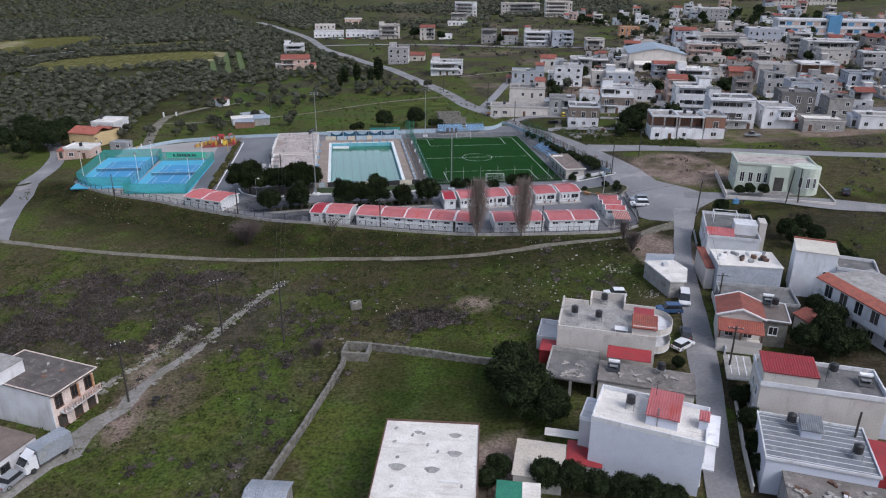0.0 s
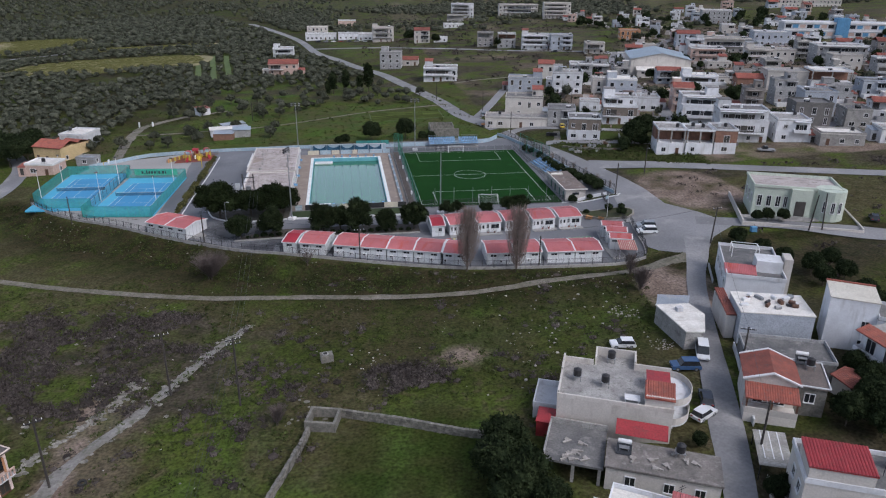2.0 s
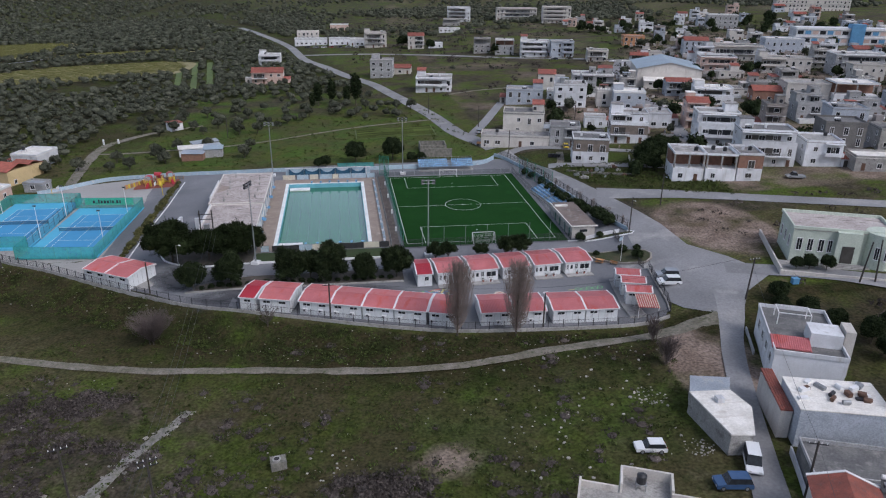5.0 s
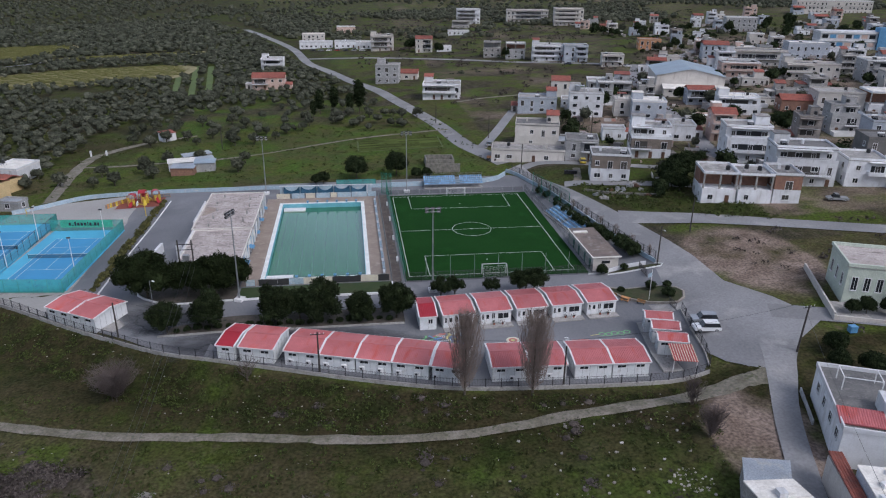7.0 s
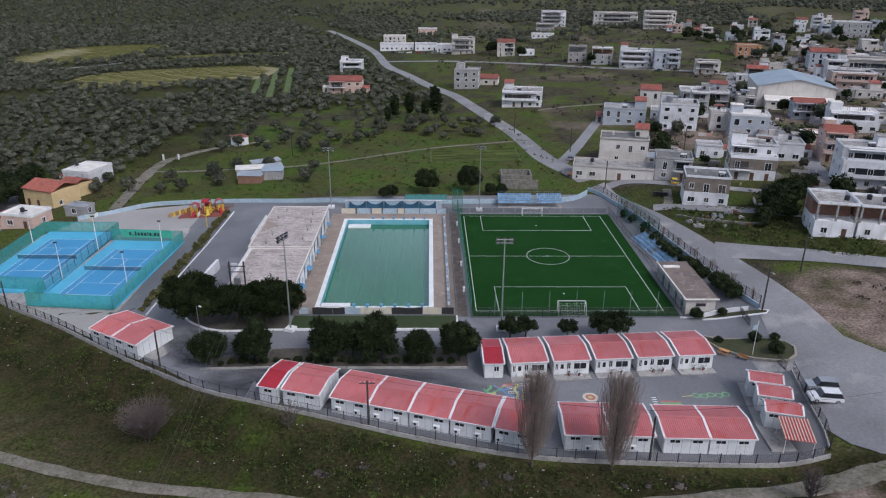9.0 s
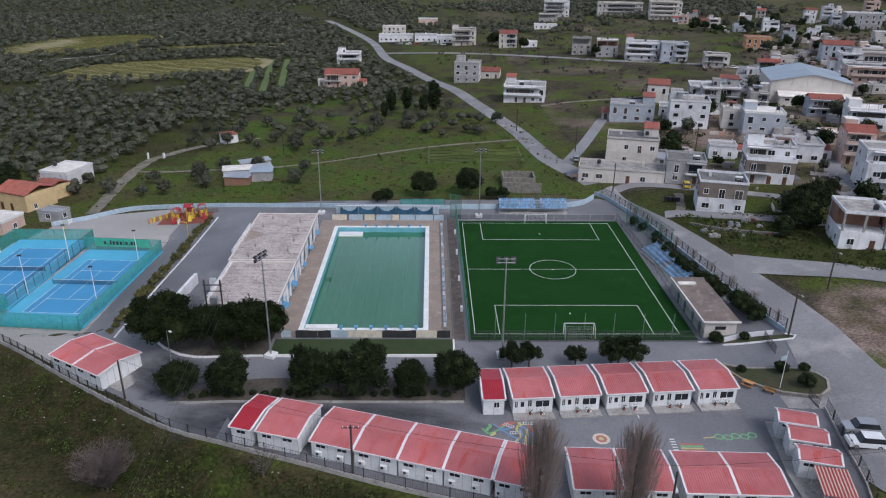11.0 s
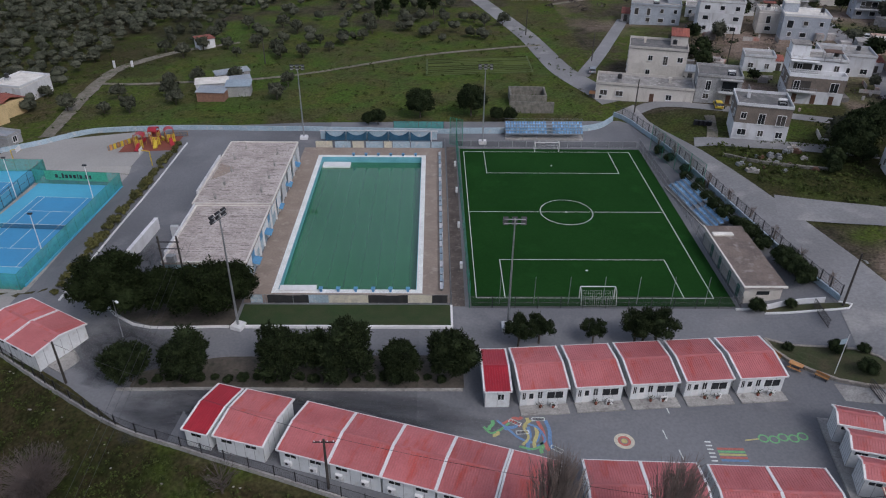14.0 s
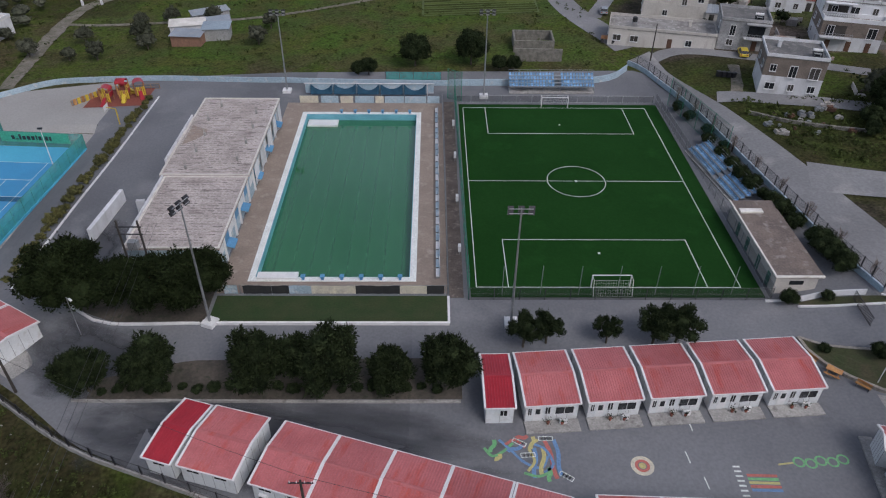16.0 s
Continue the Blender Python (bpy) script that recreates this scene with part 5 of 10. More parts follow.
for i in range(10):
    u = -1.8 + 0.4 * i
    part("stripe", Geo().poly((u - 0.06, -2.41, 2.365), (u + 0.06, -2.41, 2.365), (u + 0.06, 2.41, 2.715), (u - 0.06, 2.41, 2.715)), BANNERCREAM, aw)
for sx in (-1.75, 1.75):
    for sy in (-2.2, 2.2):
        part("post", Geo().tube((sx, sy, 0), (sx, sy, 2.4 + 0.07 * sy), 0.05, n=6), TRIMWHITE, aw)

# playground paint on the asphalt
YZ = -0.42


def paint(name, g, material, label, x, y, yaw=0):
    return tagged(part(name, g, material, m=pose(x, y, ground_z(x, y) + 0.125, 0, 0, yaw)), label, "ground painting", "playground paintings")


tgt = thing("target_painting", pose(38.7, 162.2, ground_z(38.7, 162) + 0.125), "round red and white target painted on asphalt", "ground painting", "playground paintings")
g = Geo()
ring_strip(g, 0, 0, 0.95, 0.42, 0.0, 28)
part("outer_ring", g, BANNERCREAM, tgt)
g = Geo()
ring_strip(g, 0, 0, 0.6, 0.3, 0.0, 24)
part("red_ring", g, PAINTRED, tgt)
g = Geo()
ring_strip(g, 0, 0, 0.18, 0.36, 0.0, 16)
part("centre", g, PAINTYEL, tgt)
sn = thing("caterpillar_painting", pose(56.6, 162.6, ground_z(56, 162) + 0.125, 0, 0, 4), "green caterpillar of rings painted on asphalt", "ground painting", "playground paintings")
for i in range(5):
    g = Geo()
    ring_strip(g, -2.0 + i * 1.15, 0.12 * (-1) ** i, 0.52, 0.2, 0, 18)
    part("ring", g, PAINTGREEN, sn)
g = Geo()
line_strip(g, -4.2, 0, -2.6, 0.1, 0.2, 0)
part("tail", g, PAINTYEL, sn)
mz = thing("maze_painting", pose(26.8, 163.8, ground_z(27, 163) + 0.125, 0, 0, 0), "bright snakes and hopscotch squares painted on asphalt", "ground painting", "playground paintings")
for i, (mm, pts) in enumerate(((PAINTGREEN, [(-3.8, 0.6), (-3.0, -0.4), (-1.8, 0.2), (-0.8, 1.2)]), (PAINTBLUE, [(-2.2, 1.6), (-1.0, 0.2), (0.2, -1.2), (1.8, -1.8), (2.6, -0.4)]), (PAINTRED, [(-1.6, 1.0), (-0.6, 1.6), (0.4, 0.6)]), (PAINTYEL, [(0.4, -2.2), (1.2, -1.0), (0.8, 0.6), (1.8, 1.6)]), (PAINTBLUE, [(1.0, 1.2), (2.4, 0.4), (3.0, -1.4), (2.0, -2.4)]), (PAINTGREEN, [(0.0, -2.4), (1.4, -2.8), (2.8, -2.2)]))):
    g = path_strip([(q.x, q.y) for q in curve_through(pts, 0.3)], 0.3, 0.002 * i)
    part("snake", g, mm, mz)
for i, (mm, u, w, l, a) in enumerate(((PAINTBLUE, 1.2, -1.2, 3.6, 84), (PAINTRED, 2.9, -0.8, 4.6, 98), (PAINTYEL, 2.0, -1.0, 3.2, 80), (PAINTBLUE, 3.6, -0.6, 4.4, 92), (PAINTGREEN, 2.5, -2.6, 1.6, 86), (PAINTRED, 0.2, 1.9, 1.2, 10), (PAINTYEL, 1.2, 1.2, 1.6, 75), (PAINTBLUE, -0.6, 0.5, 1.8, 25), (PAINTGREEN, -2.9, 0.8, 1.6, 70), (PAINTYEL, -2.4, -0.6, 0.9, 60))):
    g = path_strip([(-l / 2 + l * k / 8, 0.12 * math.sin(k * 0.9)) for k in range(9)], 0.42, 0.004 + 0.001 * i)
    part("painted_band", g, mm, mz, m=pose(u, w, 0, 0, 0, a))
for u, w, yaw in ((-0.9, 1.4, -30), (1.9, 1.5, 0), (-0.1, -0.6, 5), (3.4, -2.6, -35)):
    g = Geo()
    for i in range(4):
        for e in ((0, 0, 0.36, 0), (0, 0.5, 0.36, 0.5), (0, 0, 0, 0.5), (0.36, 0, 0.36, 0.5)):
            line_strip(g, e[0] + i * 0.36, e[1], e[2] + i * 0.36, e[3], 0.1, 0)
    part("hopscotch", g, LINE, mz, m=pose(u, w, 0.016, 0, 0, yaw))
rb = thing("rainbow_painting", pose(50.2, 159.2, ground_z(50, 159) + 0.125, 0, 0, -2), "striped coloured bars painted on asphalt", "ground painting", "playground paintings")
for i, mm in enumerate((PAINTBLUE, PAINTRED, PAINTYEL, PAINTGREEN, PAINTRED)):
    part("bar", Geo().poly((-1.5, 0.42 * i, 0), (1.5, 0.42 * i, 0), (1.5, 0.42 * i + 0.3, 0), (-1.5, 0.42 * i + 0.3, 0)), mm, rb)
for i in range(7):
    part("rung", Geo().poly((-2.6, -0.6 + i * 0.55, 0), (-1.9, -0.6 + i * 0.55, 0), (-1.9, -0.4 + i * 0.55, 0), (-2.6, -0.4 + i * 0.55, 0)), LINE, rb)
for x, y, a in ((43.6, 162.5, 5), (44.6, 159.5, 5), (45.0, 166.5, 3)):
    paint("line_mark", Geo().poly((-0.06, 0, 0), (0.06, 0, 0), (0.06, 1.4, 0), (-0.06, 1.4, 0)), LINE, "short white line painted on asphalt", x, y, a)

# boundary: concrete wall with dark railings along the bank
def railing(name, pts, wall_h, rail_h, label, wall_mat=CONCRETE, sink=1.4, post_every=2.4):
    t = thing(name, pose(0, 0, 0), label, "fence")
    line = curve_through(pts, post_every)
    wl_, bars, runs = Geo(), Geo(), ([], [])
    post_mesh = Geo().box(-0.06, 0.06, -0.06, 0.06, 0, rail_h + 0.1).mesh("post", DARKMETAL)
    for i, p in enumerate(line):
        d = (line[min(i + 1, len(line) - 1)] - line[max(i - 1, 0)]).normalized()
        s = Vector((-d.y, d.x)) * 0.14
        z = ground_z(*p)
        k = len(wl_.v)
        wl_.v.extend(((p - s).x, (p - s).y, z - sink) if e == 0 else ((p - s).x, (p - s).y, z + wall_h) if e == 1 else ((p + s).x, (p + s).y, z + wall_h) if e == 2 else ((p + s).x, (p + s).y, z - sink) for e in range(4))
        if i:
            wl_.f.extend((k - 4 + e, k - 3 + e, k + 1 + e, k + e) for e in range(3))
    for a, b in zip(line, line[1:]):
        za, zb = (ground_z(*p) + wall_h for p in (a, b))
        part("post", post_mesh, DARKMETAL, t, m=pose(a.x, a.y, za - 0.02))
        for run, k in zip(runs, (0.12, 0.95)):
            if not run:
                run.append((a.x, a.y, za + rail_h * k))
            run.append((b.x, b.y, zb + rail_h * k))
        n = max(2, int((b - a).length / 0.22))
        for i in range(1, n):
            p = a.lerp(b, i / n)
            z = za + (zb - za) * i / n
            bars.tube((p.x, p.y, z + 0.1), (p.x, p.y, z + rail_h), 0.014, n=3, cap=False)
    part("wall", wl_, wall_mat, t)
    for run in runs:
        part("rail", Geo().pipe(run, 0.03), DARKMETAL, t)
    tagged(part("bar_infill", bars, DARKMETAL, t), kind="stuff")
    return t


railing("bank_fence", [(-79, 209), (-74, 203), (-66, 196.2), (-55, 189.2), (-41, 179.4), (-28.8, 170.9), (-19, 164.6), (-10.4, 161), (0.6, 157), (13, 152.5), (26.3, 148.7), (39, 147.3), (56.5, 146.5), (66.3, 147.1)], 0.6, 1.4, "concrete wall with dark metal railings above the bank")
railing("gate_side_fence", [(67, 148.5), (68.0, 152), (69.2, 160), (70.2, 166)], 0.4, 1.5, "dark metal railings beside the gate")
railing("road_fence", [(73.4, 185.2), (71.6, 195), (69.0, 216), (65.9, 241), (62.0, 256.6), (58.8, 261)], 1.0, 1.7, "pale wall with dark railings along the road", PALEBLUE, 1.0)


def low_wall(name, pts, h, w, material, label, sink=0.6):
    g = Geo()
    line = curve_through(pts, 2.0)
    n = len(line)
    for i, p in enumerate(line):
        d = (line[min(i + 1, n - 1)] - line[max(i - 1, 0)]).normalized()
        s = Vector((-d.y, d.x)) * w / 2
        z = ground_z(p.x, p.y)
        g.v.extend(((p.x - s.x, p.y - s.y, z - sink), (p.x - s.x, p.y - s.y, z + h), (p.x + s.x, p.y + s.y, z + h), (p.x + s.x, p.y + s.y, z - sink)))
    for i in range(n - 1):
        k = 4 * i
        g.f.extend(((k, k + 4, k + 5, k + 1), (k + 1, k + 5, k + 6, k + 2), (k + 2, k + 6, k + 7, k + 3)))
    g.f.extend(((0, 1, 2, 3), (4 * n - 1, 4 * n - 2, 4 * n - 3, 4 * n - 4)))
    return tagged(part(name, g, material), label, "wall", kind="structure")


low_wall("north_wall", [(-76, 247), (-68.7, 250.8), (-62, 256), (-55.6, 257.4), (-38, 256.6), (-12, 252.8), (21, 251.5)], 1.15, 0.25, PALEBLUE, "long pale blue rendered boundary wall")
low_wall("pitch_end_wall", [(21, 251.5), (44, 252.3), (53.5, 254.2), (58, 258.4)], 1.4, 0.25, PALEBLUE, "pale blue rendered wall behind the pitch")
low_wall("terrace_wall", [(-21.5, 171.0), (-14, 170.6), (6, 170.4), (20.8, 170.4)], 0.4, 0.25, CONCRETE, "low white-topped planter wall under the trees")
low_wall("pine_kerb", [(-30.5, 192), (-28.8, 187.4), (-25.5, 184.6), (-21.4, 182.8), (-10.5, 182.4)], 0.35, 0.3, TRIMWHITE, "curved white kerb round the pine bed")
sheet("pine_bed", -30, -10, lambda x: along([(-30, 190.6), (-28.6, 187.6), (-25.4, 184.9), (-21.4, 183.1), (-10, 182.7)], x), lambda x: 191.6, DARKSOIL, "bare brown earth bed under the pines", 0.16, 1.5, "planting bed")
sheet("tree_bed", -20, 21, lambda x: 170.8, lambda x: along([(-20, 174), (-10, 176.6), (21, 177)], x), DARKSOIL, "bare earth bed under the row of trees", 0.16, 1.5, "planting bed")

# lawn with a rubble stone edge by the gate
gi = [(61.6, 180.0), (61.9, 178.0), (62.9, 175.8), (64.6, 173.4), (66.8, 170.9), (69.1, 169.2), (70.7, 168.3), (72.3, 169.3), (73.1, 171.3), (72.6, 173.2), (70.8, 175.2), (68.2, 176.6), (63.8, 178.4), (61.6, 180.0)]
low_wall("lawn_edge", gi, 0.5, 0.38, mat("lawn_edge_stone", (0.33, 0.30, 0.26), (0.20, 0.18, 0.155), 2.2, 6, 0.95, bump=0.5), "rubble stone edging round the gate lawn")
lawn = Geo()
for p, q in zip(gi, gi[1:]):
    for f0, f1 in ((0.0, 0.5), (0.5, 0.96)):
        c0 = [Vector((67.2, 174.0)).lerp(Vector(w), f) for w, f in ((p, f0), (p, f1), (q, f1), (q, f0))]
        lawn.poly(*[on(w.x, w.y, 0.42) for w in (c0[3], c0[2], c0[1], c0[0])])
tagged(part("gate_lawn", lawn, mat("bed_grass", (0.034, 0.048, 0.014), (0.060, 0.052, 0.026), 0.5, 5, 0.95, bump=0.4)), "small raised lawn by the school gate", "lawn", kind="structure")
flag = thing("flag_pole", pose(*on(66.8, 171.9, 0.4)), "thin white flag pole with a pale blue flag", "flag pole")
part("pole", Geo().tube((0, 0, -0.2), (0, 0, 6.2), 0.05, 0.035, n=7), TRIMWHITE, flag)
part("flag", Geo().poly((-0.05, 0, 4.7), (-0.7, 0.1, 4.5), (-0.75, 0.05, 5.3), (-0.05, 0, 5.6)), PALEBLUE, flag, "limp pale blue and white flag")
tb = thing("picnic_table", pose(*on(63.2, 174.2, 0.12), 0, 0, -40), "tan wooden picnic table beside the lawn", "table")
part("tabletop", Geo().box(-0.85, 0.85, -0.4, 0.4, 0.7, 0.76), PLAYORANGE, tb)
for v in (-0.75, 0.75):
    part("seat", Geo().box(-0.85, 0.85, v - 0.14, v + 0.14, 0.4, 0.45), PLAYORANGE, tb)
for u in (-0.6, 0.6):
    part("leg", Geo().box(u - 0.05, u + 0.05, -0.8, 0.8, 0.3, 0.4).box(u - 0.05, u + 0.05, -0.35, -0.25, 0, 0.7).box(u - 0.05, u + 0.05, 0.25, 0.35, 0, 0.7), PLAYORANGE, tb)
for name, x0, y0, x1, y1 in (("upper", 70.0, 185.0, 69.7, 180.0), ("lower", 69.35, 169.0, 69.5, 166.2)):
    gt = thing("sliding_gate", pose(*on((x0 + x1) / 2, (y0 + y1) / 2, 0.1), 0, 0, math.degrees(math.atan2(y1 - y0, x1 - x0))), "dark metal sliding gate of the school yard", "gate", "yard gates")
    hl = math.hypot(x1 - x0, y1 - y0) / 2
    part("frame", Geo().box(-hl, hl, -0.03, 0.03, 1.35, 1.43).box(-hl, hl, -0.03, 0.03, 0.1, 0.2), DARKMETAL, gt)
    for i in range(int(hl * 2 / 0.22) + 1):
        u = -hl + i * 0.22
        part("bar", Geo().box(u - 0.025, u + 0.025, -0.02, 0.02, 0.2, 1.35), DARKMETAL, gt)
sheet("gate_slab", 66.2, 70.4, lambda x: along([(66.2, 167.6), (68.1, 166.6), (70.4, 165.6)], x), lambda x: along([(66.2, 170.6), (68.6, 169.2), (70.4, 168.0)], x), CONCRETE, "pale concrete slab before the gate", 0.16, 1.0)
# kerbed wedge of grass below the changing rooms
sheet("kerb_bed", 63.8, 74.2, lambda x: along([(63.8, 185.2), (69.2, 184.1), (74.2, 183.3)], x), lambda x: along([(63.8, 185.7), (67, 186.0), (73.1, 184.7), (74.2, 184.2)], x), bpy.data.materials["bed_grass"], "wedge of grass inside white kerbs", 0.2, 1.0, "grass")
low_wall("bed_kerb", [(63.6, 185.1), (69.2, 184.0), (73.8, 183.2), (74.6, 184.0), (73.2, 184.9)], 0.3, 0.25, TRIMWHITE, "white kerb of the grass wedge")
low_wall("bed_wall", [(63.6, 185.95), (67, 186.3), (71.6, 185.4)], 0.9, 0.2, WHITE, "low white wall behind the grass wedge")
for i, (x, y, a) in enumerate(((61.6, 176.6, -62), (65.2, 171.7, -46))):
    t = thing("park_bench", pose(x, y, ground_z(x, y) + 0.12, 0, 0, a), "brown wooden slatted bench near the lawn", "bench", "park benches")
    part("seat", Geo().box(-0.8, 0.8, -0.2, 0.2, 0.42, 0.47), PLAYORANGE, t)
    part("backrest", Geo().box(-0.8, 0.8, 0.22, 0.26, 0.55, 0.85), PLAYORANGE, t)
    for u in (-0.65, 0.65):
        part("leg", Geo().box(u - 0.03, u + 0.03, -0.2, 0.24, 0, 0.42), DARKMETAL, t)

# ---- children's playground beyond the courts ----
sheet("rubber_floor", -49.5, -38, lambda x: 244.4, lambda x: 252.5, PLAYRED, "worn red rubber playground floor", 0.16, 2.0, "playground floor")


def play_tower(x, y, yaw, k):
    t = thing("play_tower", pose(x, y, ground_z(x, y) + 0.2, 0, 0, yaw), "yellow slatted climbing tower with red panels", "playground", "play towers")
    for sx in (-0.9, 0.9):
        for sy in (-0.9, 0.9):
            part("post", Geo().tube((sx, sy, 0), (sx, sy, 2.5 if k else 2.9), 0.09, n=6), PLAYORANGE, t)
    part("platform", Geo().box(-0.95, 0.95, -0.95, 0.95, 0.95, 1.08), PLAYRED, t)
    for i in range(6):
        u = -0.8 + 0.32 * i
        part("slat", Geo().box(u - 0.12, u + 0.12, -1.0, -0.95, 0.1, 1.9), PLAYYELLOW if i % 3 else PLAYORANGE, t)
    part("panel", Geo().box(0.95, 1.0, -0.85, 0.85, 1.1, 1.9), DEEPRED, t)
    arch = Geo()
    pts = [(1.05 * math.cos(math.pi * i / 8), 2.3 + 0.75 * math.sin(math.pi * i / 8)) for i in range(9)]
    for (u0, z0), (u1, z1) in zip(pts, pts[1:]):
        arch.poly((u0, -0.95, z0), (u1, -0.95, z1), (u1, 0.95, z1), (u0, 0.95, z0))
    if k != 1:
        part("roof", arch, DEEPRED, t, "red barrel roof")
    part("slide", Geo().poly((-0.35, -1.02, 1.1), (0.35, -1.02, 1.1), (0.35, -3.0, 0.1), (-0.35, -3.0, 0.1)).box(-0.42, -0.35, -3, -1.02, 0.1, 0.35).box(0.35, 0.42, -3, -1.02, 0.1, 0.35), PLAYYELLOW if k % 2 else DEEPRED, t)


for k, (x, y, yaw) in enumerate(((-45.6, 247.2, 0), (-42.6, 248.4, 12), (-40.0, 249.6, 25), (-43.6, 250.4, 90))):
    play_tower(x, y, yaw, k)
for i in range(8):
    x, y = -51.5 + 0.55 * i, 246.0 + 0.62 * i
    tagged(part("play_board", Geo().box(-0.3, 0.3, -0.05, 0.05, 0, 1.2), PLAYYELLOW if i % 2 else PLAYORANGE, m=pose(*on(x, y, 0.1), 0, 0, 48)), "yellow board of the playground barrier", "board", "playground boards")
net_fence("play_fence", [(-52, 245.5), (-47, 251.5), (-37, 252.2)], 1.1, 1.6, NETDARK, PLAYORANGE, "low orange wooden playground fence", rails=3, z0=0.1)
for x, y in ((-69.5, 240.5), (-39.6, 236.8)):
    t = thing("basketball_stand", pose(x, y, ground_z(x, y) + 0.1, 0, 0, 90 if x < -60 else -90), "yellow bent basketball stand with a backboard", "basketball stand", "basketball stands")
    part("arm", Geo().tube((0, 0, 0), (0, 0, 3.1), 0.11, n=7).tube((0, 0, 3.1), (0, -1.6, 3.4), 0.09, n=7), PLAYYELLOW, t)
    part("backboard", Geo().box(-0.9, 0.9, -1.7, -1.64, 2.9, 3.9), TRIMWHITE, t)
    g = Geo()
    ring_strip(g, 0, -2.05, 0.24, 0.05, 3.05, 12)
    part("hoop", g, PLAYORANGE, t)

# dark patches with fading rims on the school yard
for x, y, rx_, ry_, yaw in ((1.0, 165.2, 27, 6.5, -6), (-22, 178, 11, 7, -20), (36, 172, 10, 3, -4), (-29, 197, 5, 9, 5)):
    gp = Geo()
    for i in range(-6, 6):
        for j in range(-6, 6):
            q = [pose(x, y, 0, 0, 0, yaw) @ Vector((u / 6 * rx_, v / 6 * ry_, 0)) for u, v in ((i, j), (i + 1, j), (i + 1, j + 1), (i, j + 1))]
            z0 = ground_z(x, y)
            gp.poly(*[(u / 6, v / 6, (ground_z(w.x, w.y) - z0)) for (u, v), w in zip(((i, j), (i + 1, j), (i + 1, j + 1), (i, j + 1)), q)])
    o = part("damp_patch", gp, DARKPATCH, m=pose(x, y, ground_z(x, y) + 0.118, 0, 0, yaw))
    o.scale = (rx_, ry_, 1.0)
    tagged(o, "dark patch on the yard asphalt", "damp patch", kind="structure")
lamp = thing("street_lamp", pose(*on(-24.5, 181.2, 0.1), 0, 0, -40), "thin grey street lamp beside the pine bed", "street lamp")
part("pole", Geo().tube((0, 0, -0.3), (0, 0, 6.0), 0.07, 0.05, n=7), METALGREY, lamp)
part("arm", Geo().tube((0, 0, 6.0), (0.9, 0, 6.25), 0.035, n=5), METALGREY, lamp)
part("lamp_head", Geo().box(0.8, 1.4, -0.13, 0.13, 6.2, 6.32), TRIMWHITE, lamp)


# ---- plants ----
def leaf(g, p, d, s, rng, wild=0.45, rise=0.35):
    """One pointed leaf at p on a surface that faces d, its tip lifted off that surface."""
    nx, ny, nz = d[0] + rng.gauss(0, wild), d[1] + rng.gauss(0, wild), d[2] + rng.gauss(0, wild)
    a = rng.uniform(0, 6.2832)
    tx, ty, tz = math.cos(a), math.sin(a), rng.uniform(-0.5, 0.7)
    k = (tx * nx + ty * ny + tz * nz) / max(0.05, nx * nx + ny * ny + nz * nz)
    tx, ty, tz = tx - nx * k, ty - ny * k, tz - nz * k
    wx, wy, wz = ny * tz - nz * ty, nz * tx - nx * tz, nx * ty - ny * tx
    n = max(0.05, math.sqrt(wx * wx + wy * wy + wz * wz))
    wx, wy, wz = wx / n * s * 0.5, wy / n * s * 0.5, wz / n * s * 0.5
    k = len(g.v)
    g.v.append((p[0] - wx, p[1] - wy, p[2] - wz))
    g.v.append((p[0] + wx, p[1] + wy, p[2] + wz))
    g.v.append((p[0] + (tx + d[0] * rise) * s, p[1] + (ty + d[1] * rise) * s, p[2] + (tz + d[2] * rise) * s))
    g.f.append((k, k + 1, k + 2))


def unit(rng, low=-1.0):
    z = rng.uniform(low, 1.0)
    a, r = rng.uniform(0, 6.2832), math.sqrt(max(0.0, 1 - z * z))
    return r * math.cos(a), r * math.sin(a), z


def leaf_cloud(g, centre, radii, n, size, rng, low=-0.4):
    """Leaves strewn over and through an uneven ellipsoid."""
    for _ in range(n):
        d = unit(rng, low)
        e = rng.uniform(0.6, 1.1)
        leaf(g, [c + q * r * e for c, q, r in zip(centre, d, radii)], d, size * rng.uniform(0.7, 1.4), rng)


def lump(g, centre, radii, rng, n=7, rings=4):
    """Rough rounded mass."""
    k = len(g.v)
    for j in range(rings + 1):
        b = math.pi * j / rings
        for i in range(n):
            a = 2 * math.pi * (i + 0.5 * (j % 2)) / n
            e = rng.uniform(0.8, 1.1)
            g.v.append((centre[0] + radii[0] * math.sin(b) * math.cos(a) * e, centre[1] + radii[1] * math.sin(b) * math.sin(a) * e, centre[2] + radii[2] * math.cos(b) * e))
    for j in range(rings):
        for i in range(n):
            a, b = k + j * n + i, k + j * n + (i + 1) % n
            g.f.append((a, a + n, b + n, b))


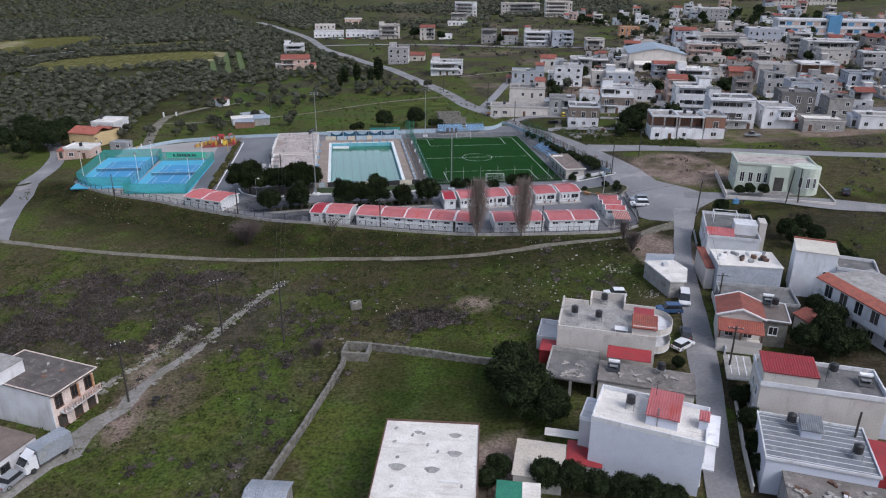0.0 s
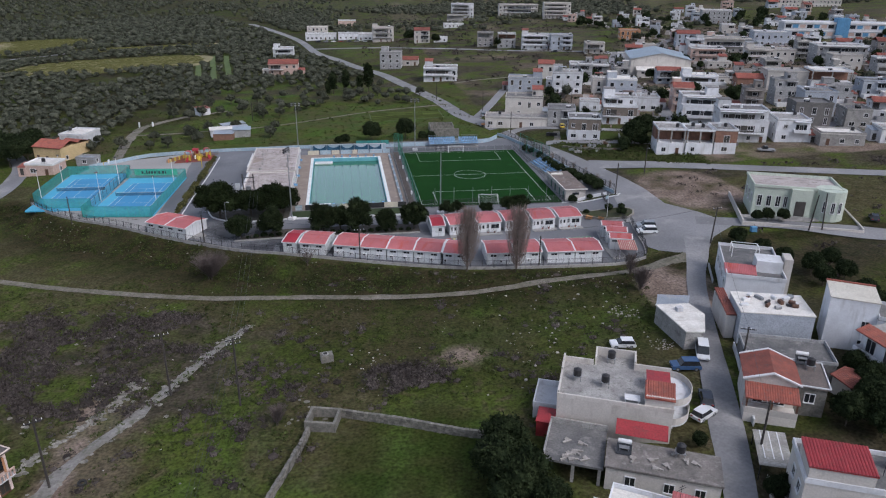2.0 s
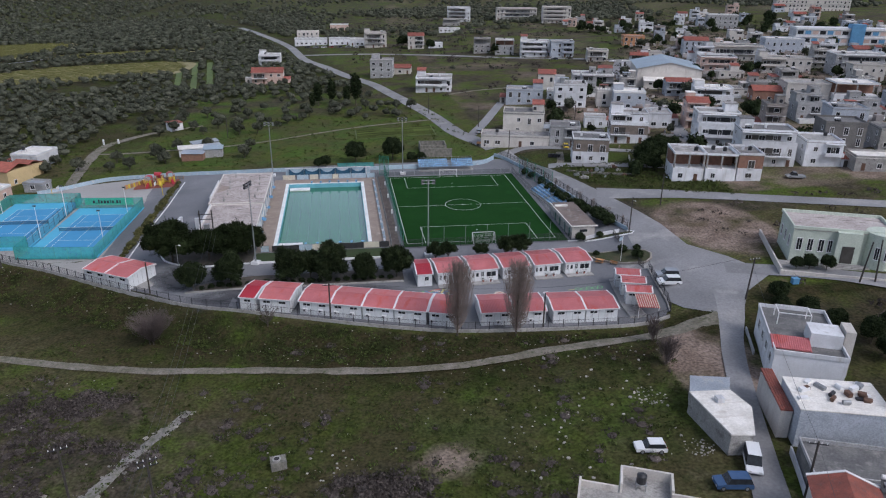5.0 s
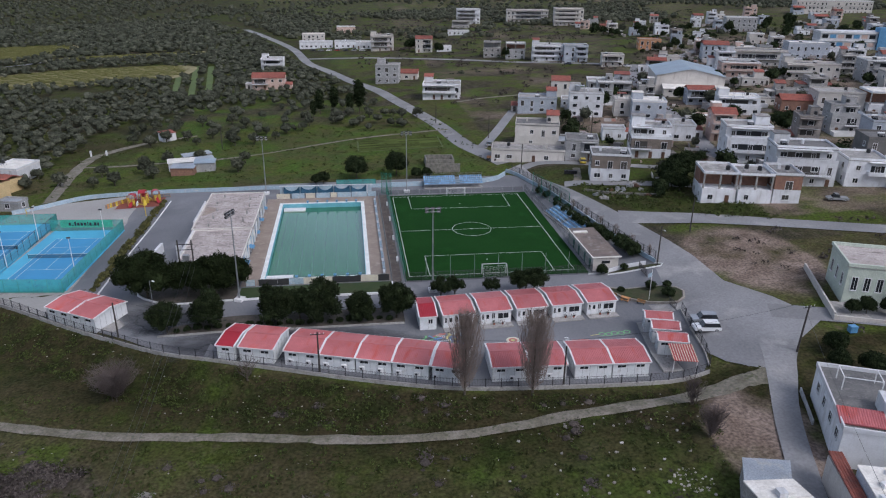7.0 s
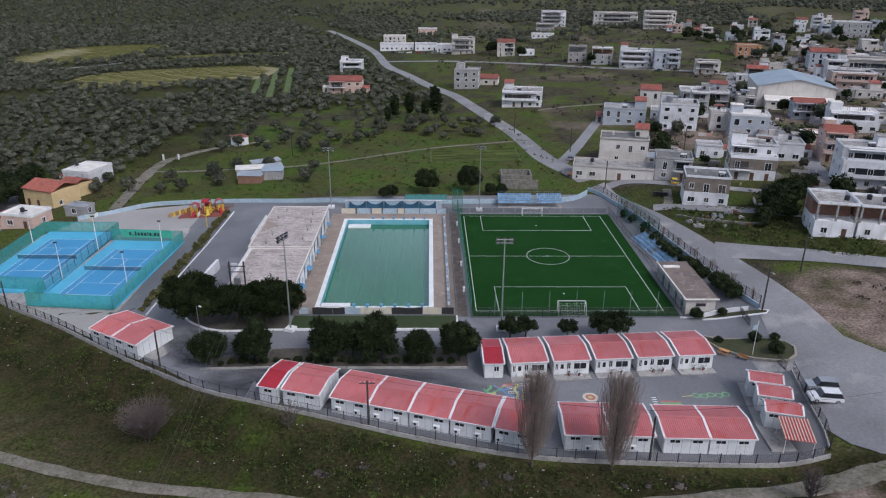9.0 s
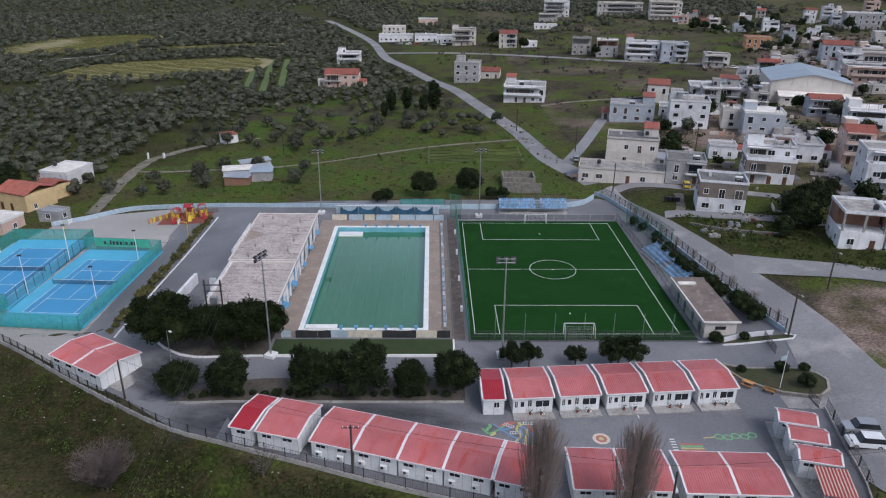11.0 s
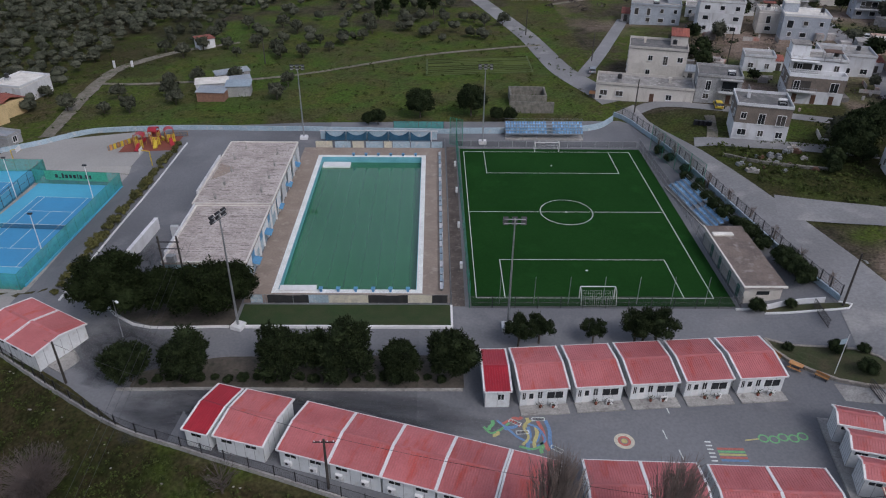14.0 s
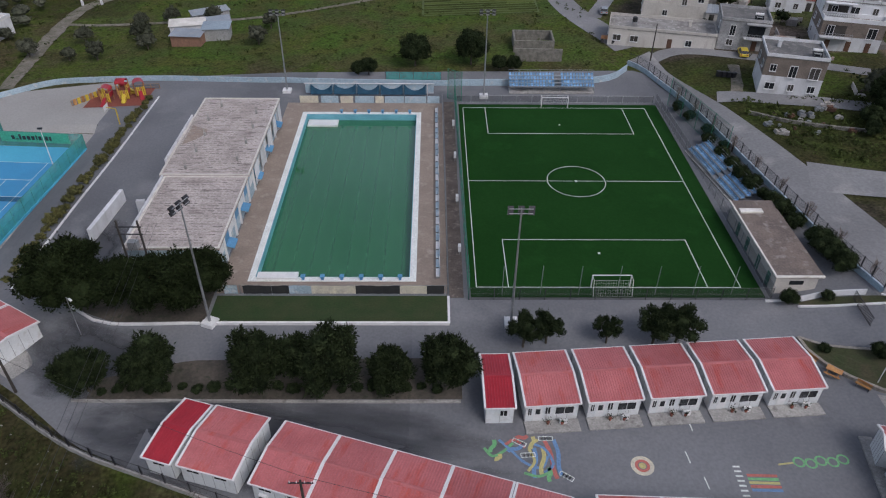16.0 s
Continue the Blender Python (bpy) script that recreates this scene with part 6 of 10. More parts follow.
def crown_mesh(seed, radii, lobes, leaves, size, material, low=-0.45, fat=(0.34, 0.52), rise=0.5, out=(0.52, 0.74), shoots=0):
    """A crown of rounded leafy lobes with shaded gaps between them and stray shoots on the outline."""
    rng = random.Random(seed)
    g, cs = Geo(), []
    base = min(radii)
    for i in range(lobes):
        z = low + (1 - low) * (i + 0.5) / lobes
        a, r = 2.39996 * i + rng.uniform(-0.35, 0.35), math.sqrt(max(0.0, 1 - z * z))
        e = rng.uniform(*out)
        cs.append((radii[0] * r * math.cos(a) * e, radii[1] * r * math.sin(a) * e, radii[2] * z * e, base * rng.uniform(*fat)))
    for x, y, z, r in cs:
        lump(g, (x, y, z), (r * 0.88, r * 0.88, r * 0.86), rng, 8, 5)
    lump(g, (0, 0, 0), [q * 0.5 for q in radii], rng, 9, 5)
    made = tries = 0
    while made < leaves and tries < leaves * 6:
        tries += 1
        x, y, z, r = cs[rng.randrange(lobes)]
        d = unit(rng, -0.7)
        e = r * (rng.uniform(0.86, 1.08) if rng.random() < 0.9 else rng.uniform(1.08, 1.32))
        p = (x + d[0] * e, y + d[1] * e, z + d[2] * e)
        if any((p[0] - u) ** 2 + (p[1] - v) ** 2 + (p[2] - w) ** 2 < (q * 0.8) ** 2 for u, v, w, q in cs):
            continue
        leaf(g, p, d, size * rng.uniform(0.7, 1.35), rng, 0.4, rise)
        made += 1
    for i in range(shoots):
        x, y, z, r = cs[rng.randrange(lobes)]
        d = unit(rng, -0.1)
        up = Vector((d[0], d[1], d[2] + 0.7)).normalized()
        reach = base * rng.uniform(0.08, 0.24)
        for k in range(7):
            e = rng.uniform(0.0, 1.0) * reach
            p = [c + q * r * 0.95 + w * e + rng.uniform(-0.09, 0.09) for c, q, w in zip((x, y, z), d, up)]
            leaf(g, p, up, size * rng.uniform(0.8, 1.3), rng, 0.4, rise)
    return g.mesh("crown", material)


def trunk_mesh(seed, h, r, limbs, reach, material=None):
    rng = random.Random(seed)
    g = Geo()
    g.tube((0, 0, -0.4), (0.05, 0, h * 0.55), r, r * 0.75, 8)
    for i in range(limbs):
        a = 2 * math.pi * i / limbs + rng.uniform(-0.3, 0.3)
        g.tube((0.05, 0, h * 0.5), (reach * math.cos(a), reach * math.sin(a), h), r * 0.55, r * 0.2, 6)
    return g.mesh("trunk", material or TRUNK)


def tree_kind(name, seed, h, trunk_h, radii, lobes, leaves, size, leaf_mat, label, category="tree", trunk_r=0.18, **shape):
    return (name, trunk_mesh(seed, trunk_h, trunk_r, 4, min(radii[:2]) * 0.5), crown_mesh(seed, radii, lobes, leaves, size, leaf_mat, **shape), h - radii[2] * 0.85, leaf_mat, label, category)


def plant_tree(kind, x, y, s=1.0, yaw=0.0, group="", stretch=1.0):
    name, tm, cm, cz, leaf, label, category = kind
    t = thing(name, pose(x, y, ground_z(x, y) + 0.1, 0, 0, yaw), label, category, group)
    t.scale = (s, s, s * stretch)
    part("trunk", tm, TRUNK, t)
    part("crown", cm, leaf, t, m=pose(0, 0, cz))
    return t


PINES = [tree_kind("stone_pine", 11 + i, 7.6, 4.4, (4.8, 4.3, 3.9), 26, 9500, 0.24, LEAF_PINE, "broad dark green umbrella pine", low=-0.35, fat=(0.24, 0.44), rise=0.8, out=(0.5, 0.88), shoots=160, trunk_r=0.24) for i in range(3)]
LAURELS = [tree_kind("evergreen_tree", 31 + i, 5.9, 2.8, (3.2, 2.8, 3.3), 30, 8500, 0.17, LEAF_LAUREL, "dense dark evergreen tree in the bed", fat=(0.16, 0.4), rise=1.5, out=(0.45, 0.92), shoots=330) for i in range(3)]
SMALLS = [tree_kind("young_olive_tree", 51 + i, 4.6, 2.8, (2.4, 2.2, 1.8), 18, 4200, 0.11, LEAF_DARK, "small dark leafy tree beside the classrooms", fat=(0.15, 0.36), rise=1.4, out=(0.5, 0.92), shoots=180) for i in range(2)]
ROUNDS = [tree_kind("round_tree", 61, 6.2, 3.2, (3.4, 3.3, 3.1), 26, 4500, 0.26, LEAF_DARK, "rounded dark tree behind the boundary wall", fat=(0.28, 0.44), shoots=80)]
OLIVES = [tree_kind("olive_tree", 71 + i, 3.6, 1.6, (2.2, 2.0, 1.6), 9, 420, 0.38, LEAF_OLIVE, "grey-green olive tree in the meadow", fat=(0.4, 0.56)) for i in range(3)]
BUSHES = [tree_kind("roadside_bush", 81 + i, 2.6, 0.9, (1.7, 1.6, 1.4), 18, 2200, 0.11, LEAF_DARK, "dark leafy roadside bush", "bush", 0.08, rise=0.8) for i in range(2)]
HEDGES = [tree_kind("hedge_bush", 91 + i, 1.5, 0.5, (1.25, 1.0, 0.85), 9, 420, 0.2, LEAF_HEDGE, "clipped yellow-green hedge bush", "bush", 0.05) for i in range(2)]
CYPRESS = [tree_kind("cypress_tree", 95, 11.0, 4, (1.5, 1.5, 5.4), 44, 900, 0.42, LEAF_DARK, "tall slim dark cypress tree", low=-1.0, fat=(0.4, 0.6), rise=1.0)]
BROAD = [tree_kind("village_tree", 97 + i, 6.5, 3, (3.4, 3.2, 2.9), 24, 3000, 0.3, LEAF_DARK, "leafy dark green village tree", fat=(0.28, 0.5), rise=0.8) for i in range(3)]
FARTREES = [tree_kind("village_tree", 197 + i, 6.5, 3, (3.4, 3.0, 3.2), 9, 260, 0.62, (LEAF_DARK, LEAF_LAUREL, LEAF_OLIVE)[i], "leafy dark green village tree" if i < 2 else "grey-green village olive tree", fat=(0.38, 0.6), rise=0.8) for i in range(3)]

for i, (x, y, s) in enumerate(((-26.8, 186.4, 1.12), (-19.2, 185.8, 0.86), (-13.8, 184.8, 1.0), (-11.4, 187.0, 0.8))):
    plant_tree(PINES[i % 3], x, y, s, 70 * i, "pines before the pool building")
for i, (x, y, s) in enumerate(((-20.2, 172.4, 0.86), (-13.0, 172.8, 1.02), (-1.4, 173.2, 1.12), (2.4, 174.2, 0.92), (6.4, 173.2, 1.14), (13.2, 172.6, 0.86), (19.6, 172.8, 1.0))):
    plant_tree(LAURELS[i % 3], x, y, s, 50 * i, "evergreen row in the bed")
for i, (x, y, s) in enumerate(((28.4, 178.8, 0.95), (31.2, 179.4, 0.9), (38.4, 179.4, 0.74), (43.8, 179.0, 1.05), (46.6, 179.2, 1.1), (45.2, 179.9, 1.0))):
    plant_tree(SMALLS[i % 2], x, y, s, 80 * i, "small trees behind the classrooms")
for i, (x, y, s) in enumerate(((14.0, 261.5, 1.0), (25.8, 262.0, 1.1), (4.6, 256.8, 0.55), (2.4, 256.6, 0.45), (31.5, 258.6, 0.5), (34.5, 258.4, 0.5))):
    plant_tree(ROUNDS[0], x, y, s, 90 * i, "round trees behind the wall")
for i in range(22):
    plant_tree(BUSHES[i % 2], -18.5 + 1.75 * i, 171.9 + 0.25 * (i % 3), 0.34 + 0.16 * ((i * 7) % 5) / 4, 47 * i, "low shrubs in the tree bed", 0.8)
for x, y, s in ((70.1, 171.1, 0.75), (71.4, 174.6, 0.5), (63.6, 177.6, 0.45), (67.2, 185.6, 0.5)):
    plant_tree(BUSHES[0], x, y, s, 30, "shrubs on the gate lawn")
rng = random.Random(4)
for i in range(30):
    f = i / 29
    x, y = -37.8 + 0.9 * f + rng.uniform(-0.3, 0.3), 191.5 + 55.0 * f
    plant_tree(HEDGES[i % 2], x - 0.4, y, rng.uniform(0.5, 1.15), 40 * i, "hedge beside the driveway")
low_wall("hedge_kerb", [(-37.0, 189.8), (-36.7, 209), (-36.1, 226), (-35.9, 248)], 0.3, 0.25, TRIMWHITE, "white kerb along the driveway hedge")
for i, (x, y, s) in enumerate(((93, 228, 1.3), (91.5, 224.6, 0.9), (99, 229, 1.5), (68.4, 203.5, 1.0), (68.9, 200.5, 0.9), (69.8, 195.6, 1.15), (70.2, 192.8, 1.2), (70.8, 190.2, 1.1), (67.6, 208.5, 0.7), (62.6, 185.8, 0.75), (64.5, 236, 0.7), (65.8, 230, 0.7), (66.8, 224, 0.6), (63.6, 240, 0.7), (68.6, 175.6, 0.7), (66.3, 214.5, 0.9), (66.9, 211.5, 0.95), (66.0, 218, 0.8), (65.6, 221.5, 0.8), (68.0, 206, 0.9), (65.0, 226.5, 0.8))):
    plant_tree(BUSHES[i % 2], x, y, s, 60 * i, "bushes along the road fence")
for i, (x, y, s) in enumerate(((0.5, 362, 1.0), (6.5, 364, 1.05), (17, 358, 1.35), (-2, 355, 0.7), (13, 356, 0.9))):
    plant_tree(CYPRESS[0], x, y, s, 60 * i, "cypresses by the road")


def bare_tree(name, x, y, h, spread, label, seed, group, stems=1, twigs=260, bark=None, steep=(1.0, 2.2)):
    rng = random.Random(seed)
    t = thing(name, pose(x, y, ground_z(x, y) + 0.05), label, "tree", group)
    tr, tw = Geo(), Geo()
    for s in range(stems):
        ox, oy = (rng.uniform(-0.5, 0.5), rng.uniform(-0.5, 0.5)) if stems > 1 else (0, 0)
        tr.tube((ox, oy, -0.3), (ox * 1.2, oy, h * 0.5), 0.17 / stems ** 0.5, 0.1 / stems ** 0.5, 7).tube((ox * 1.2, oy, h * 0.5), (ox, oy, h * 0.94), 0.1 / stems ** 0.5, 0.02, 6)
    for i in range(twigs):
        z = h * (0.06 + 0.76 * rng.random())
        a = rng.uniform(0, 6.283)
        k = math.sin(math.pi * min(0.97, (z / h) * 0.85 + 0.2))
        r = spread * k * rng.uniform(0.3, 1.0)
        knee = (r * 0.75 * math.cos(a), r * 0.75 * math.sin(a), z + r * rng.uniform(0.5, 1.0))
        tip = (r * math.cos(a + 0.1), r * math.sin(a + 0.1), min(h * rng.uniform(0.92, 1.04), knee[2] + spread * k * rng.uniform(*steep)))
        tw.tube((0, 0, z), knee, 0.032, 0.024, 3, False).tube(knee, tip, 0.024, 0.012, 3, False)
        for _ in range(3):
            f = rng.uniform(0.1, 0.9)
            p = [knee[c] + (tip[c] - knee[c]) * f for c in range(3)]
            b, m = a + rng.uniform(-1.3, 1.3), spread * rng.uniform(0.1, 0.3)
            tw.tube(p, (p[0] + m * 0.6 * math.cos(b), p[1] + m * 0.6 * math.sin(b), p[2] + m * rng.uniform(*steep)), 0.018, 0.009, 3, False)
    part("trunk", tr, TRUNK, t)
    tagged(part("twig_spray", tw, bark or TWIG, t), "fine bare winter twigs", kind="stuff")
    return t


bare_tree("poplar", 27.9, 147.0, 14.4, 2.9, "bare winter poplar with upright twigs", 3, "bare poplars", twigs=560, steep=(1.0, 1.8))
bare_tree("poplar", 37.9, 145.8, 14.6, 2.9, "bare winter poplar with upright twigs", 8, "bare poplars", twigs=560, steep=(1.0, 1.8))
bare_tree("bare_shrub_tree", -24.5, 156.4, 4.6, 4.4, "purple-grey leafless shrub tree on the bank", 12, "bare trees", 3, 620, TWIGDARK, (0.2, 0.8))
bare_tree("bare_shrub_tree", -4.6, 155.6, 3.0, 2.6, "small leafless tree below the fence", 14, "bare trees", 1, 60, TWIGDARK, (0.2, 0.8))
bare_tree("bare_shrub_tree", 58.5, 131.5, 4.2, 2.4, "grey leafless shrub tree near the lane", 16, "bare trees", 3, 260, TWIGDARK, (0.3, 0.9))
bare_tree("bare_shrub_tree", 59.5, 139.0, 4.2, 1.8, "grey leafless shrub tree near the lane", 17, "bare trees", 3, 160, TWIGDARK, (0.3, 0.9))
bare_tree("bare_shrub_tree", -7.0, 103.0, 2.6, 1.7, "grey leafless bush in the field", 18, "bare trees", 3, 200, TWIGDARK, (0.3, 0.9))
for i in range(9):
    f = i / 8
    bare_tree("street_tree", 73.4 - 8.8 * f, 188 + 56 * f, 2.8, 1.0, "small pollarded leafless street tree", 20 + i, "street trees", 1, 26)


def scatter_stuff(name, n, area, make, material, label, category, seed, keep):
    rng = random.Random(seed)
    g = Geo()
    made = tries = 0
    while made < n and tries < n * 30:
        tries += 1
        x, y = rng.uniform(area[0], area[1]), rng.uniform(area[2], area[3])
        if keep(x, y, rng):
            make(g, x, y, ground_z(x, y) + (0.2 * noise.noise((x * 0.09, y * 0.09, 0))), rng)
            made += 1
    ob = tagged(part(name, g, material), label, category, kind="stuff")
    return ob


def tuft(size, n=14):
    def make(g, x, y, z, rng):
        s = size * rng.uniform(0.5, 1.5)
        leaf_cloud(g, (x, y, z + s * 0.15), (s, s, s * 0.6), n, s * 0.5, rng, 0.0)
    return make


def thorn(size):
    """A low rounded cushion of twigs."""
    def make(g, x, y, z, rng):
        s = size * rng.uniform(0.45, 1.4)
        lump(g, (x, y, z - s * 0.1), (s * 0.7, s * 0.7, s * 0.4), rng, 6, 3)
        leaf_cloud(g, (x, y, z + s * 0.1), (s * 1.15, s * 1.1, s * 0.62), 34, s * 0.24, rng, 0.0)
    return make


def olive(g, x, y, z, rng):
    s = rng.uniform(1.6, 2.8)
    if y < 430:
        for k in range(3):
            a, r = rng.uniform(0, 6.28), s * rng.uniform(0.2, 0.5)
            c = (x + r * math.cos(a), y + r * math.sin(a), z + s * rng.uniform(0.7, 1.1))
            q = s * rng.uniform(0.5, 0.72)
            lump(g, c, (q * 0.95, q * 0.95, q * 0.72), rng, 7, 4)
            leaf_cloud(g, c, (q * 1.1, q * 1.1, q * 0.85), 26, s * 0.2, rng, -0.2)
    elif y < 640:
        for k in range(2):
            a, r = rng.uniform(0, 6.28), s * rng.uniform(0.15, 0.45)
            c = (x + r * math.cos(a), y + r * math.sin(a), z + s * rng.uniform(0.7, 1.0))
            q = s * rng.uniform(0.6, 0.82)
            lump(g, c, (q, q, q * 0.7), rng, 6, 4)
            leaf_cloud(g, c, (q * 1.1, q * 1.1, q * 0.85), 12, s * 0.28, rng, 0.0)
    else:
        s *= 1.25
        lump(g, (x, y, z + s * 0.6), (s * rng.uniform(0.9, 1.3), s * 0.95, s * 0.75), rng, 6, 3)
        leaf_cloud(g, (x, y, z + s * 0.7), (s * 1.1, s, s * 0.8), 4, s * 0.6, rng, 0.1)


def clear_of_paths(x, y):
    if 0 < y - along(SOUTH, x) + 1.5 and x < 75:
        return False
    pth = along([(-130, 196), (-100, 181), (-76, 168.5), (-55, 158.5), (-28, 147.5), (-6, 143), (17, 139), (50, 140.3), (63, 142), (74, 143)], x)
    if abs(y - pth) < 2.0:
        return False
    if 60 < y < 132 and abs(x - along([(y0, x0) for x0, y0 in ((-52, 62), (-46, 76), (-38, 90), (-30, 103), (-22, 113), (-16, 121), (-11, 130))], y)) < 2.6:
        return False
    return x < along([(40, 22), (70, 26), (90, 28), (104, 36), (112, 52), (140, 64)], y)


def in_garden(x, y):
    return -12 < x < 28 and 60 < y < 104 and x > along([(60, -18), (72, -12.7), (99, -1)], y)


scatter_stuff("grass_tufts", 5200, (-110, 64, 62, 160), tuft(0.42), LEAF_GRASS, "tufts of green and yellowing grass", "grass", 1, lambda x, y, r: clear_of_paths(x, y) and not in_garden(x, y))
scatter_stuff("field_scrub", 1500, (-110, 60, 70, 150), thorn(0.95), LEAF_SHRUB, "low brown thorny scrub", "scrub", 2, lambda x, y, r: clear_of_paths(x, y) and not in_garden(x, y) and r.random() < (cover(x, y)[1] ** 2.2 * 1.5 + 0.02) * smooth(-0.25, 0.25, noise.noise((x * 0.11, y * 0.11, 31))))
scatter_stuff("thorn_patch", 150, (3, 20, 105, 117), thorn(1.0), LEAF_SHRUB, "dark brown thorn thicket", "scrub", 3, lambda x, y, r: ((x - 11.4) / 7.5) ** 2 + ((y - 111.4) / 4.6) ** 2 < r.random() and noise.noise((x * 0.3, y * 0.3, 7)) > -0.25)


def stone(g, x, y, z, rng):
    s = rng.uniform(0.08, 0.3)
    lump(g, (x, y, z + s * 0.3), (s * rng.uniform(0.8, 1.5), s, s * 0.7), rng, 5, 3)


def pebble(g, x, y, z, rng):
    s = rng.uniform(0.05, 0.15)
    lump(g, (x, y, z + s * 0.5), (s * rng.uniform(0.8, 1.8), s, s * 0.7), rng, 5, 3)


scatter_stuff("field_stones", 230, (-90, 60, 64, 150), pebble, RUBBLE, "scattered pale stones in the grass", "stones", 4, lambda x, y, r: clear_of_paths(x, y) and not in_garden(x, y))
scatter_stuff("bank_stones", 75, (30, 56, 96, 138), stone, RUBBLE, "scattered pale rubble in the grass", "stones", 5, lambda x, y, r: clear_of_paths(x, y))


LANES = (((-91, 526), (-76, 441)), ((-84.7, 547), (-66, 431)), ((-75, 544), (-58, 434)))
VINES = ((-146, 524, 66, 40), (-268, 690, 56, 66), (-150, 628, 62, 15))


def grove(x, y, rng):
    road = along([(300, 50), (326, 46.7), (354, 40.8), (385, 33.7), (415, 26.7), (447, 14.9), (492, 1.6), (536, -12.3), (624, -27.7), (727, -55.9), (839, -91.4), (968, -141.7), (1060, -260)], y)
    if y > 640 and x > road - 9:
        if abs(x - road) < 12 or built_near(x, y, 16) or (x > along(EDGE, y) and y < 720):
            return False
        return noise.noise((x * 0.009, y * 0.006, 18)) + rng.uniform(-0.25, 0.25) > 0.02
    if x > road - 9 or (y < 322 and x > -84):
        return False
    if 318 < y < 400 and x > -62:
        return rng.random() < 0.2 + 0.45 * smooth(372, 400, y)
    if y < 350 and -84 < x < -60:
        return rng.random() < 0.2
    for cx, cy, rx, ry in VINES + ((-30, 440, 16, 13), (-34, 515, 13, 10), (-62, 352, 20, 14), (-230, 590, 40, 14), (-128, 452, 18, 22), (-215, 468, 22, 16), (-80, 780, 60, 16), (-30, 690, 20, 30)):
        if ((x - cx) / rx) ** 2 + ((y - cy) / ry) ** 2 < 0.75 + 0.5 * rng.random():
            return False
    for (x0, y0), (x1, y1) in LANES:
        if y1 < y < y0 and abs(x - (x1 + (x0 - x1) * (y - y1) / (y0 - y1))) < 3.2:
            return False
    return noise.noise((x * 0.012, y * 0.012, 8)) + rng.uniform(-0.35, 0.35) > -0.5


def planted_rows(name, x0, x1, y0, y1, gap, label, seed):
    """Trees on an uneven planting grid that follows the slope."""
    rng = random.Random(seed)
    g = Geo()
    for j in range(int((y1 - y0) / gap)):
        for i in range(int((x1 - x0) / gap)):
            v = y0 + j * gap
            y = v + rng.gauss(0, gap * 0.17) + 6 * noise.noise((i * 0.05, j * 0.06, 2))
            x = x0 + (i + 0.5 * (j % 2)) * gap + rng.gauss(0, gap * 0.2) + 8 * noise.noise((i * 0.05, j * 0.06, 5))
            if abs(x - 0.03 * y) < 0.7 * y + 30 and grove(x, y, rng):
                far = 14 * smooth(700, 3000, y) * (1 + noise.noise((x * 0.002, y * 0.002, 4)))
                olive(g, x, y, ground_z(x, y) + far, rng)
    return tagged(part(name, g, LEAF_OLIVE), label, "olive grove", kind="stuff")


EDGE = [(205, 118), (240, 92), (262, 88), (300, 84), (350, 98), (400, 150), (440, 178), (520, 205), (560, 235), (700, 150), (1000, 120)]


def built_near(x, y, gap):
    return any(abs(a - x) < gap and abs(b - y) < gap for a, b in BUILT)


LANEGRASS = mat("lush_lane_grass", (0.085, 0.125, 0.030), (0.070, 0.100, 0.028), 0.1, 2, 0.95, bump=0.3)
for (x0, y0), (x1, y1) in LANES:
    ribbon("grass_lane", [(x1, y1), ((x0 + x1) / 2, (y0 + y1) / 2), (x0, y0)], 3.4, LANEGRASS, "bright grass lane between olive rows", dz=0.2, rough_edge=0.3)

rng = random.Random(21)
spots = []
while len(spots) < 46:
    x, y = rng.uniform(-88, 44), rng.uniform(268, 352)
    if (y < 300 and x > -20) or (x > 0 and y < 335) or abs(x + 79) < 5 or (-45 < x < -24 and 268 < y < 290) or 296 < y < 312:
        continue
    if all((x - a) ** 2 + (y - b) ** 2 > 30 for a, b in spots):
        spots.append((x, y))
for i, (x, y) in enumerate(spots):
    plant_tree(OLIVES[i % 3], x, y, rng.uniform(0.7, 1.15), rng.uniform(0, 360), "olives in the meadow")
scatter_stuff("meadow_tufts", 900, (-85, 55, 260, 345), tuft(0.5), LEAF_GRASS, "tufts of lush winter grass", "grass", 31, lambda x, y, r: True)

# vegetable plot in the meadow
sheet("crop_field", 15, 44, lambda x: 292.4, lambda x: 307.6, mat("crop_soil", (0.070, 0.105, 0.026), (0.06, 0.08, 0.026), 0.2, 2, 0.95), "plot of green crop rows in the meadow", 0.12, 3.0, "field")
crop = Geo()
for i in range(9):
    y = 293.4 + i * 1.65
    z = [ground_z(15.5 + 28 * k / 4, y) for k in range(5)]
    for k in range(4):
        x0, x1 = 15.5 + 7 * k, 22.5 + 7 * k
        crop.poly((x0, y - 0.4, z[k] + 0.12), (x1, y - 0.4, z[k + 1] + 0.12), (x1, y, z[k + 1] + 0.4), (x0, y, z[k] + 0.4)).poly((x0, y, z[k] + 0.4), (x1, y, z[k + 1] + 0.4), (x1, y + 0.4, z[k + 1] + 0.12), (x0, y + 0.4, z[k] + 0.12))
tagged(part("crop_rows", crop, LEAF_GRASS), "low green crop rows", "crops", kind="stuff")

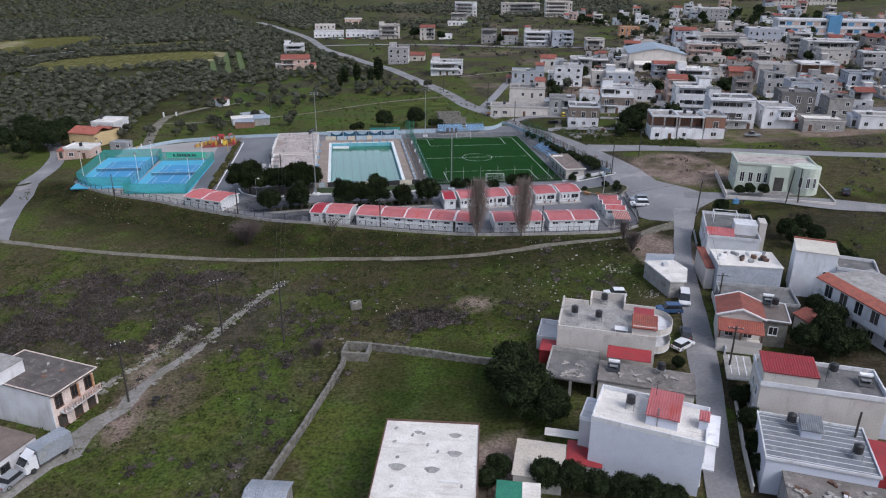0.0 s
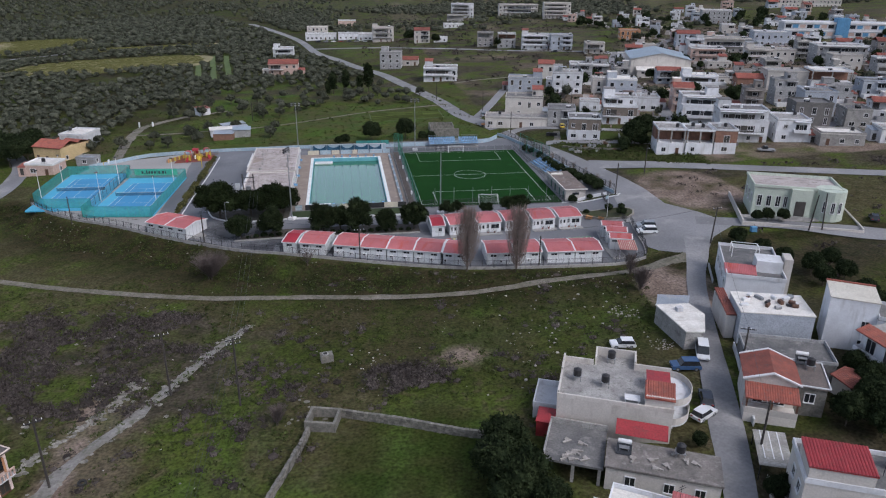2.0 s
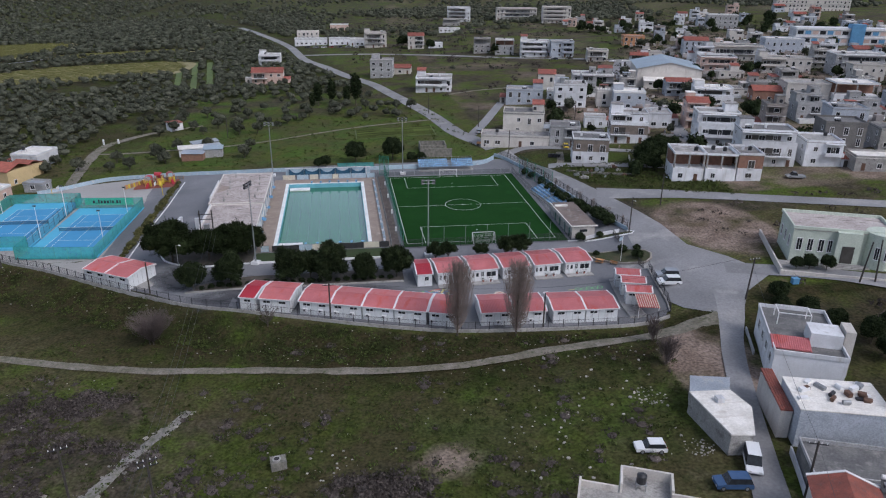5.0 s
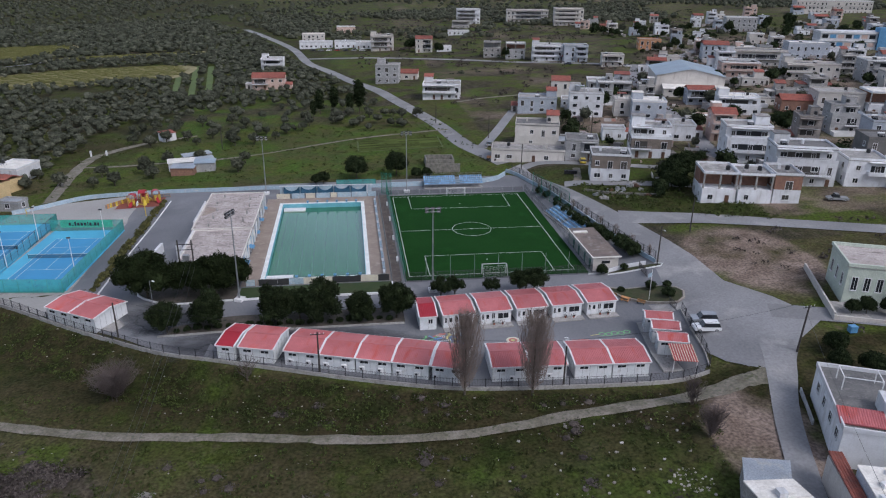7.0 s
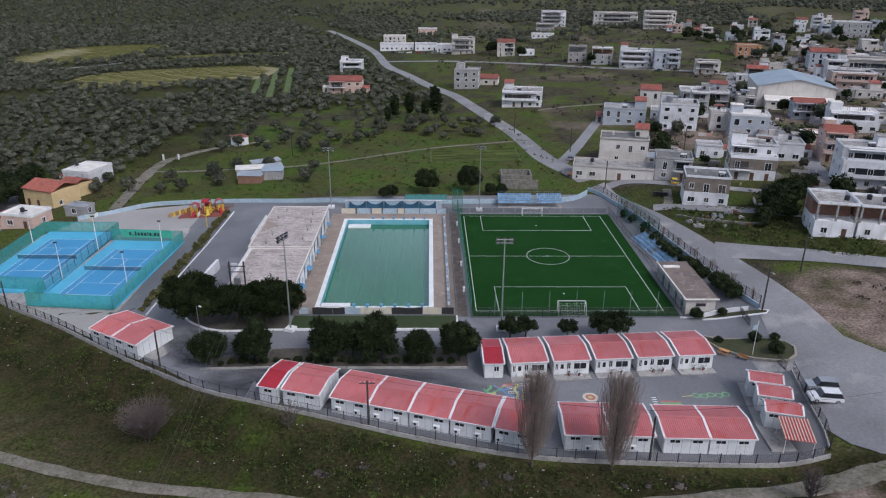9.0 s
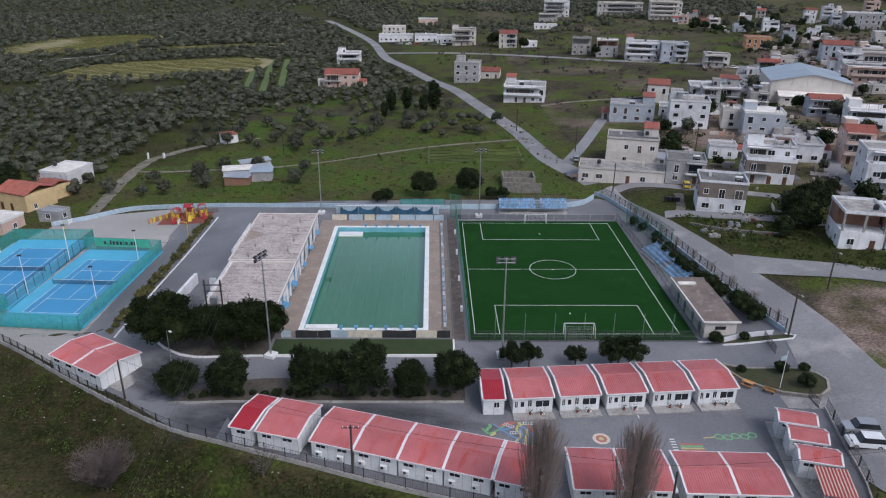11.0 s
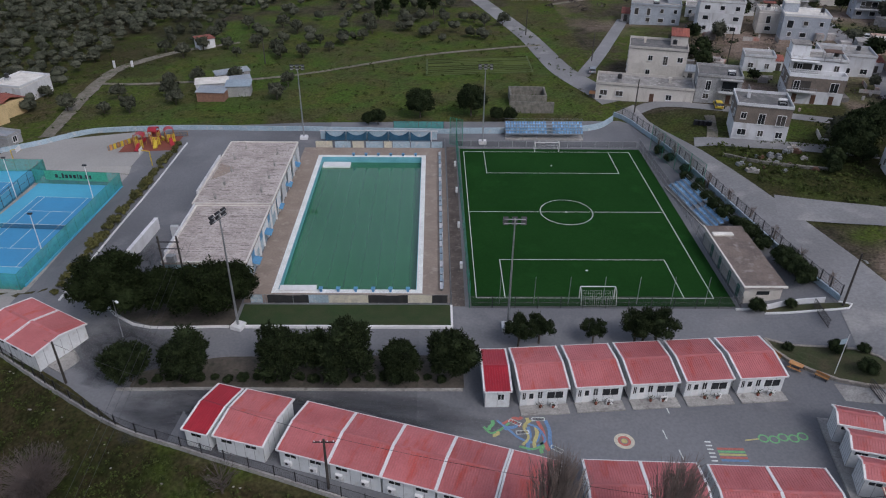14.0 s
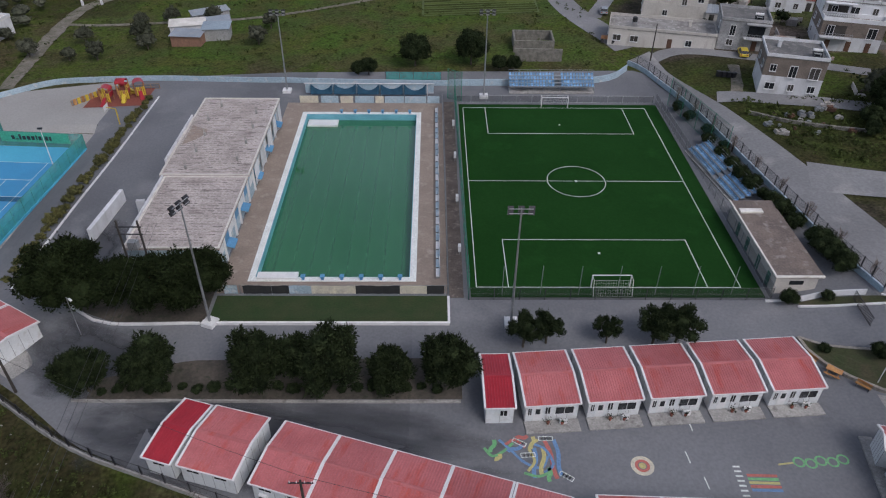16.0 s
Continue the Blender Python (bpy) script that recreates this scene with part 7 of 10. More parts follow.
# vineyard fields on the far left slope
VINESOIL = mat("vine_soil", (0.25, 0.215, 0.11), (0.19, 0.17, 0.08), 0.1, 1, 0.95)
VINELEAF = mat("yellowing_vines", (0.125, 0.125, 0.045), (0.10, 0.105, 0.036), 0.3, 2, 0.95, spec=0.1)
for cx, cy, rx, ry in VINES:
    fld, vr = Geo(), Geo()
    rim_pts = [(cx + rx * 0.97 * math.copysign(abs(math.cos(a)) ** 0.6, math.cos(a)), cy + ry * 0.97 * math.copysign(abs(math.sin(a)) ** 0.6, math.sin(a))) for a in [2 * math.pi * i / 36 for i in range(36)]]
    for p, q in zip(rim_pts, rim_pts[1:] + rim_pts[:1]):
        fld.poly(on(cx, cy, 0.3), on(*p, 0.3), on(*q, 0.3))
    tagged(part("vineyard_field", fld, VINESOIL), "pale yellow-green vineyard field", "field", kind="structure")
    k = int(2 * ry / 6.0)
    for i in range(k):
        y = cy - ry + (i + 0.5) * 6.0
        w = rx * 0.93 * max(0.0, 1 - abs((y - cy) / ry) ** 3.2) ** 0.4
        for j in range(int(w * 2 / 5)):
            x = cx - w + j * 5
            z = ground_z(x, y)
            vr.box(x, x + 4.8, y - 0.45, y + 0.45, z - 0.2, z + 0.9 + 0.3 * noise.noise((x * 0.3, y, 1)))
    tagged(part("vineyard_rows", vr, VINELEAF), "rows of yellowing vines on a slope", "vineyard", kind="stuff")


# ---- houses ----
WIN_CACHE = {}


def far_window(parent, x, y, z, w, h, yaw, glass):
    """A window of a distant house: frame and pane in one mesh."""
    key = ("far", round(w, 1), round(h, 1), glass.name)
    if key not in WIN_CACHE:
        w2, h2, e = w / 2, h / 2, 0.09
        g = Geo().box(-w2 - e, -w2, -0.12, 0.02, -h2 - e, h2 + e).box(w2, w2 + e, -0.12, 0.02, -h2 - e, h2 + e).box(-w2, w2, -0.12, 0.02, h2, h2 + e).box(-w2 - e, w2 + e, -0.22, 0.02, -h2 - e, -h2)
        n = len(g.f)
        g.box(-w2, w2, -0.05, 0.01, -h2, h2)
        me = g.mesh("window", TRIMWHITE)
        me.materials.append(glass)
        for k in range(n, len(g.f)):
            me.polygons[k].material_index = 1
        WIN_CACHE[key] = me
    return part("window", WIN_CACHE[key], TRIMWHITE, parent, m=pose(x, y, z, 0, 0, yaw))


def window_at(parent, x, y, z, w, h, yaw, frame_mat=None, glass=None, far=False):
    """A window on a wall: a projecting frame with sill, and a pane set inside it."""
    frame_mat, glass = frame_mat or TRIMWHITE, glass or GLASSDARK
    if far:
        return far_window(parent, x, y, z, w, h, yaw, glass)
    key = (round(w, 1), round(h, 1), frame_mat.name, glass.name)
    if key not in WIN_CACHE:
        w2, h2, e, dpt = w / 2, h / 2, 0.09, 0.12
        f = Geo().box(-w2 - e, -w2, -dpt, 0.02, -h2 - e, h2 + e).box(w2, w2 + e, -dpt, 0.02, -h2 - e, h2 + e)
        f.box(-w2, w2, -dpt, 0.02, h2, h2 + e).box(-w2 - e, w2 + e, -dpt - 0.1, 0.02, -h2 - e - 0.06, -h2)
        f.box(-0.03, 0.03, -0.07, 0.0, -h2, h2)
        WIN_CACHE[key] = (f.mesh("window", frame_mat), Geo().box(-w2, w2, -0.05, 0.01, -h2, h2).mesh("pane", glass))
    fm, gm = WIN_CACHE[key]
    o = part("window", fm, frame_mat, parent, m=pose(x, y, z, 0, 0, yaw))
    part("pane", gm, glass, o)
    return o


def tiled_slab(w, d, z0, z1, ridge="x", over=0.3, pitch=0.35):
    """Two tiled slopes with rolled tile courses; the ridge runs along x or the roof falls one way ('shed')."""
    g = Geo()
    hw, hd = w / 2 + over, d / 2 + over
    n = max(4, int(2 * hw / pitch))
    s = 2 * hw / n
    runs = [((-hd, z0), (0, z1)), ((0, z1), (hd, z0))] if ridge == "x" else [((-hd, z0), (hd, z1))]
    for (ya, za), (yb, zb) in runs:
        for i in range(n):
            a = -hw + i * s
            prof = ((a, 0.0), (a + s * 0.3, 0.08), (a + s * 0.7, 0.08), (a + s, 0.0))
            for (u0, h0), (u1, h1) in zip(prof, prof[1:]):
                g.poly((u0, ya, za + h0), (u1, ya, za + h1), (u1, yb, zb + h1), (u0, yb, zb + h0))
        g.poly((-hw, ya, za - 0.12), (-hw, yb, zb - 0.12), (hw, yb, zb - 0.12), (hw, ya, za - 0.12))
        g.poly((-hw, ya, za - 0.12), (hw, ya, za - 0.12), (hw, ya, za), (-hw, ya, za))
        for sx in (-hw, hw):
            g.poly((sx, ya, za - 0.12), (sx, ya, za), (sx, yb, zb), (sx, yb, zb - 0.12))
    return g


def parapet_geo(x0, x1, y0, y1, z, h=0.7, t=0.18):
    """A closed ring of low wall."""
    g = Geo()
    for r in (((x0, y0), (x1, y0), (x1, y1), (x0, y1)), ((x0 + t, y0 + t), (x1 - t, y0 + t), (x1 - t, y1 - t), (x0 + t, y1 - t))):
        g.v.extend((x, y, z) for x, y in r)
        g.v.extend((x, y, z + h) for x, y in r)
    for i in range(4):
        j = (i + 1) % 4
        g.f.extend(((i, j, 4 + j, 4 + i), (8 + j, 8 + i, 12 + i, 12 + j), (4 + i, 4 + j, 12 + j, 12 + i), (j, i, 8 + i, 8 + j)))
    return g


def balcony(parent, x, y, z, w, dpt, yaw, solid=None):
    o = part("balcony", Geo().box(-w / 2, w / 2, -dpt, 0.05, -0.15, 0.0), WHITE, parent, m=pose(x, y, z, 0, 0, yaw))
    r = Geo()
    if solid:
        r.extrude([(-w / 2, -dpt), (w / 2, -dpt), (w / 2, 0), (w / 2 - 0.1, 0), (w / 2 - 0.1, -dpt + 0.1), (-w / 2 + 0.1, -dpt + 0.1), (-w / 2 + 0.1, 0), (-w / 2, 0)], 0, 0.9)
        part("parapet", r, solid, o)
    else:
        for k in (0.5, 0.95):
            r.box(-w / 2, w / 2, -dpt, -dpt + 0.05, k - 0.03, k + 0.03)
        n = int(w / 0.45)
        for i in range(n + 1):
            u = -w / 2 + w * i / n
            r.box(u - 0.02, u + 0.02, -dpt, -dpt + 0.04, 0, 0.95)
        part("railing", r, METALGREY, o)
    return o


def water_tank(x, y, z, yaw=0, black=True):
    t = thing("water_tank", pose(x, y, z, 0, 0, yaw), "black plastic water tank on a metal stand" if black else "white solar water heater on a metal stand", "water tank", "roof tanks")
    st = Geo()
    for sx in (-0.5, 0.5):
        for sy in (-0.5, 0.5):
            st.tube((sx, sy, 0), (sx, sy, 0.8), 0.04, n=5)
    part("stand", st.box(-0.6, 0.6, -0.6, 0.6, 0.76, 0.82), METALGREY, t)
    if black:
        part("tank", Geo().tube((0, 0, 0.82), (0, 0, 1.75), 0.55, 0.55, 14).tube((0, 0, 1.75), (0, 0, 1.95), 0.55, 0.2, 14), TANKBLACK, t)
    else:
        part("tank", Geo().tube((-0.8, 0.4, 1.2), (0.8, 0.4, 1.2), 0.28, n=12), TRIMWHITE, t)
        part("collector", Geo().poly((-0.9, -0.9, 0.15), (0.9, -0.9, 0.15), (0.9, 0.3, 1.0), (-0.9, 0.3, 1.0)).poly((-0.9, -0.9, 0.08), (-0.9, 0.3, 0.93), (0.9, 0.3, 0.93), (0.9, -0.9, 0.08)), GLASSDARK, t)
    return t


ROOFGREY = mat("mottled_flat_roof", (0.30, 0.285, 0.27), (0.17, 0.16, 0.15), 0.45, 4, 0.9, bump=0.2, stain=(0.40, 0.39, 0.37), vary=0.15)


def house(x, y, w, d, floors, wall=None, yaw=-17.0, label="flat-roofed village house", roof=None, top=None, storey=3.0, seed=0, tower=0, gable=None, upper=None, balconies=0, tanks=1, open_frame=False, band=None, setback=0.0, back=True, base=None):
    """A village house whose front face has its middle at (x, y). Flat roof with parapet unless gable is given."""
    rng = random.Random(seed * 13 + 7)
    wall = wall or WHITE
    upper = upper or wall
    roof = roof or (WHITEROOF, CONCRETE, DARKROOF, ROOFGREY)[rng.randrange(4)]
    c, s = math.cos(radians(yaw)), math.sin(radians(yaw))
    z0 = min(ground_z(x + u * c - v * s, y + u * s + v * c) for u in (-w / 2, w / 2) for v in (0, d))
    zf = ground_z(x, y)
    t = thing("house", pose(x, y, zf, 0, 0, yaw), label, "house", "village houses")
    H = floors * storey
    low = z0 - zf - 1.0
    levels = []
    for k in range(floors):
        ww, y0 = w, 0.0
        if setback and k == floors - 1:
            y0 = setback
        mm = upper if (k == floors - 1 and floors > 1) else (base if base and k else wall)
        za, zb = (low if k == 0 else k * storey), (k + 1) * storey
        levels.append((ww, y0, za, zb))
        if open_frame and k == floors - 1:
            for u in (-w / 2 + 0.2, 0.0, w / 2 - 0.2):
                for v in (0.2, d - 0.2):
                    part("column", Geo().box(u - 0.2, u + 0.2, v - 0.2, v + 0.2, za, zb), CONCRETE, t)
            part("wall", Geo().box(-w / 2 + 0.1, w / 2 - 0.1, d * 0.45, d - 0.45, za, zb), BRICK if wall is not CONCRETE else GREY, t)
        else:
            part("wall", Geo().box(-ww / 2, ww / 2, y0, d, za, zb), mm, t)
        if band and k:
            part("floor_band", Geo().box(-w / 2 - 0.06, w / 2 + 0.06, -0.06, d + 0.06, za - 0.14, za + 0.08), band, t)
    if gable:
        part("roof", tiled_slab(w, d, 0, min(w, d) * 0.19), gable, t, "terracotta tiled pitched roof", pose(0, d / 2, H + 0.02))
    else:
        y0 = levels[-1][1]
        part("roof", Geo().box(-w / 2 - 0.12, w / 2 + 0.12, y0 - 0.12, d + 0.12, H, H + 0.16), roof, t)
        part("parapet", parapet_geo(-w / 2 - 0.1, w / 2 + 0.1, y0 - 0.1, d + 0.1, H + 0.16, 0.55), wall if rng.random() < 0.75 else TRIMWHITE, t)
        if setback:
            part("terrace", parapet_geo(-w / 2 - 0.05, w / 2 + 0.05, -0.05, y0 - 0.02, H - storey + 0.02, 0.85), wall, t)
    for k, (ww, y0, za, zb) in enumerate(levels):
        if open_frame and k == floors - 1:
            continue
        zc = k * storey + 1.55
        n = max(1, int(w / 3.4))
        for i in range(n):
            u = -w / 2 + (i + 0.5) * w / n + rng.uniform(-0.25, 0.25)
            r = rng.random()
            glass = SHUTTER if rng.random() < 0.35 else GLASSDARK
            if r < 0.2 and k == 0:
                part("door", Geo().box(u - 0.5, u + 0.5, y0 - 0.06, y0 - 0.002, 0.05, 2.15), BROWNWOOD, t)
            elif r < 0.85:
                wide = rng.choice((1.0, 1.2, 1.6))
                tall = 2.1 if (k and rng.random() < 0.5) else 1.2
                window_at(t, u, y0 - 0.002, zc - (0.45 if tall > 2 else 0), wide, tall, 0, None, glass, y > 300 or seed > 99)
        for side, sx in ((-90, -w / 2), (90, w / 2)):
            if side > 0 and x > 60:
                continue
            m = max(1, int(d / 4.5))
            for i in range(m):
                if rng.random() < 0.7:
                    window_at(t, sx, d * (i + 0.5) / m + rng.uniform(-0.3, 0.3), zc, rng.choice((0.9, 1.1)), 1.2, side, None, SHUTTER if rng.random() < 0.3 else GLASSDARK, y > 300 or seed > 99)
        if balconies and k:
            bw = w * (0.9 if balconies > 1 else 0.5)
            bu = (w - bw) / 2 * (-1 if seed % 2 else 1)
            balcony(t, bu, y0, k * storey, bw, 1.5, 0, wall if seed % 3 else None)
            # dark panel on the wall stands in for the shade behind the balcony
            part("balcony_door", Geo().box(bu - bw * 0.36, bu + bw * 0.3, y0 - 0.04, y0 - 0.003, k * storey + 0.05, k * storey + 2.25), SHUTTER if seed % 2 else GLASSDARK, t)
            if k < floors - 1:
                continue
            part("balcony_roof", Geo().box(bu - bw / 2, bu + bw / 2, y0 - 1.4, y0 - 0.01, (k + 1) * storey - 0.16, (k + 1) * storey - 0.02), wall, t)
    if tower:
        tw, td = min(4.0, w * 0.4), min(4.5, d * 0.45)
        tx0 = (-w / 2 + tw / 2 + 0.2) if tower == 1 else (w / 2 - tw / 2 - 0.2)
        tw_ = part("stair_tower", Geo().box(-tw / 2, tw / 2, -td / 2, td / 2, 0, 2.5), wall, t, "", pose(tx0, d - td / 2 - 0.4, H + 0.16))
        if top:
            part("tower_roof", tiled_slab(tw, td, 0, 0.9, "shed", 0.25), top, tw_, "red tiled stair tower roof", pose(0, 0, 2.5))
        else:
            part("tower_roof", Geo().box(-tw / 2 - 0.1, tw / 2 + 0.1, -td / 2 - 0.1, td / 2 + 0.1, 2.5, 2.65), roof, tw_)
    for i in range(tanks if not gable else 0):
        u, v = rng.uniform(-w / 2 + 1.2, w / 2 - 1.2), rng.uniform(setback + 1.2, max(setback + 1.4, d - 5.2))
        water_tank(x + u * c - v * s, y + u * s + v * c, zf + H + 0.17, yaw, rng.random() < 0.5)
    # lean-tos and yard blocks against the sides and front
    for side in (-1, 1):
        if rng.random() < (0.5 if seed > 99 else 0.18) and y < 480 and back:
            aw, ad, ah = rng.uniform(2.0, 4.2), rng.uniform(0.4, 0.8) * d, rng.choice((2.6, 2.8, 3.2)) + (storey if floors > 2 and rng.random() < 0.3 else 0)
            v0 = rng.uniform(-1.0, d - ad)
            u0 = w / 2 + 0.01 if side > 0 else -w / 2 - aw - 0.01
            part("annexe", Geo().box(u0, u0 + aw, v0, v0 + ad, low - 0.6, ah), wall if rng.random() < 0.6 else rng.choice((CREAM, GREY, CONCRETE)), t)
            if rng.random() < 0.45:
                part("annexe_roof", tiled_slab(aw, ad, 0, 0.6, "shed", 0.15), rng.choice((TILE, TILE, SHEETGREY)), t, "", pose(u0 + aw / 2, v0 + ad / 2, ah))
            else:
                part("annexe_roof", Geo().box(u0 - 0.1, u0 + aw + 0.1, v0 - 0.1, v0 + ad + 0.1, ah, ah + 0.14), rng.choice((DARKROOF, CONCRETE, WHITEROOF)), t)
            part("annexe_door", Geo().box(u0 + aw * 0.3, u0 + aw * 0.3 + 1.1, v0 - 0.05, v0 - 0.002, low * 0 + 0.1, 2.2), SHUTTER, t)
    if y < 420 and seed > 99 and rng.random() < 0.5:
        yw, yd = w * rng.uniform(0.7, 1.1), rng.uniform(2.5, 5.0)
        part("yard_wall", parapet_geo(-yw / 2, yw / 2, -yd, -0.3, low - 0.8, 2.0 - low, 0.18), rng.choice((wall, GREY, TRIMWHITE)), t)
    if not gable and floors > 1 and y < 420 and rng.random() < 0.35:
        pu, pv = rng.uniform(-w / 4, w / 4), rng.uniform(0.25, 0.5) * d
        part("roof_pergola", Geo().box(pu - 1.8, pu + 1.8, pv - 1.4, pv + 1.4, H + 2.3, H + 2.42), rng.choice((BROWNWOOD, SHEETGREY, TILE)), t)
        part("pergola_frame", Geo().box(pu - 1.76, pu - 1.64, pv - 1.36, pv - 1.24, H + 0.1, H + 2.3).box(pu + 1.64, pu + 1.76, pv - 1.36, pv - 1.24, H + 0.1, H + 2.3).box(pu - 1.76, pu - 1.64, pv + 1.24, pv + 1.36, H + 0.1, H + 2.3).box(pu + 1.64, pu + 1.76, pv + 1.24, pv + 1.36, H + 0.1, H + 2.3), METALGREY, t)
    if not gable and rng.random() < 0.5:
        u, v = rng.uniform(-w / 3, w / 3), d * 0.6
        part("chimney", Geo().box(u - 0.3, u + 0.3, v - 0.3, v + 0.3, H + 0.16, H + 1.3).box(u - 0.38, u + 0.38, v - 0.38, v + 0.38, H + 1.3, H + 1.4), wall, t)
    return t


W2, G3 = "white rendered village house with flat roof", "grey concrete village house with flat roof"
# by the main road and beyond
house(54.6, 380, 17, 13, 2, WHITE, -10, "white villa with balconies and red roofed tower", seed=1, tower=1, top=TILE, balconies=2, storey=3.2)
house(-33, 513, 13.5, 11, 2, WHITE, 0, "white two storey villa among olive trees", seed=2, balconies=2, tower=1)
house(-27.9, 436, 16.5, 11, 2, PINK, 0, "pinkish villa with red tiled roof among olives", seed=3, gable=TILE, balconies=1)
house(33, 434, 12, 11, 3, GREY, -10, "unfinished grey concrete building by the road", seed=4, tower=1)
house(44, 444, 12, 9, 1, CREAM, -10, "low cream house with orange tiled roof", seed=5, gable=TILE, storey=3.4)
house(-10, 622, 25, 9, 1, WHITE, 0, "long low white roadside shop with red trim", seed=6, band=SHEETRED, tanks=0, storey=4.5)
house(12, 614, 16, 9, 1, WHITE, 0, "long low white roadside shop with red trim", seed=7, band=SHEETRED, tanks=0, storey=4.5)
house(25.4, 602, 11, 9, 1, WHITE, 0, "low white roadside shop", seed=8, tanks=0, storey=4.5)
house(38.4, 583, 16, 12, 3, CREAM, 0, "three storey cream apartment house with balconies", seed=9, balconies=2, storey=3.4, tower=1)
house(-14, 672, 18, 10, 2, CREAM, 0, "beige house above the road", seed=10)
house(13, 742, 17, 9, 1, PINK, 0, "long low pinkish building on the slope", seed=11, storey=5)
house(66, 561, 11.5, 10, 3, CREAM, -5, "pink and white house with red roof", seed=12, gable=TILE, balconies=1)
house(80, 560, 10, 8, 1, WHITE, -5, "low white annexe beside the road", seed=13)
house(107, 670, 18, 9, 1, WHITE, -5, "low white buildings on the upper slope", seed=14)
house(132, 772, 23, 13, 4, WHITE, -8, "tall white apartment block on the hill", seed=15, balconies=2, storey=3.4)
house(118, 730, 16, 10, 2, CONCRETE, -8, "bare concrete frame building on the hill", seed=16, open_frame=True)
house(132.7, 485, 18, 13, 3, WHITE, -12, "white three storey house with blue balconies", seed=17, balconies=2, tower=1, top=TILE, band=BLUEGREY)
house(117, 502, 12, 11, 3, GREY, -12, "grey unfinished three storey house", seed=18, open_frame=True)
house(105, 516, 11, 10, 3, CONCRETE, -12, "bare concrete frame beside the road", seed=19, open_frame=True)
house(147.5, 476, 14, 11, 3, BLUEGREY, -12, "grey three storey house by the road", seed=20, balconies=1)
house(161, 450, 12, 10, 2, CREAM, -14, "cream two storey house by the crossing", seed=21, balconies=2)
house(209, 513, 14, 11, 2, ORANGE, -14, "orange block house on the green slope", seed=22)
house(128, 364.5, 19, 12, 2, GREY, -15, "dark grey unfinished house with open floors", seed=24, balconies=2, tower=2, top=TILE)
house(104, 324, 13, 12, 3, WHITE, -15, "white three storey house with small windows", seed=25, tower=1)
house(107, 369, 8, 11, 2, CREAM, -15, "cream house with red tiled roof", seed=26, gable=TILE, storey=3.6)
house(88, 337, 15.5, 10, 2, BLUEGREY, -15, "blue-grey two storey house with a bare side", seed=27, storey=2.9, tower=2, top=TILE)
house(74, 283.6, 14.4, 10, 2, CREAM, -15, "cream two storey house with tall blank wall", seed=28, tower=2, top=TILE, storey=3.6)
house(67, 267.4, 22.5, 8.5, 1, CREAM, -14, "long low cream house with a red canopy", seed=29, storey=3.4)
house(83, 263.8, 9.8, 9, 2, GREY, -15, "grey two storey house with dark openings", seed=30, balconies=1, roof=DARKROOF)
house(101.4, 286, 7.5, 6, 1, WHITE, -15, "small white annexe house", seed=31, storey=3.6, tanks=0)
house(84, 241.3, 10.6, 9, 2, WHITE, -15, "house with white ground floor and brown upper floor", seed=32, upper=mat("brown_render", (0.20, 0.165, 0.14), (0.15, 0.125, 0.105), 0.5, 5, 0.9), storey=3.5, back=False)
house(104, 261, 12, 11, 3, WHITE, -16, "white and brown three storey house with terraces", seed=33, upper=WHITE, base=bpy.data.materials["brown_render"], balconies=1, setback=3.5, tower=1)
house(120.6, 279.6, 12.5, 9, 1, WHITE, -16, "white single storey house with blank wall", seed=34, storey=5)
house(125, 313, 12.5, 10, 2, BLUEGREY, -16, "pale blue-grey cube house", seed=35, storey=3.3, tower=1)
house(118, 322, 6, 9, 2, CREAM, -16, "narrow cream house between its neighbours", seed=36)
house(160.5, 311, 15, 12, 2, WHITE, -17, "white villa with arched openings and terraces", seed=37, balconies=2, setback=3, tower=1)
house(103.2, 216.9, 8.2, 10, 2, WHITE, -14, "unfinished white house with an open upper floor", seed=38, open_frame=True, storey=3.7, tanks=1, roof=ROOFGREY)
house(111.4, 214.6, 8.0, 9, 2, WHITE, -14, "unfinished white house with open brick upper floor", seed=63, open_frame=True, storey=3.5, tanks=2, roof=ROOFGREY)
house(118.8, 212.9, 6.4, 10, 2, WHITE, -14, "unfinished house with bare brick upper floor", seed=64, upper=BRICK, storey=3.5, tanks=1, roof=ROOFGREY)
house(131, 224.5, 15, 12, 3, WHITE, -17, "large white house with grey balconies", seed=39, balconies=2, storey=3.2, tower=1, setback=2.0)
house(145.5, 220.5, 10, 11, 2, WHITE, -17, "pale house beside its taller neighbour", seed=62, balconies=1, storey=3.4)
house(129, 249, 13, 12, 3, WHITE, -17, "tall white terraced house", seed=40, balconies=2, setback=3, storey=3.3, tower=2)
house(157.6, 229, 11.5, 10, 3, mat("dark_concrete", (0.17, 0.16, 0.15), (0.12, 0.115, 0.11), 0.5, 5, 0.9), -17, "dark unfinished concrete house", seed=41, storey=3.2)
house(173, 248, 11, 10, 3, BLUEGREY, -17, "blue-grey block with a dark top floor", seed=42, storey=3.1)
house(183.5, 309.5, 13, 9, 1, BRICK, -17, "old brick barn with orange tiled roof", seed=43, gable=TILE, storey=4.5)
house(195, 302, 16.5, 12, 2, CREAM, -17, "long cream blank-walled building", seed=44, storey=3.8, roof=CONCRETE)
house(210, 294, 16, 12, 2, WHITE, -17, "white house with rows of posts", seed=45, storey=4, open_frame=True)
house(258, 355, 24, 14, 3, GREY, -17, "large grey apartment house", seed=46, balconies=2, storey=3.1)
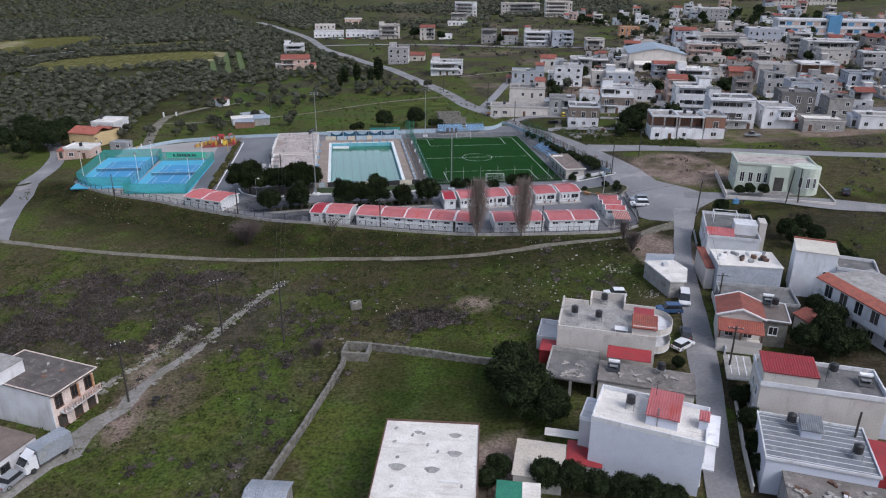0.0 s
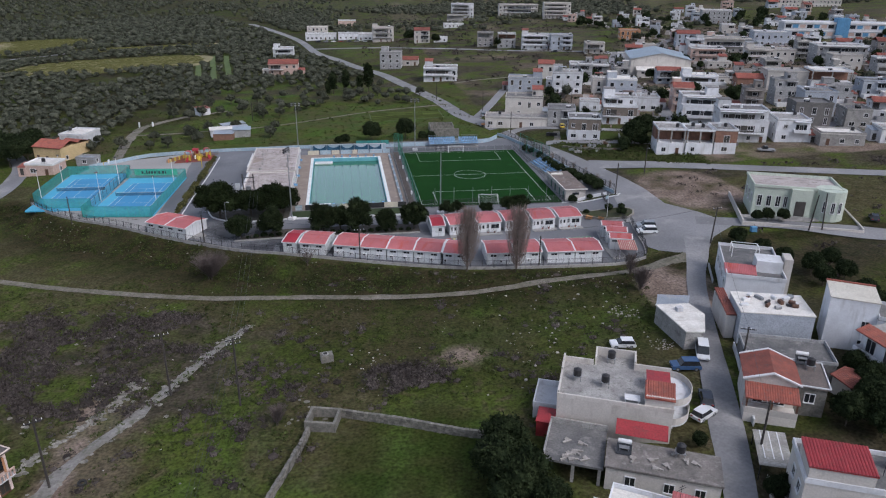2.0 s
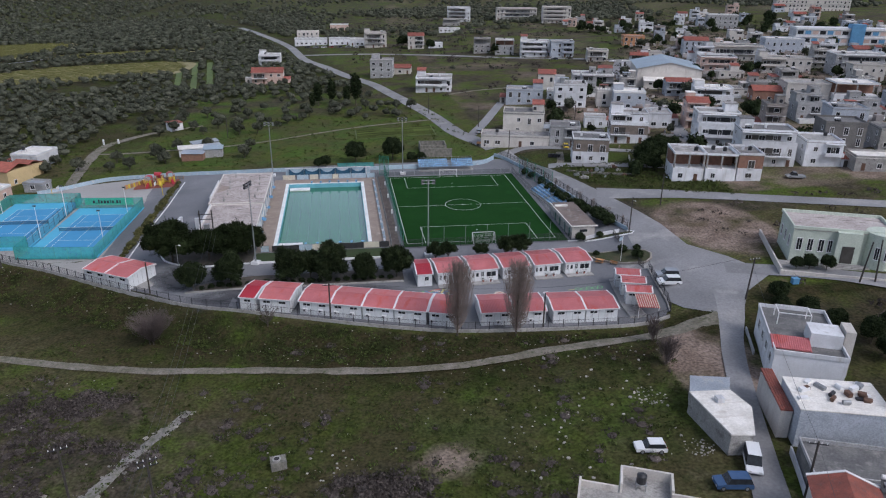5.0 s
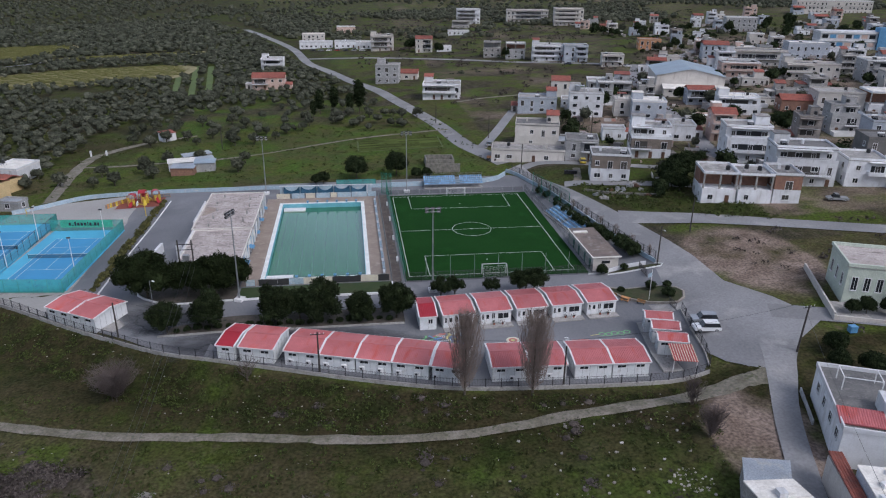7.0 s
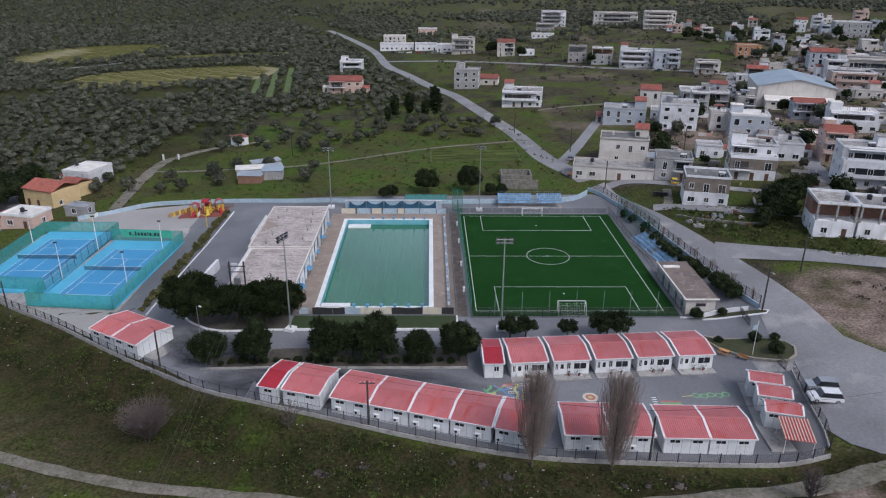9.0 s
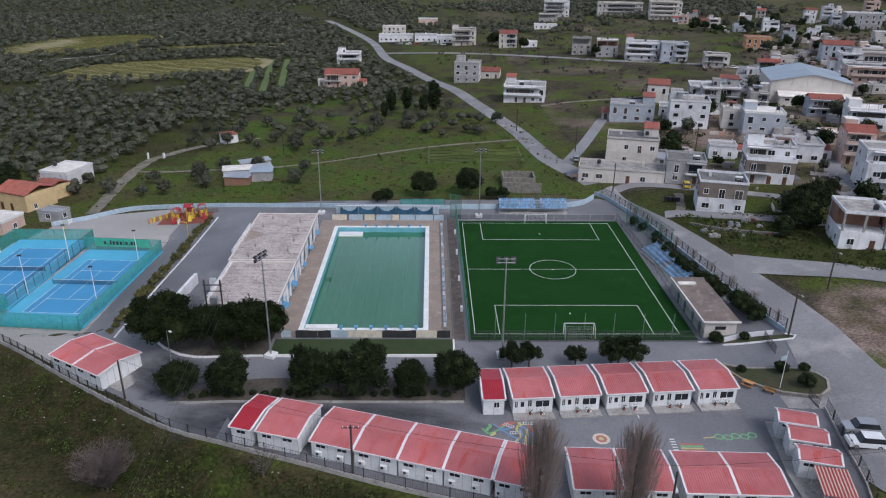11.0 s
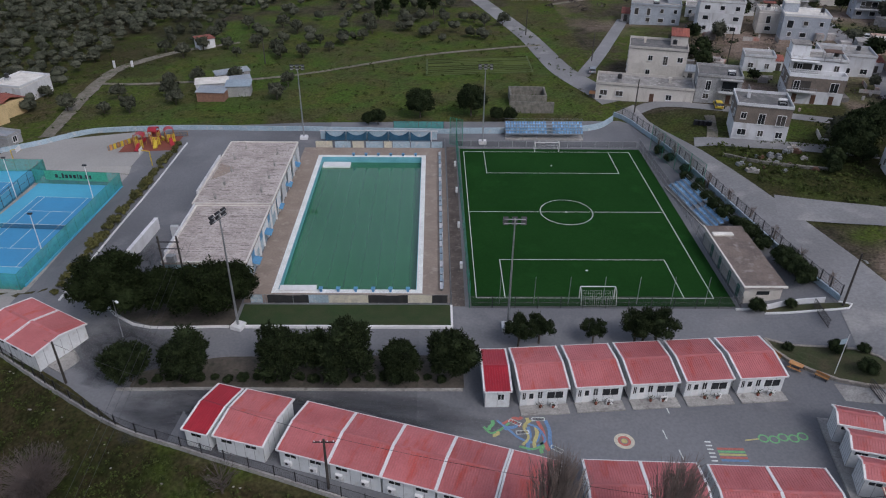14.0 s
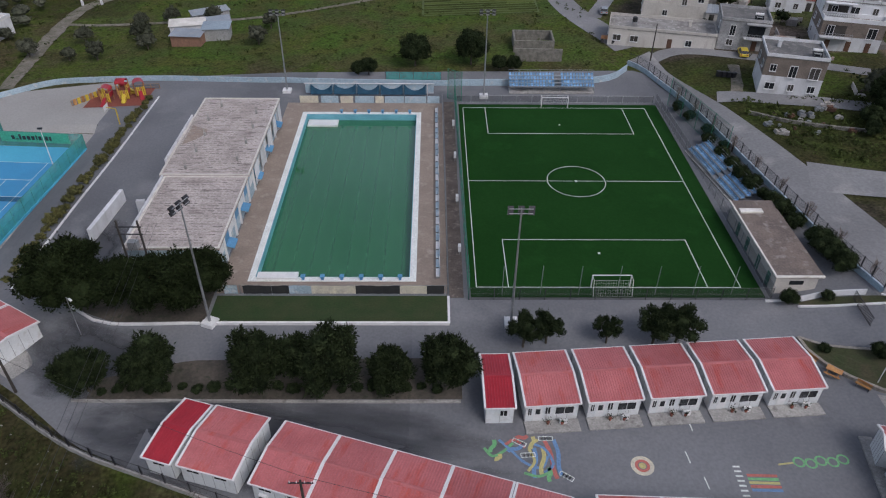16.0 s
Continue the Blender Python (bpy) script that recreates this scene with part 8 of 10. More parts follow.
house(250, 339.5, 14, 9, 2, CREAM, -17, "cream house before the apartments", seed=47, storey=3.5)
house(231, 422.5, 30, 12, 2, CREAM, -17, "beige and pink row of houses", seed=48, balconies=2, storey=4)
house(232, 375, 24, 11, 2, CREAM, -17, "pale apartment house with terraces", seed=49, balconies=1, storey=3.4, tower=1)
house(205, 392, 18, 11, 2, PINK, -17, "pink rendered house with balconies", seed=50, balconies=2, storey=3.4)
house(221, 449, 14, 10, 3, BLUEGREY, -17, "grey house with red gable roof", seed=51, gable=TILE)
house(313, 588, 23, 12, 3, GREY, -17, "grey house on the green slope", seed=52, storey=3.4)
house(466, 700, 66, 18, 3, CREAM, -20, "long cream monastery-like block on the hill", seed=53, storey=3.6, tanks=0)
house(189, 763, 40, 14, 3, CREAM, -8, "row of beige houses near the skyline", seed=54, storey=3.6, balconies=2)
house(214, 709, 26, 14, 4, CREAM, -10, "yellowish apartment block above the village", seed=55, balconies=2, storey=3.5)
house(272, 440, 22, 12, 2, BLUEGREY, -17, "low blue-grey workshop with sheet roof", seed=57, storey=4)
house(291, 438, 13, 8, 1, WHITE, -17, "small white annexe house", seed=58, storey=4.3)
house(176, 231, 8, 10, 2, CONCRETE, -17, "concrete house with rough walls", seed=59)
house(157, 212, 13, 8, 1, CONCRETE, -17, "low concrete house with a sheet roof", seed=60, storey=3.6, roof=WHITEROOF)
house(176, 210, 13, 8, 1, WHITE, -17, "low white flat-roofed house", seed=61, storey=4)
BUILT = [(o.location.x, o.location.y) for o in bpy.data.objects if o.name.startswith("house")]
rng = random.Random(77)
extra = 0
DUSK = mat("brown_grey_render", (0.25, 0.225, 0.205), (0.19, 0.17, 0.155), 0.5, 5, 0.9, vary=0.2, stain=(0.14, 0.13, 0.12))
LOOKS = ((DUSK, "brown-grey unfinished village house with rough walls"), (CONCRETE, "bare concrete village house with dark openings"), (WHITE, "white rendered house with flat roof and tanks"), (WHITE, "white village house with balconies and flat roof"), (CREAM, "cream rendered village house with small windows"), (GREY, "grey unplastered village house with flat roof"), (PINK, "pinkish village house among its neighbours"), (BLUEGREY, "blue-grey village house with flat roof"))
for gy in range(28):
    for gx in range(20):
        v = 222 + gy * 18 + rng.uniform(-5, 5)
        u = 84 + gx * 18.5 + rng.uniform(-5, 5)
        if u < along(EDGE, v) or (140 < u < 192 and 340 < v < 402) or math.hypot(u - 331, v - 465) < 48 or rng.random() < (0.1 if v < 400 else 0.45 if v < 520 else 0.75):
            continue
        if built_near(u, v, 13.5) or u > 120 + 0.66 * v or (u < 126 and v < 300):
            continue
        if abs(u - along([(232, 225), (240, 185), (250, 150), (270, 146), (300, 150), (322, 140), (345, 128), (372, 142), (415, 160), (450, 175)], v)) < 6:
            continue
        extra += 1
        BUILT.append((u, v))
        fl = rng.choice((1, 1, 2, 2, 3))
        wm, lb = LOOKS[rng.randrange(8)]
        house(u, v, rng.uniform(6.5, 11), rng.uniform(7, 9.5), fl, wm, -17 + rng.uniform(-5, 5), lb, seed=100 + extra, balconies=rng.choice((1, 1, 2, 2)), gable=TILE if rng.random() < 0.2 else None, tower=rng.choice((0, 1, 2)), top=TILE if rng.random() < 0.35 else None, setback=rng.choice((0, 0, 2.5)) if fl > 1 else 0)

# warehouse with a pale blue gable roof
hall = thing("warehouse", pose(162, 357, ground_z(162, 357), 0, 0, -17), "large cream warehouse with pale blue gable roof", "warehouse")
hw = 14.5
part("wall", Geo().extrude([(-hw, 0), (hw, 0), (hw, 34), (-hw, 34)], -2, 8).poly((-hw, 0, 8), (hw, 0, 8), (0, 0, 11)).poly((hw, 34, 8), (-hw, 34, 8), (0, 34, 11)), CREAM, hall)
part("roof", Geo().poly((-hw - 0.5, -0.6, 7.95), (0, -0.6, 11.05), (0, 34.6, 11.05), (-hw - 0.5, 34.6, 7.95)).poly((0, -0.6, 11.05), (hw + 0.5, -0.6, 7.95), (hw + 0.5, 34.6, 7.95), (0, 34.6, 11.05)), SHEETBLUE, hall)
part("lean_to", Geo().box(-hw + 3, hw - 1, -6, -0.05, -2, 3.2), CREAM, hall)
part("lean_to_roof", Geo().poly((-hw + 2.5, -6.5, 3.2), (hw - 0.5, -6.5, 3.2), (hw - 0.5, -0.01, 4.4), (-hw + 2.5, -0.01, 4.4)), WHITEROOF, hall)
for i in range(5):
    part("window", Geo().box(-9.5 + i * 4.2, -8 + i * 4.2, -6.06, -6, 1.6, 2.4), GLASSDARK, hall)

# school block with blue panels, far right
sc = thing("school_block", pose(331, 457, ground_z(331, 457), 0, 0, -17), "long white school block with blue panels", "school building")
part("wall", Geo().box(-36, 36, 0, 14, -3, 10), WHITE, sc)
for k in range(2):
    for i in range(16):
        part("window", Geo().box(-35 + i * 4.4, -31.6 + i * 4.4, -0.06, 0, 1.4 + k * 4.6, 3.6 + k * 4.6), (PINK, GLASSDARK, BLUEPAINT)[(i + k) % 3], sc)
    part("floor_band", Geo().box(-36.2, 36.2, -0.4, 14.2, 4.3 + k * 4.6, 5.0 + k * 4.6), TRIMWHITE, sc)
part("entrance_tower", Geo().box(-4, 4, -1.5, 6, -2, 12.5), BLUEPAINT, sc)

# pale green public hall beside the lane
ph = thing("public_hall", pose(106.6, 157.9, ground_z(106, 158), 0, 0, -21), "pale green public hall with tall windows and steps", "public building")
part("wall", Geo().box(-9.6, 9.0, 0, 10.6, -2.5, 6.6), MINT, ph)
part("roof", Geo().box(-9.7, 9.1, -0.1, 10.7, 6.6, 6.75), OLDROOF, ph)
part("parapet", parapet_geo(-9.8, 9.2, -0.2, 10.8, 6.75, 0.6, 0.3), MINT, ph)
part("entrance_bay", Geo().box(-1.8, 2.6, -1.2, 0.0, -2, 6.9), MINT, ph)
part("apse", Geo().tube((6.8, 0.6, -2.5), (6.8, 0.6, 7.2), 3.2, 3.2, 16), MINT, ph)
part("door", Geo().box(-0.7, 1.5, -1.27, -1.2, 0.7, 4.2), SHUTTER, ph)
for u in (-8.2, -6.2, -4.2):
    window_at(ph, u, 0, 3.6, 0.9, 2.4, 0)
for u in (-2.6,):
    window_at(ph, u, 0, 3.6, 0.7, 2.4, 0)
for a in (-30, 0, 28):
    window_at(ph, 6.8 + 3.2 * math.sin(radians(a)), 0.6 - 3.2 * math.cos(radians(a)), 3.6, 0.7, 2.4, a)
for v in (2.0, 5.2, 8.4):
    window_at(ph, -9.6, v, 3.6, 0.9, 2.2, -90)
for i in range(5):
    part("step", Geo().box(-3.4 - 0.25 * i, 4.2 + 0.25 * i, -1.6 - 0.4 * i, -1.2, -2, 0.6 - 0.16 * i), CONCRETE, ph)
yard = Geo().box(-12.5, 12.6, -7.3, -7.0, -2.5, 0.5).box(-12.5, -12.2, -7.0, 15, -2.5, 0.9).box(12.3, 12.6, -7.0, 9, -2.5, 0.9)
part("garden_wall", yard, CREAM, ph, "low cream garden wall")
part("forecourt", Geo().box(-12.1, 12.2, -6.95, -0.05, -2.5, -0.1), CONCRETE, ph)

# ---- houses along the narrow street ----
def root(name, x, y, yaw, label, category="house"):
    t = thing(name, pose(x, y, ground_z(x, y), 0, 0, yaw), label, category, "street houses")
    BUILT.append((x, y))
    return t


def railing_row(parent, x0, y0, x1, y1, z, h=0.9, material=None):
    g = Geo()
    d = math.hypot(x1 - x0, y1 - y0)
    n = max(1, int(d / 0.5))
    for i in range(n + 1):
        f = i / n
        g.tube((x0 + (x1 - x0) * f, y0 + (y1 - y0) * f, z), (x0 + (x1 - x0) * f, y0 + (y1 - y0) * f, z + h), 0.02, n=4)
    for k in (0.5, 1.0):
        g.tube((x0, y0, z + h * k), (x1, y1, z + h * k), 0.025, n=4)
    return part("railing", g, material or METALGREY, parent)


def lift(t, x, y, z):
    """World place of a point in a house's own frame."""
    return t.matrix_basis @ Vector((x, y, z))


# pale lilac house: blank street-side wall, white roof, red stair tower
t = root("house", 32.5, 64.1, -30.5, "pale lilac house with white roof and red stair tower")
part("wall", Geo().box(-6.5, 6.5, 0, 7.4, -2.0, 7.7), LILAC, t)
part("roof", Geo().box(-6.4, 6.4, 0.2, 7.2, 7.7, 7.82), WHITEROOF, t)
part("parapet", parapet_geo(-6.55, 6.55, -0.03, 7.45, 7.7, 0.62, 0.16), WHITE, t)
part("stair_tower", Geo().extrude([(-0.4, 1.6), (3.2, 1.6), (3.2, 6.4), (-0.4, 6.4)], 7.7, 9.3), LILAC, t)
part("tower_roof", tiled_slab(3.7, 5.0, 0, 0.5, "shed", 0.12, 0.3), REDPANEL, t, "pinkish red ribbed roof", pose(1.4, 4.0, 9.3))
part("vent_block", Geo().box(5.5, 6.5, 3.0, 4.6, 7.7, 9.2), LILAC, t)
part("vent_roof", tiled_slab(1.0, 1.6, 0, 0.2, "shed", 0.1, 0.3), REDPANEL, t, "", pose(6.0, 3.8, 9.2))
part("side_balcony", Geo().box(6.56, 7.9, 1.0, 7.2, 3.8, 4.0), WHITE, t)
part("side_canopy", Geo().box(6.56, 7.9, 1.0, 7.2, 7.3, 7.5), WHITE, t)
part("side_terrace", Geo().box(-8.2, -6.56, 2.0, 6.5, -2, 6.0), WHITE, t)
part("terrace_parapet", parapet_geo(-8.25, -6.57, 1.95, 6.55, 6.0, 0.5, 0.12), WHITE, t)
part("ledge", Geo().box(-7.2, 7.6, -0.7, -0.04, -2, 0.15), LILAC, t)
for v, z in ((2.2, 5.2), (5.4, 5.2), (2.2, 1.6), (5.4, 1.6)):
    window_at(t, 6.5, v, z, 1.1, 1.3, 90)
water_tank(*lift(t, -2.6, 4.2, 7.83), -30, True)
tagged(part("flue_pipe", Geo().tube((0, 0, 0), (0, 0, 2.6), 0.09, n=8), METALGREY, m=pose(*lift(t, 0.9, 1.6, 7.8))), "silver metal flue pipe on the roof", "flue pipe")
tagged(part("roof_aerial", Geo().tube((0, 0, 0), (0, 0, 4.0), 0.03, n=5).box(-0.6, 0.6, -0.02, 0.02, 3.5, 3.55).box(-0.4, 0.4, -0.02, 0.02, 3.8, 3.84), DARKMETAL, m=pose(*lift(t, 0.2, 5.3, 7.8), 0, 0, 20)), "thin television aerial on the roof", "aerial", "aerials")

# large cream house with terraces
t = root("house", 37.4, 90.6, -22.5, "large cream house with roof terraces and water tanks")
t.location.z -= 1.2
part("wall", Geo().box(-7.4, 7.4, 0, 9.0, -1.6, 6.6), CREAM, t)
part("rear_wing", Geo().box(-3.0, 2.6, 9.0, 12.4, -1.6, 6.6), CREAM, t)
part("roof", Geo().box(-7.2, 7.2, 0.2, 9.2, 6.6, 6.72).box(-2.8, 2.4, 9.2, 12.2, 6.6, 6.72), CONCRETE, t, "pale grey roof terrace")
pp = Geo().box(-7.45, 7.45, -0.05, 0.18, 6.6, 7.2).box(-7.45, -7.2, 0.18, 5.5, 6.6, 7.5).box(-7.2, -3.2, 9.2, 9.45, 6.6, 7.5).box(2.4, 7.4, 9.2, 9.45, 6.6, 7.7)
pp.box(-3.05, -2.8, 9.2, 12.4, 6.6, 8.0).box(2.4, 2.65, 9.45, 12.4, 6.6, 8.0).box(-2.8, 2.4, 12.2, 12.45, 6.6, 8.0).box(-7.45, -7.2, 5.5, 9.45, 6.6, 7.9)
for k in range(0, len(pp.v), 8):
    q = Geo()
    q.v, q.f = pp.v[k:k + 8], pp.f[:6]
    part("parapet", q, CREAM, t)
part("stair_tower", Geo().box(3.8, 7.35, 0.2, 2.6, 6.6, 8.6), CREAM, t)
part("tower_roof", tiled_slab(3.5, 2.6, 0, 0.9, "shed", 0.15, 0.3), TILE, t, "orange tiled stair roof", pose(5.55, 1.4, 8.4))
part("sheet_roof", Geo().box(3.9, 7.0, 4.2, 6.9, 8.4, 8.5), SHEETRED, t, "red sheet roof over the stairs")
for u, v in ((4.0, 4.3), (6.9, 4.3), (4.0, 6.8), (6.9, 6.8)):
    part("roof_post", Geo().tube((u, v, 6.7), (u, v, 8.4), 0.05, n=5), TRIMWHITE, t)
arc = [(7.4 + 2.6 * math.cos(a), 5.6 + 3.6 * math.sin(a)) for a in [radians(-90 + 15 * i) for i in range(13)]]
for z in (3.2, 6.2):
    part("curved_balcony", Geo().extrude(arc, z, z + 0.25), WHITE, t, "rounded white balcony slab")
    rim_ = Geo()
    for (x0, y0), (x1, y1) in zip(arc, arc[1:]):
        rim_.poly((x0, y0, z + 0.25), (x1, y1, z + 0.25), (x1, y1, z + 1.25), (x0, y0, z + 1.25)).poly((x0 - 0.1, y0, z + 1.25), (x1 - 0.1, y1, z + 1.25), (x1 - 0.1, y1, z + 0.25), (x0 - 0.1, y0, z + 0.25)).poly((x0, y0, z + 1.25), (x1, y1, z + 1.25), (x1 - 0.1, y1, z + 1.25), (x0 - 0.1, y0, z + 1.25))
    part("balcony_wall", rim_, CREAM, t)
for v in (1.6, 5.6, 8.0):
    for z in (1.6, 4.8):
        window_at(t, 7.4, v, z, 1.3, 1.8, 90)
part("side_terrace", Geo().box(-10.8, -7.46, 3.0, 9.0, -1.6, 2.4), WHITE, t)
part("terrace_parapet", parapet_geo(-10.85, -7.47, 2.95, 9.05, 2.4, 0.9, 0.18), WHITE, t)
for u, v in ((-5.2, 4.6), (-1.4, 4.0), (-0.8, 10.6)):
    water_tank(*lift(t, u, v, 6.73), -20, True)
tagged(part("glass_table", Geo().box(-1.0, 1.0, -0.7, 0.7, 0.6, 0.66).box(-0.9, -0.8, -0.6, -0.5, 0, 0.6).box(0.8, 0.9, -0.6, -0.5, 0, 0.6).box(-0.9, -0.8, 0.5, 0.6, 0, 0.6).box(0.8, 0.9, 0.5, 0.6, 0, 0.6), TRIMWHITE, m=pose(*lift(t, 2.2, 1.2, 6.73), 0, 0, -22)), "pale flat skylight frame on the roof", "skylight")

# low half-built house with rubble roof and open ground floor
t = root("house", 35.9, 80.6, -24, "unfinished low house with stained roof and rubble")
part("wall", Geo().box(-2.9, 10.2, 0.2, 5.4, -1.6, 3.1), CREAM, t)
part("roof", Geo().box(-3.1, 10.4, 0, 5.6, 3.1, 3.4), mat("brown_stained_concrete", (0.20, 0.18, 0.165), (0.13, 0.12, 0.11), 0.5, 4, 0.9, bump=0.3, stain=(0.27, 0.25, 0.23)), t, "stained concrete roof slab")
part("open_slab", Geo().box(-10.6, -3.2, 0.4, 8.2, 2.2, 2.5), DARKROOF, t, "dark concrete slab on columns")
for u in (-10.3, -6.8, -3.6):
    for v in (0.7, 7.9):
        part("column", Geo().box(u - 0.2, u + 0.2, v - 0.2, v + 0.2, -1.8, 2.2), CONCRETE, t)
part("back_wall", Geo().box(-10.4, -3.4, 7.6, 8.0, -1.8, 2.2), BRICK, t)
part("parapet", Geo().box(-10.6, -3.2, 8.0, 8.2, 2.5, 3.3).box(-10.6, -10.4, 0.4, 8.0, 2.5, 3.1), CONCRETE, t)
part("red_canopy", Geo().poly((-2.2, 6.2, 3.8), (4.2, 6.2, 3.8), (4.2, 8.4, 4.6), (-2.2, 8.4, 4.6)).poly((-2.2, 8.4, 4.52), (4.2, 8.4, 4.52), (4.2, 6.2, 3.72), (-2.2, 6.2, 3.72)), SHEETRED, t, "bright red sheet canopy")
part("red_shed_roof", Geo().poly((-12.6, 8.4, 2.0), (-9.0, 8.4, 2.0), (-9.0, 11.2, 2.5), (-12.6, 11.2, 2.5)).box(-12.5, -9.1, 8.5, 11.1, -1.6, 1.95), SHEETRED, t, "rusty red sheet roofed lean-to")
random.seed(44)
for i in range(16):
    q = lift(t, random.uniform(-8.5, -3.6) if i < 8 else random.uniform(-2, 9.5), random.uniform(1, 4.6), 2.5 if i < 8 else 3.4)
    tagged(part("broken_board", Geo().box(-0.7, 0.7, -0.12, 0.12, 0, 0.16, pose(0, 0, 0.02, 4, 5, 0)).box(-0.3, 0.3, -0.25, 0.25, 0, 0.2, pose(0.2, 0.3, 0, 6, 0, 25)), RUBBLE, m=pose(*q, 0, 0, random.uniform(0, 180))), "broken board and block lying on the roof", "rubble", "roof rubble")
water_tank(*lift(t, -1.0, 3.4, 3.4), -24, False)
water_tank(*lift(t, 5.6, 4.2, 3.4), -24, True)
for u in (0, 4.5, 8):
    window_at(t, u, 0.2, 1.6, 1.1, 1.2, 0)

# near house with the broad white roof
t = root("house", 5.4, 58.6, -12, "house with a broad weathered white roof")
part("wall", Geo().box(-5.7, 5.7, 0, 14.0, -2, 6.6), CREAM, t)
part("roof", Geo().box(-5.75, 5.75, -0.05, 14.05, 6.6, 6.8), WHITEROOF, t, "patchy white coated roof")
part("roof_edge", parapet_geo(-5.85, 5.85, -0.15, 14.15, 6.72, 0.2, 0.16), BROWNWOOD, t)
for u in (-3, 0, 3):
    window_at(t, u, 14.0, 4.8, 1.1, 1.3, 180)
for u, v, r in ((-3.4, 5.4, 0.8), (3.0, 8.2, 0.7), (2.9, 11.6, 0.6), (-1.6, 11.9, 0.4), (0.6, 5.2, 0.7)):
    part("roof_patch", Geo().extrude([(r * 1.2 * math.cos(a) * (1 + 0.2 * math.sin(3 * a)), r * 0.8 * math.sin(a)) for a in [2 * math.pi * i / 18 for i in range(18)]], 0, 0.006), CONCRETE if u else WHITEROOF, t, "grey puddle stain", pose(u, v, 6.8))
part("roof_skirt", Geo().box(-5.86, 5.86, 14.16, 14.3, 5.6, 6.9), BROWNWOOD, t, "brown fascia board")
tagged(part("drain_pipe", Geo().tube((-1.2, 0, 0.12), (1.2, 0, 0.12), 0.1, n=8), TRIMWHITE, m=pose(*lift(t, 2.6, 3.2, 6.82), 0, 0, -16)), "white plastic pipe lying on the roof", "pipe")
random.seed(12)
for i in range(9):
    q = lift(t, random.uniform(-5, 5), random.uniform(2, 13.4), 6.8)
    tagged(part("roof_block", Geo().box(-0.2, 0.2, -0.12, 0.12, 0, 0.18), CONCRETE, m=pose(*q, 0, 0, random.uniform(0, 90))), "loose concrete block on the white roof", "block", "roof blocks")

# lean-to sheds behind the lilac house
t = root("shed", 21.0, 68.0, -20, "pale tin-roofed shed with a red sheet lean-to", "shed")
part("wall", Geo().box(-2.9, 2.9, -3.0, 3.0, -1.8, 2.3), CREAM, t)
part("roof", Geo().poly((-3.1, -3.2, 2.3), (3.1, -3.2, 2.3), (3.1, 3.2, 2.9), (-3.1, 3.2, 2.9)), mat("cream_sheet_roof", (0.52, 0.47, 0.40), (0.44, 0.40, 0.34), 0.5, 5, 0.6), t)
part("lean_to_roof", Geo().poly((3.2, 0.4, 2.2), (7.6, 0.4, 2.2), (7.6, 4.4, 2.8), (3.2, 4.4, 2.8)), SHEETRED, t)
part("lean_to_wall", Geo().box(3.2, 7.6, 0.6, 4.2, -1.8, 2.1), WHITE, t)
part("white_roof", Geo().poly((0.2, 4.6, 2.9), (7.8, 4.6, 2.9), (7.8, 6.0, 3.1), (0.2, 6.0, 3.1)), WHITEROOF, t)
t = root("shed", -12.0, 68.0, -12, "small shed with a grey corrugated roof", "shed")
part("wall", Geo().box(-2.4, 2.4, -2.2, 2.2, -1, 2.4), CONCRETE, t)
part("roof", tiled_slab(4.8, 4.4, 0, 0.7, "x", 0.2, 0.28), SHEETGREY, t, "", pose(0, 0, 2.4))
t = root("shed", 17.0, 62.6, -15, "green and white sheet roofed stall", "shed")
part("wall", Geo().box(-2.4, 2.4, -2, 2, -2, 2.0), GREENNET, t)
part("roof", Geo().poly((-2.6, -2.2, 2.0), (0.4, -2.2, 2.0), (0.4, 2.2, 2.5), (-2.6, 2.2, 2.5)), GREENNET, t)
part("white_roof", Geo().poly((0.45, -2.2, 2.0), (2.6, -2.2, 2.0), (2.6, 2.2, 2.5), (0.45, 2.2, 2.5)), WHITEROOF, t)

# wedge-shaped garage on the street corner
t = root("garage", 58.6, 115.0, 0, "wedge-shaped concrete garage with a white roof", "garage")
shape = [(-1.9, -5.4), (0.9, -5.8), (3.6, -0.3), (2.9, 3.8), (-2.7, 4.2)]
part("wall", Geo().extrude(shape, -1.5, 3.1), CONCRETE, t, "stained concrete walls")
part("roof", Geo().extrude([(x * 1.06, y * 1.03) for x, y in shape], 3.1, 3.3), WHITEROOF, t)
part("sheet_roof", Geo().extrude([(-2.6, 4.45), (3.1, 4.05), (4.9, 7.3), (-0.6, 8.5)], 2.9, 3.05), SHEETGREY, t)
part("rear_wall", Geo().extrude([(-2.4, 4.5), (3.0, 4.1), (4.7, 7.2), (-0.5, 8.3)], -1.5, 2.9), CONCRETE, t)
part("vent_block", Geo().box(-0.4, 0.6, 1.0, 2.0, 3.3, 4.0), WHITE, t)

